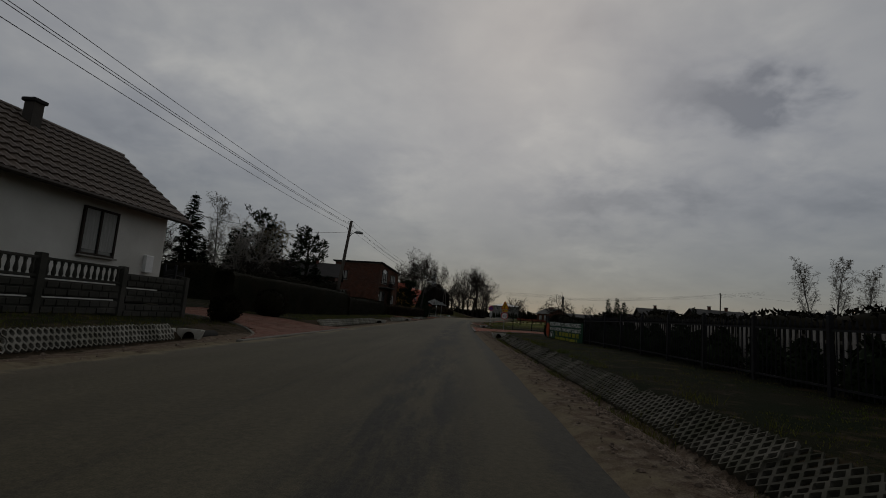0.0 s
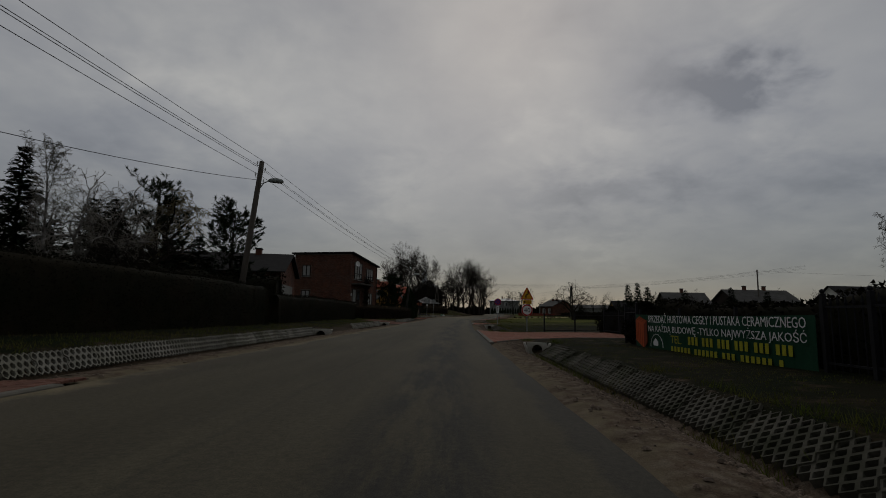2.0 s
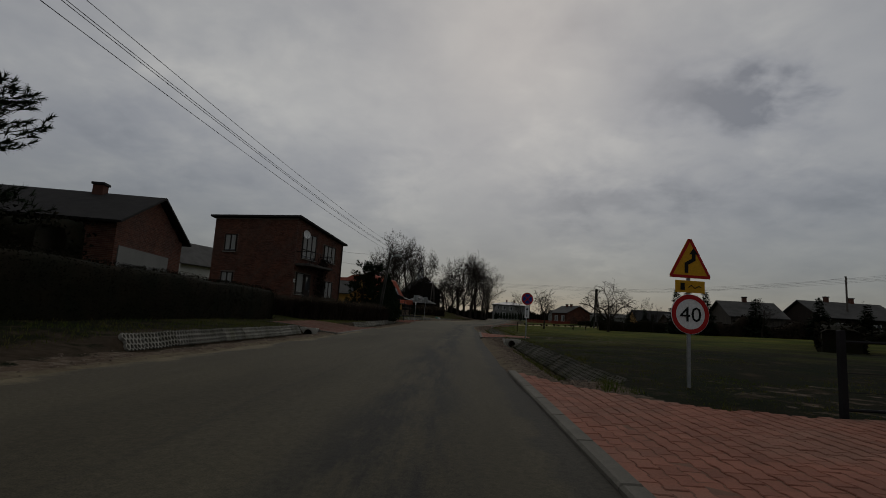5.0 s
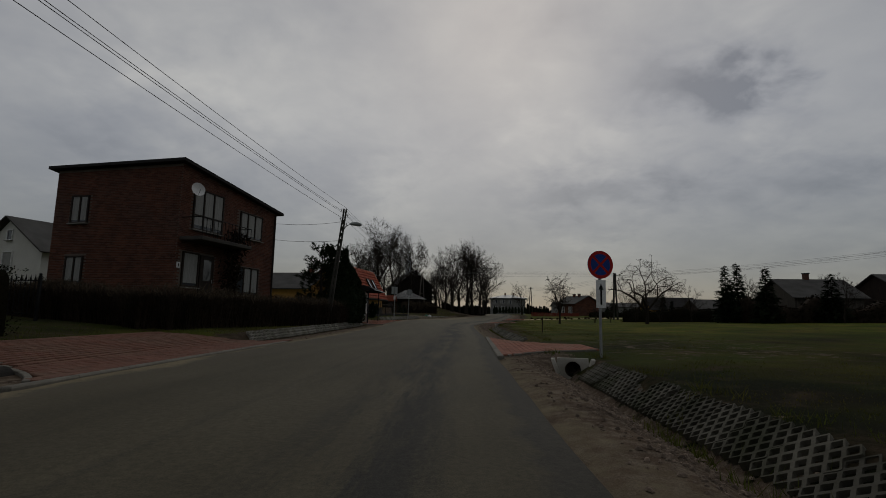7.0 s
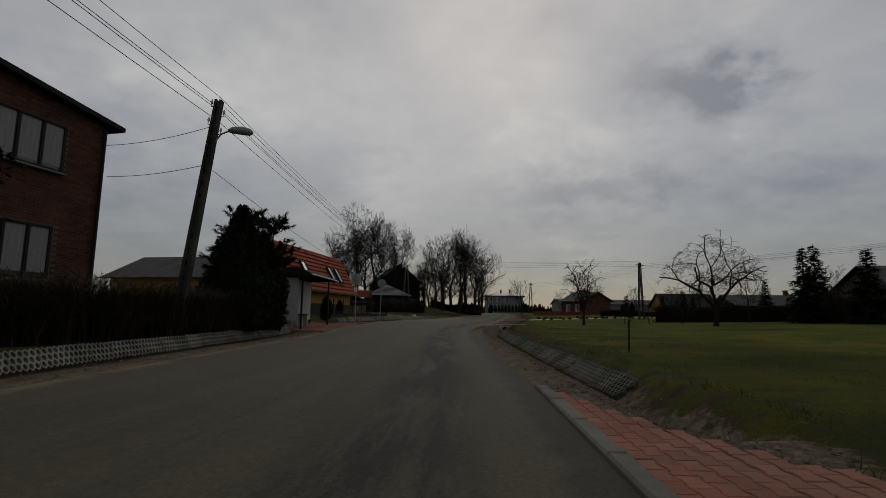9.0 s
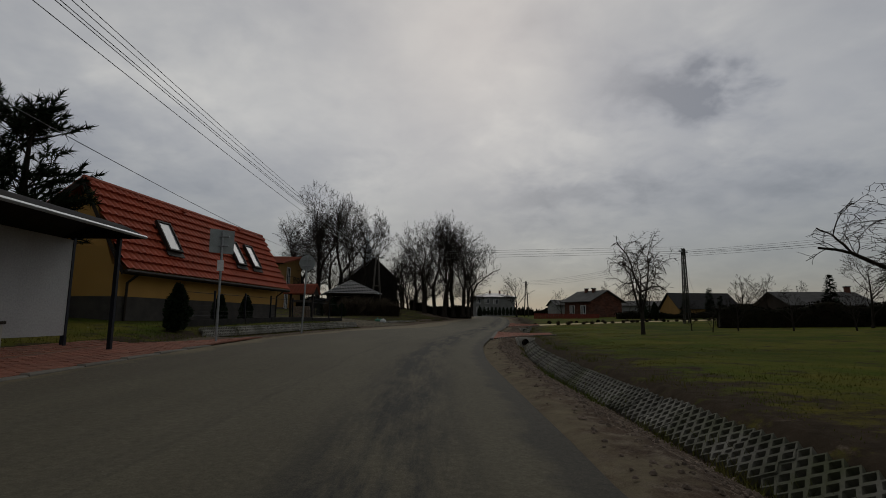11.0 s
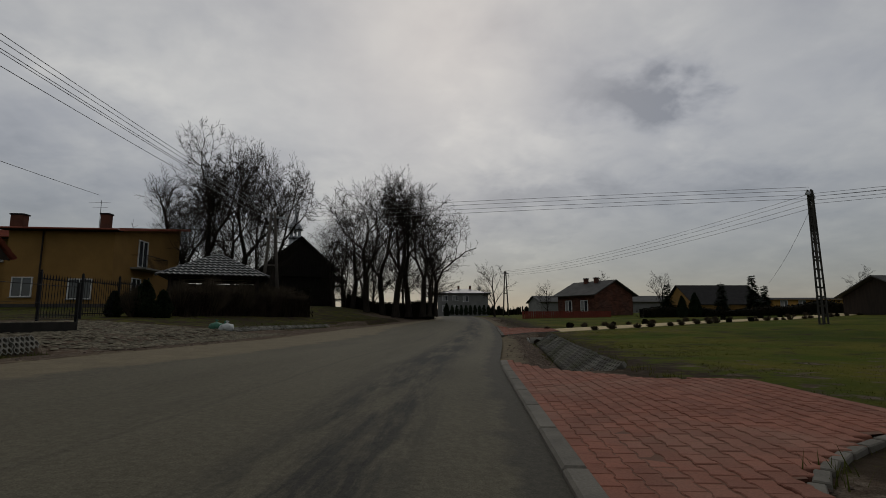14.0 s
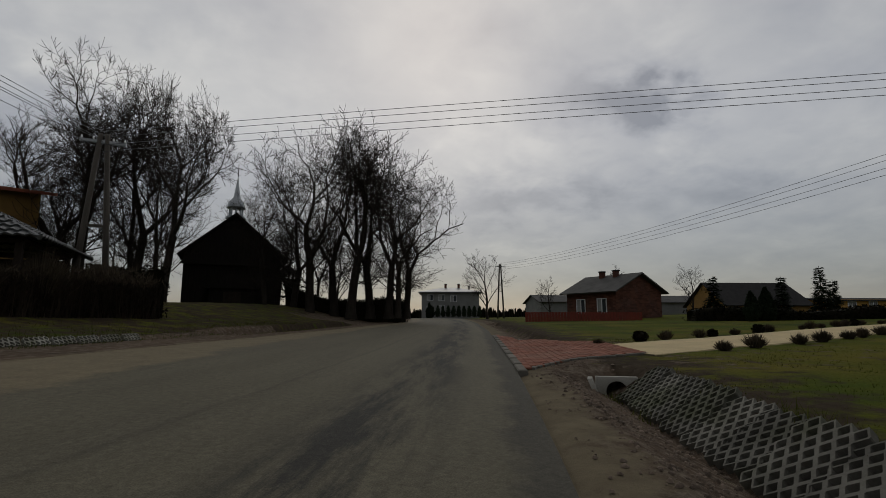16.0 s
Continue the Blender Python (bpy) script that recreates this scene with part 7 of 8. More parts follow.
def a_pole(x, y, z, h, label, turn=0.0, lattice=False, spread=0.55):
    """Two legs that meet at the top."""
    t = thing("a_frame_pole", label, "pole", pose(x, y, z - 0.2, 0, 0, turn))
    for s in (-1, 1):
        if lattice:
            part("leg", Mesh().box(-0.07, -0.11, 0, 0.07, -0.05, h).box(-0.07, 0.05, 0, 0.07, 0.11, h), "fence_panel", t, at=Matrix.Translation((s * spread, 0, 0)) @ Matrix.Rotation(-s * math.atan2(spread - 0.1, h), 4, "Y"))
            m = Mesh()
            for i in range(int(h / 0.45)):
                m.box(-0.07, -0.05, 0.2 + i * 0.45, 0.07, 0.05, 0.28 + i * 0.45)
            part("rung", m, "fence_panel", t, at=Matrix.Translation((s * spread, 0, 0)) @ Matrix.Rotation(-s * math.atan2(spread - 0.1, h), 4, "Y"))
        else:
            part("leg", Mesh().tube([(s * spread, 0, 0), (s * 0.1, 0, h)], [0.11, 0.085], 8), "old_wood", t, "", True)
    part("crossbar", Mesh().box(-0.7, -0.05, h - 0.35, 0.7, 0.05, h - 0.25), "galv", t)
    part("crossbar", Mesh().box(-0.3, -0.06, h * 0.5, 0.3, 0.06, h * 0.5 + 0.1), "old_wood", t)
    for q in (-0.65, -0.3, 0.3, 0.65):
        insulator(t, Vector((q, 0, h - 0.25)))
    return t


def wire(a, b, sag, label="thin black sagging overhead wire", r=0.009):
    a, b = Vector(a), Vector(b)
    pts = []
    for i in range(25):
        k = i / 24
        pts.append(a.lerp(b, k) - UP * sag * 4 * k * (1 - k))
    w = part("overhead_wire", Mesh().tube(pts, r, 4), "wire")
    tagged(w, label, "wire", "overhead wires")


pole_1 = utility_pole(-8.72, 34.2, 0.25, 6.65, "weathered wooden utility pole with a street lamp", 5.4)
pole_2 = utility_pole(-5.92, 73.0, 0.25, 6.05, "grey ladder-pattern concrete utility pole with a street lamp", 6.4, concrete=True)
pole_0 = utility_pole(-8.3, -9.0, 0.2, 5.8, "weathered wooden utility pole", 0.0, False)
a_pole(-4.2, 129.2, 0.9, 6.8, "grey A-shaped utility pole beside the pavilion", 20)
a_pole(24.4, 120.1, 0.45, 7.0, "A-shaped lattice concrete utility pole in the lawn", 34, True, 0.45)
a_pole(20.6, 172.0, 1.2, 6.9, "A-shaped utility pole far down the road", 30)
a_pole(24.0, 214.0, 1.3, 7.0, "A-shaped utility pole far down the road", 30)
utility_pole(50.5, 99.0, 1.0, 8.2, "slim utility pole behind the dark cottage", 0, False)
tops = [Vector((-8.3, -9, 6.1)), Vector((-8.05, 34.2, 6.95)), Vector((-5.2, 73.0, 6.38)), Vector((-4.2, 129.2, 7.6))]
for q in (0.03, 0.33, 0.40, 0.68):
    for i, (a, b) in enumerate(zip(tops, tops[1:])):
        wire(a - Vector((0, 0, q)), b - Vector((0, 0, q)), (0.45, 0.35, 0.6)[i])
wire(tops[2] - Vector((0, 0, 0.17)), tops[3] - Vector((0, 0, 0.17)), 0.6)
wire((-8.1, 34.2, 6.1), (-11.9, 14.5, 3.9), 0.5, "thin service cable to the white house")
wire((-5.25, 73.0, 5.6), (-9.9, 75.6, 5.9), 0.12, "thin service cable to the brick house")
wire((-5.25, 73.0, 4.6), (-9.9, 75.9, 5.0), 0.1, "thin service cable to the brick house")
wire((-5.25, 73.0, 4.4), (-9.4, 120.0, 6.2), 0.5, "thin service cable to the yellow house")
for q in (0.0, 0.22, 0.5, 0.75):
    wire((-4.2, 129.2, 7.6 - q), (24.4, 120.1, 7.4 - q * 0.8), -0.05)
    wire((24.4, 120.1, 7.05 - q), (20.6, 172.0, 8.0 - q), 0.7)
    wire((24.4, 120.1, 7.05 - q * 0.7), (62, 104, 10.6 - q * 0.9), 0.5)
    wire((20.6, 172.0, 8.0 - q), (24.0, 214.0, 8.2 - q), 0.6)
wire((24.4, 120.1, 6.4), (33, 134, 3.5), 0.3, "thin service cable to the far house")
wire((50.5, 99, 9.0), (140, 96, 9.5), 1.0)
wire((50.5, 99, 9.0), (24.4, 120.1, 6.9), 0.8)


# ---- road signs ----
def disc(me, c, u, n, r0, r1, depth, seg=32):
    """A ring or a full disc facing n."""
    c, u, n = Vector(c), Vector(u).normalized(), Vector(n).normalized()
    v = n.cross(u)
    a = [c + (u * math.cos(2 * math.pi * k / seg) + v * math.sin(2 * math.pi * k / seg)) * r1 for k in range(seg)]
    if r0 <= 0:
        o = a + [p + n * depth for p in a]
        me.add(o, [tuple(reversed(range(seg))), tuple(range(seg, 2 * seg))] + [(k, (k + 1) % seg, seg + (k + 1) % seg, seg + k) for k in range(seg)])
    else:
        b = [c + (u * math.cos(2 * math.pi * k / seg) + v * math.sin(2 * math.pi * k / seg)) * r0 for k in range(seg)]
        o = [p + n * depth for p in a] + [p + n * depth for p in b]
        me.add(o, [(k, (k + 1) % seg, seg + (k + 1) % seg, seg + k) for k in range(seg)])
    return me


U, NF = Vector((1, 0, 0)), Vector((0, -1, 0))


def speed_sign():
    t = thing("speed_limit_sign", "yellow bend warning triangle over a white 40 speed disc", "road sign", pose(3.72, 41.6, 0, 0, 0, 6))
    part("post", Mesh().tube([(0, 0.04, -0.3), (0, 0.04, 2.2)], 0.03, 8), "galv", t)
    d = part("disc", disc(Mesh(), (0, 0.0, 1.155), U, NF, 0, 0.31, 0.012), "white", t)
    part("red_ring", disc(Mesh(), (0, -0.012, 1.155), U, NF, 0.235, 0.305, 0.003), "red_paint", d)
    text_mesh("40", 0.33, "black_paint", d, (-0.175, -0.012, 1.04), (1, 0, 0), (0, 0, 1), 0.35, "numerals")
    tri = part("triangle", Mesh().prism([(-0.33, 1.72), (0.33, 1.72), (0.33, 1.77), (0.035, 2.34), (-0.035, 2.34), (-0.33, 1.77)], (0, 0, 0), (1, 0, 0), (0, 0, 1), (0, -1, 0), 0.012), "yellow_paint", t, "yellow warning triangle with a red border")
    for a, b in (((-0.32, 1.745), (0.32, 1.745)), ((0.32, 1.745), (0.0, 2.34)), ((0.0, 2.34), (-0.32, 1.745))):
        q = Vector((b[0] - a[0], 0, b[1] - a[1])).normalized()
        nn = Vector((-q.z, 0, q.x)) * 0.022
        A, B = Vector((a[0], -0.0155, a[1])), Vector((b[0], -0.0155, b[1]))
        part("border", Mesh().add([A - nn, B - nn, B + nn, A + nn], [(0, 1, 2, 3)]), "red_paint", tri)
    part("bend_arrow", Mesh().prism([(-0.09, 1.80), (-0.03, 1.80), (-0.03, 1.93), (0.09, 2.0), (0.09, 2.1), (0.13, 2.1), (0.06, 2.2), (-0.01, 2.1), (0.03, 2.1), (0.03, 2.03), (-0.09, 1.96)], (0, -0.012, 0), (1, 0, 0), (0, 0, 1), (0, -1, 0), 0.004), "black_paint", tri)
    pl = part("plate", Mesh().box(-0.24, -0.012, 1.49, 0.24, 0.0, 1.68, bevel=0.004), "yellow_paint", t, "small yellow plate with black marks")
    part("mark", Mesh().box(-0.16, -0.017, 1.53, -0.09, -0.013, 1.64), "black_paint", pl)
    part("mark", Mesh().tube([(-0.03, -0.014, 1.57), (0.02, -0.014, 1.61), (0.08, -0.014, 1.56), (0.14, -0.014, 1.60), (0.18, -0.014, 1.58)], 0.008, 4), "black_paint", pl)


def no_stopping_sign():
    t = thing("no_stopping_sign", "blue no-stopping disc with red cross over a white arrow plate", "road sign", pose(3.6, 58.2, 0.03, 0, 0, 14))
    part("post", Mesh().tube([(0, 0.04, -0.3), (0, 0.04, 2.25)], 0.03, 8), "galv", t)
    d = part("disc", disc(Mesh(), (0, 0, 1.965), U, NF, 0, 0.305, 0.012), "blue_paint", t)
    part("red_ring", disc(Mesh(), (0, -0.012, 1.965), U, NF, 0.235, 0.303, 0.003), "red_paint", d)
    part("red_bar", Mesh().box(-0.24, -0.0150, -0.025, 0.24, -0.012, 0.025, pose(0, 0, 1.965, 0, 45, 0)), "red_paint", d)
    part("red_bar", Mesh().box(-0.24, -0.0175, -0.025, 0.24, -0.0145, 0.025, pose(0, 0, 1.965, 0, -45, 0)), "red_paint", d)
    pl = part("arrow_plate", Mesh().box(-0.115, -0.012, 1.03, 0.115, 0, 1.63, bevel=0.004), "white", t, "white plate with a black arrow")
    part("arrow", Mesh().prism([(-0.02, 1.1), (0.02, 1.1), (0.02, 1.42), (0.06, 1.42), (0, 1.56), (-0.06, 1.42), (-0.02, 1.42)], (0, -0.012, 0), (1, 0, 0), (0, 0, 1), (0, -1, 0), 0.004), "black_paint", pl)


def back_sign(x, y, zb, zc, label, square=False, lean=0.0):
    t = thing("road_sign", label, "road sign", pose(x, y, zb, 0, lean, 0))
    h = zc - zb
    part("post", Mesh().tube([(0, 0, -0.3), (0, 0, h + 0.25)], 0.032, 8), "galv", t)
    if square:
        part("plate", Mesh().box(-0.3, 0.03, h - 0.3, 0.3, 0.045, h + 0.3, bevel=0.005), "sign_back", t, at=pose(0, 0, 0, 0, 0, 42))
        part("small_plate", Mesh().box(-0.08, -0.04, h - 0.75, 0.08, -0.032, h - 0.48), "white", t)
    else:
        part("disc", disc(Mesh(), (0, 0.05, h), U, NF, 0, 0.29, 0.012), "sign_back", t, at=pose(0, 0, 0, 0, 0, 2))
    for q in (-0.12, 0.12):
        part("clamp", Mesh().box(-0.16, -0.04, h + q - 0.015, 0.16, 0.04, h + q + 0.015, bevel=0.004), "galv", t)


speed_sign()
no_stopping_sign()
back_sign(-3.55, 94.6, height(-3.55, 94.6), 2.86, "grey back of a round road sign on a post", lean=2)
back_sign(-4.2, 88.7, height(-4.2, 88.7), 2.75, "grey back of a square bus stop sign on a post", True)
marker = thing("marker_post", "small rusty marker stake in the lawn", "post", pose(5.0, 72.6, height(5.0, 72.6)))
part("stake", Mesh().tube([(0, 0, -0.2), (0.02, 0, 0.75)], 0.025, 6), "dark_wood", marker)


# ---- right side: fence, banner, gate ----
def iron_fence(pts, label, h=1.2, z0=0.05, gap=0.13, group=""):
    f = thing("iron_fence", label, "fence", pose(0, 0, 0), group)
    for i, (x, y) in enumerate(pts):
        z = height(x, y)
        part("post", Mesh().box(x - 0.035, y - 0.035, z - 0.2, x + 0.035, y + 0.035, z + h + 0.04, bevel=0.006), "black_metal", f)
        part("finial", Mesh().ball((x, y, z + h + 0.07), 0.04, 8, 6), "black_metal", f)
    for (xa, ya), (xb, yb) in zip(pts, pts[1:]):
        m = frame_at((xa, ya), (xb - xa, yb - ya), height(xa, ya))
        w = math.dist((xa, ya), (xb, yb))
        for zz in (z0 + 0.08, h - 0.2):
            part("rail", Mesh().box(0.05, -0.015, zz, w - 0.05, 0.015, zz + 0.035), "black_metal", f, at=m)
        n = int(w / gap)
        for k in range(1, n):
            x = w * k / n
            part("picket", PICKET[0], None, f, at=m @ Matrix.Translation((x, 0, z0)) @ Matrix.Diagonal((1, 1, (h - z0) / 1.0, 1)))
    return f


PICKET = [Mesh().tube([(0, 0, 0), (0, 0, 0.86)], 0.011, 5).tube([(0, 0, 0.85), (0, 0, 0.89), (0, 0, 1.0)], [0.012, 0.026, 0.002], 5).data("picket", "black_metal")]
iron_fence([(5.75, -6.0), (5.75, -4), (5.75, -2), (5.75, 0), (5.75, 2), (5.75, 4), (5.75, 6), (5.75, 8), (5.75, 10), (5.75, 12), (5.75, 14), (5.75, 16), (5.75, 18), (5.75, 20), (5.72, 22), (5.7, 22.9)], "black iron picket fence with pointed tips along the lawn")
iron_fence([(5.25, 29.8), (5.4, 31.2), (6.9, 32.6)], "black iron picket fence beside the driveway", 1.15)
iron_fence([(7.0, 33.4), (7.05, 35.2), (7.1, 37.0), (7.0, 38.9)], "black iron driveway gate with low pickets", 1.05)


def picket_row():
    f = thing("picket_fence", "weathered pale wooden picket fence behind dark shrubs", "fence", pose(0, 0, 0))
    pk = Mesh().box(-0.035, -0.01, 0, 0.035, 0.01, 0.95).data("picket", "grey_wood")
    for i in range(150):
        y = -6 + i * 0.19
        part("picket", pk, None, f, at=pose(6.6, y, height(6.6, y) + 0.08, 0, 0, 90))
    for zz in (0.3, 0.8):
        part("rail", Mesh().box(6.61, -6, 0.1 + zz, 6.65, 22.4, 0.16 + zz), "old_wood", f)
    for i in range(15):
        part("post", Mesh().box(6.62, -6 + i * 2.0, -0.1, 6.72, -5.9 + i * 2.0, 1.05), "old_wood", f)


picket_row()
for i, (x, y, r, h) in enumerate([(5.75, 30.2, 0.5, 1.25), (5.95, 31.0, 0.55, 1.3), (6.4, 31.9, 0.55, 1.25), (7.0, 32.5, 0.45, 1.2), (7.5, 39.4, 0.55, 1.25)]):
    leafy_bush("yew_bush", "dense black-green bush behind the iron fence", x, y, cone_shape(r * 1.4, h), "hedge", 1800, 95 + i, leaf=0.08, group="bushes at the gate")
hedge("dark_hedge", "dense dark hedge growing behind the iron fence", [(6.35, 21.8), (6.3, 23.4), (5.9, 29.4)], 1.32, 0.5, "hedge", 14, per_m=420, leaf=0.08, dips=0.25)
hedge("dark_hedge", "dense dark hedge behind the pale picket fence", [(7.5, -6.0), (7.45, 6.0), (7.35, 21.5)], 1.42, 0.7, "hedge", 15, per_m=360, leaf=0.09, dips=0.2)
for i in range(20):
    y = -4.5 + i * 1.36 + 0.3 * ((i * 53) % 7) / 7
    h = 0.82 + 0.3 * ((i * 37) % 10) / 10
    leafy_bush("young_thuja", "dark young thuja planted along the fence", 6.2 + 0.05 * (i % 3), y, cone_shape(0.44, h), "needle", 420, 100 + i, leaf=0.10, group="young thujas along the fence")


def banner():
    a, b = Vector((5.15, 29.6, 0)), Vector((5.62, 23.0, 0))
    u = (b - a).normalized()
    w = (b - a).length
    n = u.cross(UP)
    z0, h = -0.02, 0.98
    t = thing("advert_banner", "green advertising banner for clay bricks tied to the fence", "banner", pose(0, 0, 0))
    me = Mesh()
    N = 40
    for j in range(2):
        for i in range(N + 1):
            k = i / N
            p = a + u * (w * k) + n * 0.02 * math.sin(k * 37) * (0.4 + 0.6 * j) + UP * (z0 + h * j - 0.03 * math.sin(k * math.pi) * j)
            me.v.append(tuple(p))
    me.f = [(i, i + 1, N + 2 + i, N + 1 + i) for i in range(N)]
    o = len(me.v)
    me.v += [tuple(Vector(p) - n * 0.006) for p in me.v[:o]]
    me.f += [(o + N + 1 + i, o + N + 2 + i, o + i + 1, o + i) for i in range(N)]
    me.f += [(N + 1 + i, N + 2 + i, o + N + 2 + i, o + N + 1 + i) for i in range(N)] + [(o + i, o + i + 1, i + 1, i) for i in range(N)]
    part("sheet", me, "banner", t)
    at = lambda s, z: a + u * s + UP * (z0 + z)
    text_mesh("SPRZEDAŻ HURTOWA CEGŁY I PUSTAKA CERAMICZNEGO", 0.265, "white", t, at(0.85, 0.765), u, UP, w - 1.0, proud=0.03)
    text_mesh("NA KAŻDĄ BUDOWĘ -TYLKO NAJWYŻSZA JAKOŚĆ", 0.225, "white", t, at(0.85, 0.525), u, UP, w - 1.0, proud=0.03)
    def bars(z, hh, groups, s, pitch, mat_):
        for count in groups:
            for k in range(count):
                part("print_bar", Mesh().prism([(0, 0), (pitch * 0.62, 0), (pitch * 0.62, hh), (0, hh)], at(s, z) + n * 0.028, u, UP, n, 0.003), mat_, t)
                s += pitch
            s += pitch * 0.8
    text_mesh("TEL.", 0.27, "banner_yellow", t, at(2.05, 0.275), u, UP, 0.5, proud=0.03)
    bars(0.28, 0.185, (3, 3, 3, 3, 3, 3), 2.85, 0.152, "banner_yellow")
    bars(0.06, 0.14, (6, 6, 3, 6, 1), 2.05, 0.155, "banner_yellow")
    # the picture of a hollow clay block
    blk = part("block_picture", Mesh().prism([(0.06, 0.26), (0.56, 0.05), (0.56, 0.70), (0.06, 0.82)], at(0, 0) + n * 0.028, u, UP, n, 0.003), "orange", t)
    part("block_side", Mesh().prism([(0.56, 0.05), (0.76, 0.20), (0.76, 0.80), (0.56, 0.70)], at(0, 0) + n * 0.028, u, UP, n, 0.0032), "clay_dark", blk)
    part("block_top", Mesh().prism([(0.06, 0.82), (0.56, 0.70), (0.76, 0.80), (0.30, 0.93)], at(0, 0) + n * 0.028, u, UP, n, 0.0034), "orange", blk)
    for i in range(7):
        for j in range(3):
            k0, q0 = 0.10 + 0.43 * i / 6.4, 0.06 + 0.068 * j
            c0 = at(k0 + 0.95 * q0, 0.818 - 0.235 * (k0 - 0.06) + 0.48 * q0) + n * 0.032
            part("block_hole", Mesh().prism([(0, 0), (0.042, -0.01), (0.066, 0.006), (0.024, 0.016)], c0, u, UP, n, 0.002), "clay_dark", blk)
    for i in range(4):
        k0 = 0.12 + 0.11 * i
        part("block_groove", Mesh().prism([(k0, 0.27 - 0.42 * (k0 - 0.06)), (k0 + 0.016, 0.27 - 0.42 * (k0 - 0.044)), (k0 + 0.016, 0.80 - 0.24 * (k0 - 0.044)), (k0, 0.80 - 0.24 * (k0 - 0.06))], at(0, 0) + n * 0.0315, u, UP, n, 0.002), "clay_dark", blk)
    lg = part("emblem", Mesh().tube([at(1.3 + 0.34 * math.cos(q), 0.12 + 0.34 * math.sin(q)) + n * 0.03 for q in np.linspace(0, math.pi, 14)], 0.008, 4), "white", t)
    part("emblem_house", Mesh().prism([(1.12, 0.16), (1.38, 0.16), (1.38, 0.26), (1.25, 0.36), (1.12, 0.26)], at(0, 0) + n * 0.03, u, UP, n, 0.003), "white", lg)
    for k in range(5):
        part("tie", Mesh().tube([at(w * k / 4, h) + n * 0.0, at(w * k / 4, h + 0.05) - n * 0.1], 0.006, 4), "black_metal", t)
    for k in range(4):
        p = a.lerp(b, k / 3) - n * 0.14
        part("stake", Mesh().box(p.x - 0.03, p.y - 0.03, -0.15, p.x + 0.03, p.y + 0.03, 1.12), "black_metal", t)


banner()


def rail_fence(pts, label, h=0.95, rail=0.018, plinth=0.0):
    f = thing("rail_fence", label, "fence", pose(0, 0, 0))
    for x, y in pts:
        z = height(x, y)
        part("post", Mesh().box(x - 0.03, y - 0.03, z - 0.2, x + 0.03, y + 0.03, z + h, bevel=0.005), "black_metal", f)
    for (xa, ya), (xb, yb) in zip(pts, pts[1:]):
        if plinth:
            m = frame_at((xa, ya), (xb - xa, yb - ya), min(height(xa, ya), height(xb, yb)))
            part("plinth", Mesh().box(0.03, -0.06, -0.3, math.dist((xa, ya), (xb, yb)) - 0.03, 0.06, plinth, bevel=0.01), "dark_hole", f, at=m)
        for q in (0.12 + plinth, h - 0.12):
            za, zb = height(xa, ya) + q, height(xb, yb) + q
            part("rail", Mesh().tube([(xa, ya, za), (xb, yb, zb)], rail, 6), "black_metal", f)
        for q in (0.3, 0.5, 0.7):
            part("strand", Mesh().tube([(xa, ya, height(xa, ya) + q), (xb, yb, height(xb, yb) + q)], 0.003, 4), "black_metal", f)


rail_fence([(4.2, 39.2), (5.65, 39.1), (7.0, 38.95)], "thin black rail fence at the end of the driveway")
rail_fence([(-6.7, 91.6), (-6.65, 94.4), (-6.55, 97.2), (-6.35, 100), (-6.1, 103), (-5.75, 106), (-5.3, 109), (-4.9, 111.5)], "low black wire fence along the garden of the red-roofed house", 1.25, 0.009, 0.24)
iron_fence([(-8.0, 114.8), (-8.0, 117), (-7.9, 119.3), (-7.8, 121.5)], "black iron bar fence before the yellow house", 1.55, 0.1, 0.14)
iron_fence([(-20.5, 61.2), (-17.5, 61.5), (-14.5, 61.8), (-11.8, 62.0)], "black iron gate beside the brick house", 1.3)
iron_fence([(-8.6, 14.6), (-9.9, 16.2), (-10.4, 18.2)], "dark iron gate between fence and hedge", 1.35)
red_fence = thing("board_fence", "low red board fence before the bungalow", "fence", pose(0, 0, 0))
for i in range(40):
    x = 17.0 + i * 0.24
    part("board", Mesh().box(x, 149.0 - 0.1 * (x - 17) * 0.3, rise(149) - 0.05, x + 0.21, 149.03 - 0.03 * (x - 17), rise(149) + 0.85), "red_fence", red_fence)

# rubbish bags by the gravel lot
for i, (x, y, r, mt, lb) in enumerate([(-2.75, 115.6, 0.20, "bag_green", "green plastic rubbish bag on the gravel"), (-2.30, 115.3, 0.22, "bag_white", "white plastic rubbish bag on the gravel"), (-2.55, 115.9, 0.17, "bag_green", "green plastic rubbish bag on the gravel")]):
    rng = random.Random(i)
    b = thing("rubbish_bag", lb, "bag", pose(x, y, height(x, y) - 0.02), "rubbish bags")
    me = Mesh()
    for j in range(9):
        t = j / 8
        rad = r * (math.sin(math.pi * min(1, 0.2 + t * 0.8)) ** 0.6) * (1 if t < 0.8 else 1.1 - t) + 0.01
        for k in range(14):
            a = 2 * math.pi * k / 14
            q = rad * (1 + 0.16 * math.sin(5 * a + j) + rng.uniform(-0.07, 0.07))
            me.v.append((q * math.cos(a), q * math.sin(a), r * 1.45 * t))
    me.f = [(j * 14 + k, j * 14 + (k + 1) % 14, (j + 1) * 14 + (k + 1) % 14, (j + 1) * 14 + k) for j in range(8) for k in range(14)]
    part("sack", me, mt, b, "", True)
    part("knot", Mesh().tube([(0, 0, r * 1.4), (0.01, 0.02, r * 1.6)], [0.03, 0.06], 7), mt, b)


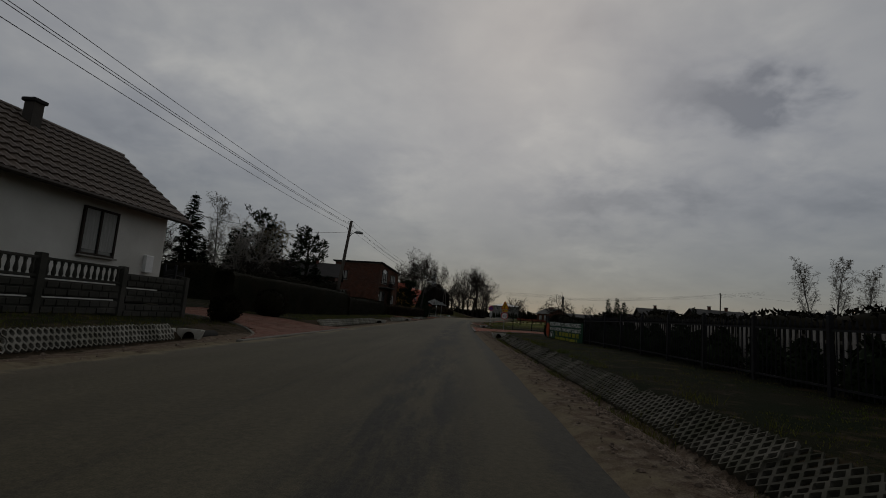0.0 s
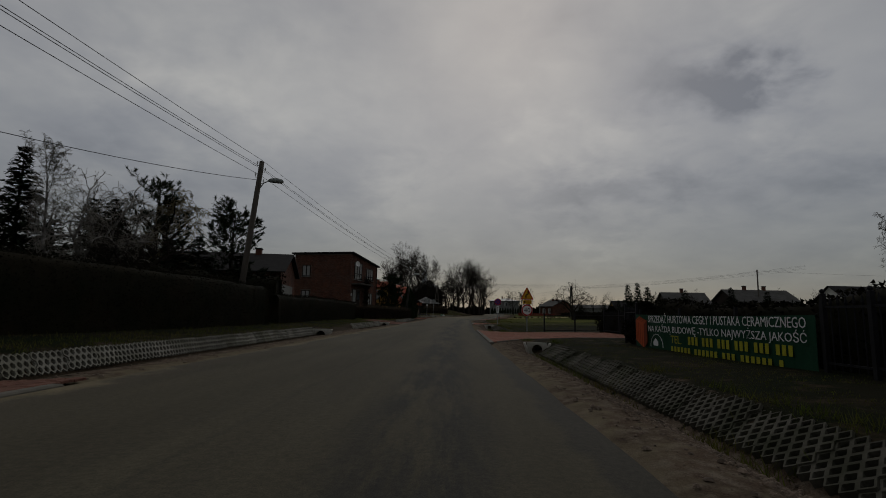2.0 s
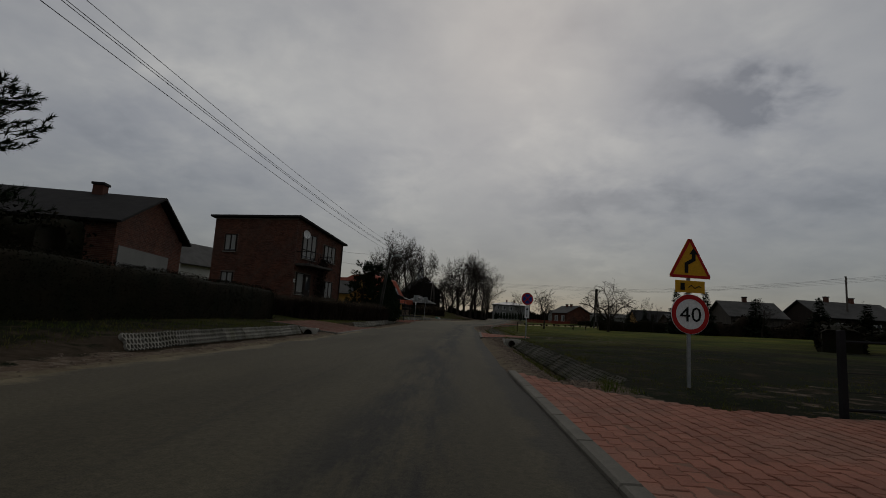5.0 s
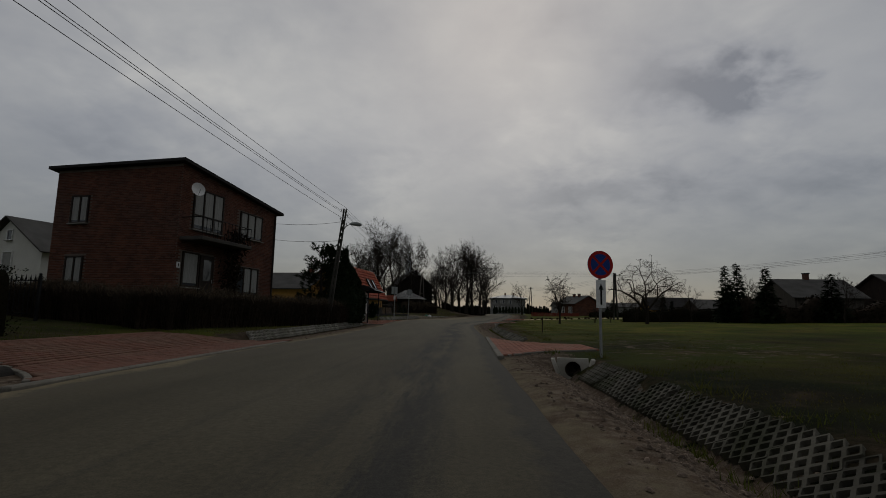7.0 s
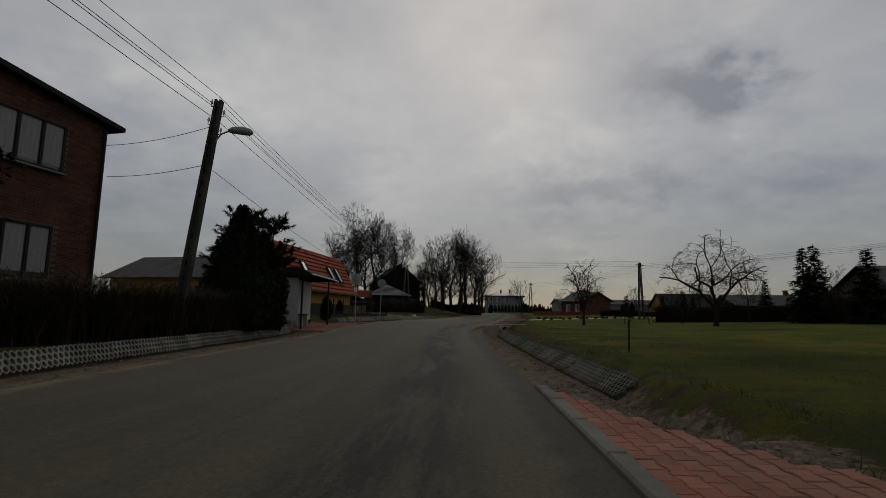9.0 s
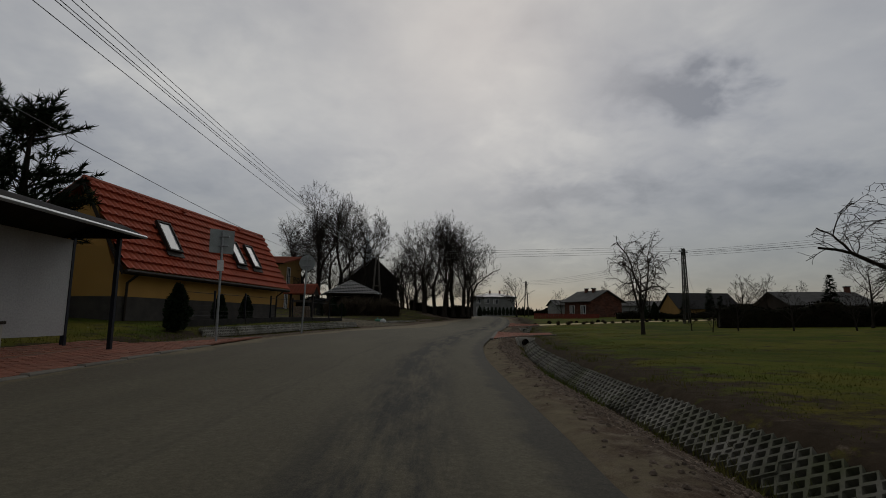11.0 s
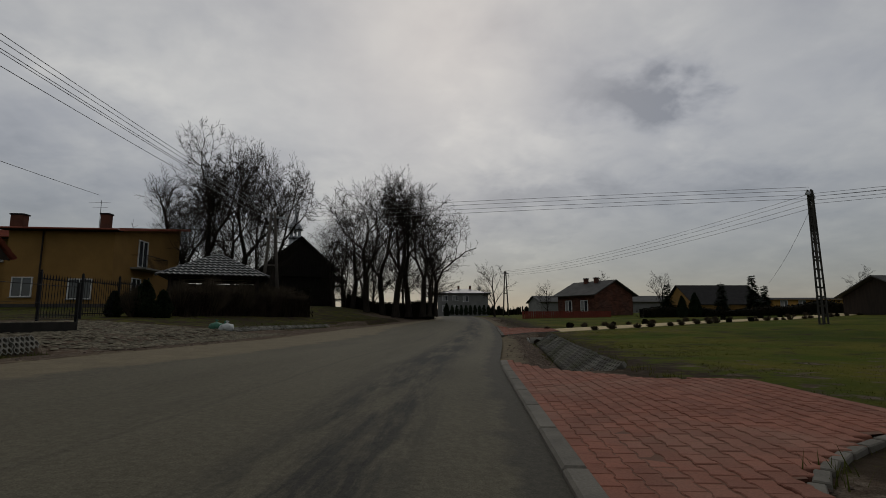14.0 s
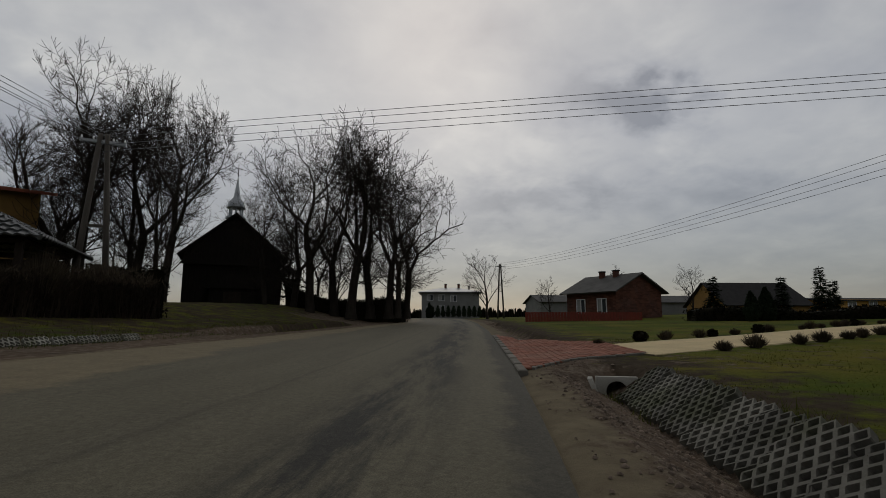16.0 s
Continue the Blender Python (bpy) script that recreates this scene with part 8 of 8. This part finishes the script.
# ---- pale path with shrubs across the far lawn ----
def pale_path():
    cl = [(10.7, 121.5), (12.0, 121.95), (15.6, 123.2), (22, 126.4), (30, 130.5), (42, 137), (60, 148)]
    corners, cl = cl, []
    for (xa, ya), (xb, yb) in zip(corners, corners[1:]):
        n = max(1, int(math.dist((xa, ya), (xb, yb)) / 1.0))
        cl += [(xa + (xb - xa) * k / n, ya + (yb - ya) * k / n) for k in range(n)]
    me = Mesh()
    for i, (x, y) in enumerate(cl):
        a, b = Vector(cl[max(i - 1, 0)]), Vector(cl[min(i + 1, len(cl) - 1)])
        d = (b - a).normalized()
        s = Vector((-d.y, d.x)) * (1.35 + 0.16 * noise.noise(Vector((x * 0.8, y * 0.8, 1))))
        for k, dz in ((-1.04, -0.08), (-1, 0.022), (-0.33, 0.04), (0.33, 0.04), (1, 0.022), (1.04, -0.08)):
            px, py = x + s.x * k, y + s.y * k
            me.v.append((px, py, height(px, py) + dz))
    me.f = [(i * 6 + k, i * 6 + k + 1, (i + 1) * 6 + k + 1, (i + 1) * 6 + k) for i in range(len(cl) - 1) for k in range(5)]
    tagged(new("garden_path", me.data("garden_path", "sandpath")), "pale sandy garden path across the lawn", "path", kind="structure")
    rng = random.Random(3)
    j = 0
    for (xa, ya), (xb, yb) in zip(corners[1:], corners[2:]):
        L = math.dist((xa, ya), (xb, yb))
        n = int(L / 1.05)
        d = Vector((xb - xa, yb - ya)).normalized()
        s = Vector((-d.y, d.x))
        for i in range(n):
            for sg in (-1.65, 1.65):
                if rng.random() < 0.2 or xa > 45:
                    continue
                p = Vector((xa, ya)) + d * (L * (i + rng.random() * 0.5) / n) + s * sg
                r = rng.uniform(0.10, 0.18)
                kind = "needle" if rng.random() < 0.3 else "dry_twig"
                if kind == "needle":
                    leafy_bush("border_shrub", "small round dark shrub beside the pale path", p.x, p.y, ball_shape(r, 0.95), "hedge", 420, 300 + j, leaf=0.06, group="shrubs beside the path")
                else:
                    twig_shrub("border_shrub", "small dry leafless shrub beside the pale path", p.x, p.y, r * 1.6, r * 2.0, 300 + j, 130, group="shrubs beside the path")
                j += 1


pale_path()


# ---- driveways of red interlocking pavers ----
def paver_outline(g=0.003):
    w, n = 0.072 - g, 0.058 - g
    h = [(-0.1 + g, -w), (-0.062, -w), (-0.036, -n), (0.036, -n), (0.062, -w), (0.1 - g, -w)]
    return h + [(x, -y) for x, y in reversed(h)]


PAVER = Mesh()
_o = paver_outline()
_b = 0.006
PAVER.v = [(x, y, 0.0) for x, y in _o] + [(x, y, 0.026) for x, y in _o] + [(x * (1 - _b / 0.1), y * (1 - _b / 0.07), 0.032) for x, y in _o]
PAVER.f = [(i, (i + 1) % 12, 12 + (i + 1) % 12, 12 + i) for i in range(12)] + [(12 + i, 12 + (i + 1) % 12, 24 + (i + 1) % 12, 24 + i) for i in range(12)] + [tuple(range(24, 36))]
PAVER_DATA = {False: PAVER.data("paver", "paver"), True: PAVER.data("paver", "dull_paver")}


def driveway(name, label, inside, y0, y1, d0, d1, to_xy, single, seed, dull=False):
    """inside(d, y) says whether the spot is paved; d runs away from the road's border."""
    rng = random.Random(seed)
    bed = Mesh()
    ny, nd = int((y1 - y0) / 0.25), int((d1 - d0) / 0.25)
    idx = {}
    for j in range(ny + 1):
        for i in range(nd + 1):
            d, y = d0 + (d1 - d0) * i / nd, y0 + (y1 - y0) * j / ny
            if inside(d, y, 0.12):
                x = to_xy(d, y)
                idx[i, j] = len(bed.v)
                bed.v.append((x, y, height(x, y) + 0.041))
    for (i, j) in list(idx):
        q = [(i, j), (i + 1, j), (i + 1, j + 1), (i, j + 1)]
        if all(k in idx for k in q):
            bed.f.append(tuple(idx[k] for k in (q if to_xy(1, y0) > to_xy(0, y0) else q[::-1])))
    base = tagged(new(name, bed.data(name, "joint", True)), label, "driveway", kind="structure")
    rest, made, spots = Mesh(), 0, []
    row = 0
    d = d0 - 0.02
    while d < d1:
        y = y0 + (0.1 if row % 2 else 0.0)
        while y < y1:
            if inside(max(d, 0.0), y, 0.0):
                spots.append((d, y))
            y += 0.2
        d += 0.1325
        row += 1
    spots.sort(key=lambda s: s[0] + 0.15 * abs(s[1] - single[1]))
    for k, (d, y) in enumerate(spots):
        x = to_xy(d, y)
        slope = (right_edge(y + 0.5) - right_edge(y - 0.5))
        m = Matrix.Translation((x, y, height(x, y) + 0.012 + rng.uniform(0.0, 0.006))) @ Euler((rng.gauss(0, 0.012), rng.gauss(0, 0.012), math.pi / 2 - math.atan(slope) + rng.gauss(0, 0.01))).to_matrix().to_4x4()
        if k < single[0]:
            part("paver", PAVER_DATA[dull], None, base, at=m)
        else:
            rest.add([m @ Vector(v) for v in PAVER.v], PAVER.f)
    part("paver_field", rest, "dull_paver_joined" if dull else "paver_joined", base, "red interlocking pavers", kind="stuff")
    return base


def flared(lo, hi, near_in, far_in):
    return lambda d, y, e: lo + near_in * (1 - math.exp(-d / 1.0)) - e <= y <= hi - far_in * (1 - math.exp(-d / 1.2)) + e


on_right = lambda d, y: right_edge(y) + 0.16 + d
on_left = lambda d, y: left_edge(y) - 0.16 - d
R_DRIVES = [(31.0, 42.4, 2.7, 3.6, 5.9, 220), (58.4, 66.6, 1.9, 5.0, 2.5, 300), (97.75, 107.6, 3.4, 4.4, 2.9, 300), (118.5, 129.5, 2.2, 5.6, 2.7, 200)]
L_DRIVES = [(10.8, 21.0, 4.4, 1.3, 5.6, 120), (53.2, 62.6, 1.6, 1.8, 3.2, 140), (81.0, 90.8, 0.4, 4.2, 2.2, 140)]
for i, (lo, hi, a, b, dep, n) in enumerate(R_DRIVES):
    driveway("driveway_%d" % (i + 1), "driveway apron of red interlocking concrete pavers", flared(lo, hi, a, b), lo, hi, 0.05, dep, on_right, (n, lo + 2.5), i)
for i, (lo, hi, a, b, dep, n) in enumerate(L_DRIVES):
    driveway("driveway_%d" % (i + 5), "driveway apron of dull red interlocking concrete pavers", flared(lo, hi, a, b), lo, hi, 0.05, dep, on_left, (n, (lo + hi) / 2), 10 + i, i < 2)


# ---- kerbs ----
KERB = Mesh().box(-0.075, -0.495, -0.15, 0.075, 0.495, 0.0, bevel=0.018).data("kerb_stone", "kerb")
EDGING = Mesh().box(-0.04, -0.122, -0.12, 0.04, 0.122, 0.0, bevel=0.008).data("edging_stone", "kerb")


def kerbs(name, label, lo, hi, side, curve=None):
    k = tagged(new(name), label, "kerb", kind="structure")
    y = lo + 0.1
    while y < hi:
        x = right_edge(y) + 0.075 if side > 0 else left_edge(y) - 0.075
        e = right_edge if side > 0 else left_edge
        a = math.atan(e(y + 0.5) - e(y - 0.5))
        part("kerb_stone", KERB, None, k, at=Matrix.Translation((x, y, height(x - 0.1 * side, y) + (0.034 if side > 0 else 0.022))) @ Matrix.Rotation(-a, 4, "Z"))
        y += 1.0
    if curve:
        lo_, near_in, dep = curve
        d = 0.15
        while d < dep:
            yy = lo_ + near_in * (1 - math.exp(-d)) - 0.06
            x = right_edge(yy) + 0.16 + d if side > 0 else left_edge(yy) - 0.16 - d
            t = math.atan2(near_in * math.exp(-d), 1.0)
            part("edging_stone", EDGING, None, k, at=Matrix.Translation((x, yy, height(x, yy) + 0.044)) @ Matrix.Rotation((math.pi / 2 + t) * (1 if side > 0 else -1), 4, "Z"))
            d += 0.25 * math.cos(t)


for i, (lo, hi, a, b, dep, n) in enumerate(R_DRIVES):
    kerbs("kerb_%d" % (i + 1), "flush concrete kerb stones along the driveway", lo, hi, 1, (lo, a, dep))
for i, (lo, hi, a, b, dep, n) in enumerate(L_DRIVES):
    kerbs("kerb_%d" % (i + 5), "flush concrete kerb stones along the driveway", lo, hi - b * 0.7, -1, (lo, a, dep))


# ---- ditch linings of openwork slabs, culvert headwalls ----
def openwork_slab(cols, rows, cw, ch, rib=0.021, thick=0.08, point=0.92):
    """A concrete grid slab with staggered diamond holes."""
    me = Mesh()
    for r in range(rows):
        for c in range(cols):
            cx = (c + (0.5 if r % 2 else 0.0)) * cw
            cy = r * ch
            hx, hy = cw / 2, ch
            a, b = hy * point, hy * (1 - point)
            out = [(0, -a), (hx, -b), (hx, b), (0, a), (-hx, b), (-hx, -b)]
            k = 1 - rib * 1.05 / hx
            inn = [(x * k, y * k) for x, y in out]
            o = len(me.v)
            me.v += [(cx + x, cy + y, 0) for x, y in out] + [(cx + x, cy + y, 0) for x, y in inn] + [(cx + x * 0.93, cy + y * 0.93, -thick) for x, y in inn] + [(cx + x, cy + y, -thick) for x, y in out]
            for i in range(6):
                j = (i + 1) % 6
                me.f.append((o + i, o + j, o + 6 + j, o + 6 + i))
                me.f.append((o + 6 + i, o + 6 + j, o + 12 + j, o + 12 + i))
            edge = []
            if r == 0: edge += [0, 5]
            if r == rows - 1: edge += [2, 3]
            if c == 0: edge += [4] + ([3, 5] if r % 2 == 0 else [])
            if c == cols - 1: edge += [1] + ([0, 2] if r % 2 else [])
            for i in set(edge):
                j = (i + 1) % 6
                me.f.append((o + 18 + i, o + 18 + j, o + j, o + i))
    return me


SLAB_A = openwork_slab(4, 5, 0.1437, 0.088, 0.0195).data("openwork_slab", "slab")
SLAB_DIM = openwork_slab(4, 6, 0.1437, 0.088, 0.0195).data("openwork_slab", "old_slab")
SLAB_TALL = openwork_slab(4, 8, 0.1437, 0.088, 0.0195).data("openwork_slab", "slab")
SLAB_B = openwork_slab(5, 3, 0.109, 0.105, 0.0165, 0.07, 0.72).data("openwork_slab", "pale_slab")


def lining(name, label, spans, side):
    t = tagged(new(name), label, "ditch lining", kind="structure")
    rng = random.Random(9 + side)
    for lo, hi in spans:
        y = lo
        while y < hi:
            e = right_edge if side > 0 else left_edge
            a = math.atan(e(y + 0.5) - e(y - 0.5))
            along = Vector((math.sin(a), math.cos(a), 0))
            dx = 0.08 if y < 60 else 0.0
            if side > 0:
                p0 = Vector((e(y) + 1.42 + dx, y, height(e(y) + 1.44 + dx, y) + 0.062))
                p1 = Vector((e(y) + 2.0 + dx, y, height(e(y) + 2.0 + dx, y) + 0.068))
            else:
                q = left_bank(y)
                p0 = Vector((e(y) - q, y, height(e(y) - q, y) + 0.05))
                p1 = Vector((e(y) - q - 0.18, y, height(e(y) - q - 0.2, y) + 0.09))
            up = (p1 - p0).normalized()
            run = along if side < 0 else -along
            n = run.cross(up) 
            if side > 0:
                for k in range(1):
                    m = Matrix((run, up, n)).transposed().to_4x4()
                    m.translation = p0 + up * (0.07 + 0.42 * k) - run * 0.0 + n * rng.uniform(-0.015, 0.015)
                    m = m @ Euler((rng.gauss(0, 0.03), rng.gauss(0, 0.02), rng.gauss(0, 0.012))).to_matrix().to_4x4()
                    part("openwork_slab", SLAB_DIM if y < 62 else SLAB_TALL if y > 105 else SLAB_A, None, t, at=m)
            else:
                m = Matrix((run, up, n)).transposed().to_4x4()
                m.translation = p0 + up * 0.07 + n * rng.uniform(-0.012, 0.012)
                m = m @ Euler((rng.gauss(0, 0.03), rng.gauss(0, 0.02), rng.gauss(0, 0.012))).to_matrix().to_4x4()
                part("openwork_slab", SLAB_B, None, t, at=m)
            y += 0.575 if side > 0 else 0.545
    return t


lining("ditch_lining_1", "grey openwork concrete slabs lining the ditch bank", [(-3.0, 30.6), (42.9, 57.6), (69.0, 98.0), (106.3, 117.9)], 1)
lining("ditch_lining_2", "pale openwork concrete slabs lining the ditch bank", [(-4.0, 10.0), (21.1, 35.2), (42.6, 52.3), (62.4, 80.6), (91.4, 107.4)], -1)
SLAB_LOW = openwork_slab(5, 2, 0.109, 0.105, 0.0165, 0.07, 0.72).data("openwork_slab", "pale_slab")
low_bank = tagged(new("ditch_lining_3"), "pale openwork concrete slabs along the low bank", "ditch lining", kind="structure")
for i in range(15):
    y = 115.4 + i * 0.545
    x = left_edge(y) - 2.75 + 0.07 * (y - 117)
    up = Vector((-0.82, 0, 0.57)).normalized()
    run = Vector((0.27, 1, 0)).normalized()
    m = Matrix((run, up, run.cross(up))).transposed().to_4x4()
    m.translation = Vector((x + 0.3, y, height(x + 0.3, y) + 0.05))
    part("openwork_slab", SLAB_LOW, None, low_bank, at=m)


def headwall(x, y, a, label, side=1, s=1.0):
    """A precast culvert headwall: a face with a round pipe mouth and two slanting wings."""
    z = height(x, y)
    t = thing("culvert_headwall", label, "culvert", pose(x, y, 0.14 if side < 0 else 0.0, 0, 0, a) @ Matrix.Diagonal((s, s, s, 1)))
    z0, z1 = -0.52, 0.03
    face = Mesh()
    seg, r, cx, cz = 20, 0.20, 0.0, -0.25
    outer = []
    top, bot = 0.45, 0.26
    for k in range(seg):
        q = 2 * math.pi * k / seg
        dx, dz = math.cos(q), math.sin(q)
        sc = 1e9
        if dz > 1e-6: sc = min(sc, (z1 - cz) / dz)
        if dz < -1e-6: sc = min(sc, (z0 - cz) / dz)
        # slanting sides
        for sg in (-1, 1):
            den = dx * sg - (top - bot) / (z1 - z0) * dz
            if den > 1e-6:
                sc = min(sc, (bot + (top - bot) * (cz - z0) / (z1 - z0)) / den)
        outer.append((cx + dx * sc, cz + dz * sc))
    inner = [(cx + r * math.cos(2 * math.pi * k / seg), cz + r * math.sin(2 * math.pi * k / seg)) for k in range(seg)]
    for yy in (0.0, 0.12):
        for q in outer: face.v.append((q[0], yy, q[1]))
        for q in inner: face.v.append((q[0], yy, q[1]))
    for k in range(seg):
        j = (k + 1) % seg
        face.f.append((k, j, seg + j, seg + k))
        face.f.append((2 * seg + k, 3 * seg + k, 3 * seg + j, 2 * seg + j))
        face.f.append((k, 2 * seg + k, 2 * seg + j, j))
    part("face", face, "precast", t, "pale precast concrete face")
    for sg in (-1, 1):
        wing = Mesh().add([(sg * top, 0.0, z1), (sg * bot, 0.0, z0), (sg * (bot + 0.02), -0.2, z0), (sg * (top + 0.02), -0.12, z1 - 0.03),
                           (sg * (top + 0.08), 0.0, z1), (sg * (bot + 0.08), 0.0, z0), (sg * (bot + 0.10), -0.2, z0), (sg * (top + 0.10), -0.12, z1 - 0.03)],
                          [(0, 1, 2, 3), (7, 6, 5, 4), (0, 3, 7, 4), (3, 2, 6, 7), (2, 1, 5, 6), (1, 0, 4, 5)])
        part("wing", wing, "precast", t)
    pipe = Mesh().tube([(cx, 0.06, cz), (cx, 1.6, cz)], r, 20, False)
    part("pipe", pipe, "dark_hole", t, "dark concrete pipe mouth")
    part("pipe_end", Mesh().add([(cx + r * math.cos(2 * math.pi * k / seg), 1.55, cz + r * math.sin(2 * math.pi * k / seg)) for k in range(seg)], [tuple(range(seg))]), "dark_hole", t)


for (y, a) in ((31.0, 2), (57.95, -3), (98.45, -9), (118.35, -11)):
    headwall(right_edge(y) + 1.52, y - 0.15, a - 8, "pale concrete culvert headwall with a round pipe mouth", 1, 0.8)
for (y, k) in ((35.3, 0.95), (52.7, 0.8), (10.35, 0.65)):
    headwall(left_edge(y) - 1.15, y, 0, "pale concrete culvert headwall in the shallow ditch", -1, k)
headwall(right_edge(133) + 1.4, 133, -8, "far culvert headwall beside the road")


# ---- loose stones, cobbles and grass ----
STONE = [(1, 0, -0.3), (0.3, 0.95, -0.3), (-0.85, 0.6, -0.3), (-0.8, -0.65, -0.3), (0.35, -0.95, -0.3), (0.55, 0.15, 0.5), (-0.4, 0.4, 0.62), (-0.15, -0.5, 0.45)]
STONE_F = [(0, 1, 5), (1, 6, 5), (1, 2, 6), (2, 3, 6), (3, 7, 6), (3, 4, 7), (4, 5, 7), (4, 0, 5), (5, 6, 7)]


def scatter_stones(name, label, n, place, lo, hi, material, flat=1.0, seed=1, lift=0.0):
    rng = random.Random(seed)
    me = Mesh()
    for i in range(n):
        q = place(rng)
        if not q: continue
        x, y = q
        r = lo + (hi - lo) * rng.random() ** 2.5
        a = rng.random() * 6.283
        z = height(x, y) + r * 0.2 + lift
        c, s = math.cos(a), math.sin(a)
        k1, k2, k3 = rng.uniform(0.7, 1.3), rng.uniform(0.6, 1.1), rng.uniform(0.6, 1.1) * flat
        me.add([(x + r * (px * k1 * c - py * k2 * s), y + r * (px * k1 * s + py * k2 * c), z + r * pz * k3) for px, py, pz in STONE], STONE_F)
    tagged(new(name, me.data(name, material)), label, "gravel", kind="stuff")


def paved(y, drives, d, side):
    for lo, hi, a, b, dep, n in drives:
        if d < dep + 0.1 and flared(lo, hi, a, b)(max(0, d - 0.1), y, 0.1): return True
    return False


def on_verge(rng):
    y, d = rng.uniform(-4, 124), abs(rng.gauss(0.75, 0.42))
    if d < 0.12 or d > 1.75 or paved(y, R_DRIVES, d, 1): return None
    if d < 0.5 and rng.random() > 0.25: return None
    if rng.random() > 0.35 + 0.65 * abs(noise.noise(Vector((y * 0.35, d, 0)))): return None
    return right_edge(y) + d, y


def on_left_verge(rng):
    y, d = rng.uniform(0, 118), abs(rng.gauss(0.4, 0.5))
    if d < 0.08 or d > 1.6 or paved(y, L_DRIVES, d, -1): return None
    return left_edge(y) - d, y


def on_lot(rng):
    y = rng.uniform(107.8, 115.4)
    d = rng.uniform(0.8, 8.0)
    return left_edge(y) - d, y


scatter_stones("gravel", "loose pale gravel on the road verge", 64000, on_verge, 0.008, 0.034, "stone", 0.8, 1, 0.006)
scatter_stones("gravel", "loose gravel on the far verge", 3000, on_left_verge, 0.008, 0.035, "stone", 0.8, 2, 0.006)
scatter_stones("cobbles", "flat worn cobbles of the gravel lot", 5200, on_lot, 0.04, 0.11, "cobble", 0.35, 3)


def grass_field():
    rng = random.Random(21)
    me = Mesh()
    def blade(x, y, h, w, z=None):
        z = height(x, y) if z is None else z
        a = rng.random() * 6.283
        dx, dy = math.cos(a) * w, math.sin(a) * w
        lx, ly = rng.gauss(0, h * 0.45), rng.gauss(0, h * 0.45)
        o = len(me.v)
        me.v += [(x - dx, y - dy, z - 0.01), (x + dx, y + dy, z - 0.01), (x + lx, y + ly, z + h)]
        me.f.append((o, o + 1, o + 2))
    n = 0
    while n < 30000:
        y = rng.uniform(-3, 126)
        d = 2.1 + abs(rng.gauss(0, 3.2))
        if paved(y, R_DRIVES, d, 1): continue
        if noise.noise(Vector((y * 0.5, d * 0.5, 2.2))) < -0.25: n += 1; continue
        x = right_edge(y) + d
        for k in range(3):
            blade(x + rng.gauss(0, 0.05), y + rng.gauss(0, 0.05), rng.uniform(0.010, 0.032), 0.007)
        n += 1
    for i in range(5000):
        y = rng.uniform(-3, 118)
        d = rng.choice((1.35, 1.5, 2.2)) + rng.gauss(0, 0.09)
        if paved(y, R_DRIVES, d, 1) or noise.noise(Vector((y * 0.8, d, 7))) < 0.05: continue
        x = right_edge(y) + d
        for k in range(5):
            blade(x + rng.gauss(0, 0.06), y + rng.gauss(0, 0.06), rng.uniform(0.05, 0.16), 0.006)
    for i in range(12000):
        y = rng.uniform(3, 135)
        d = 1.75 + abs(rng.gauss(0, 1.8))
        if paved(y, L_DRIVES, d, -1) or 107.5 < y < 118: continue
        x = left_edge(y) - d
        for k in range(3):
            blade(x + rng.gauss(0, 0.06), y + rng.gauss(0, 0.06), rng.uniform(0.03, 0.10), 0.007)
    tagged(new("grass", me.data("grass", "grass")), "short winter grass with dry blades", "grass", kind="stuff")


grass_field()
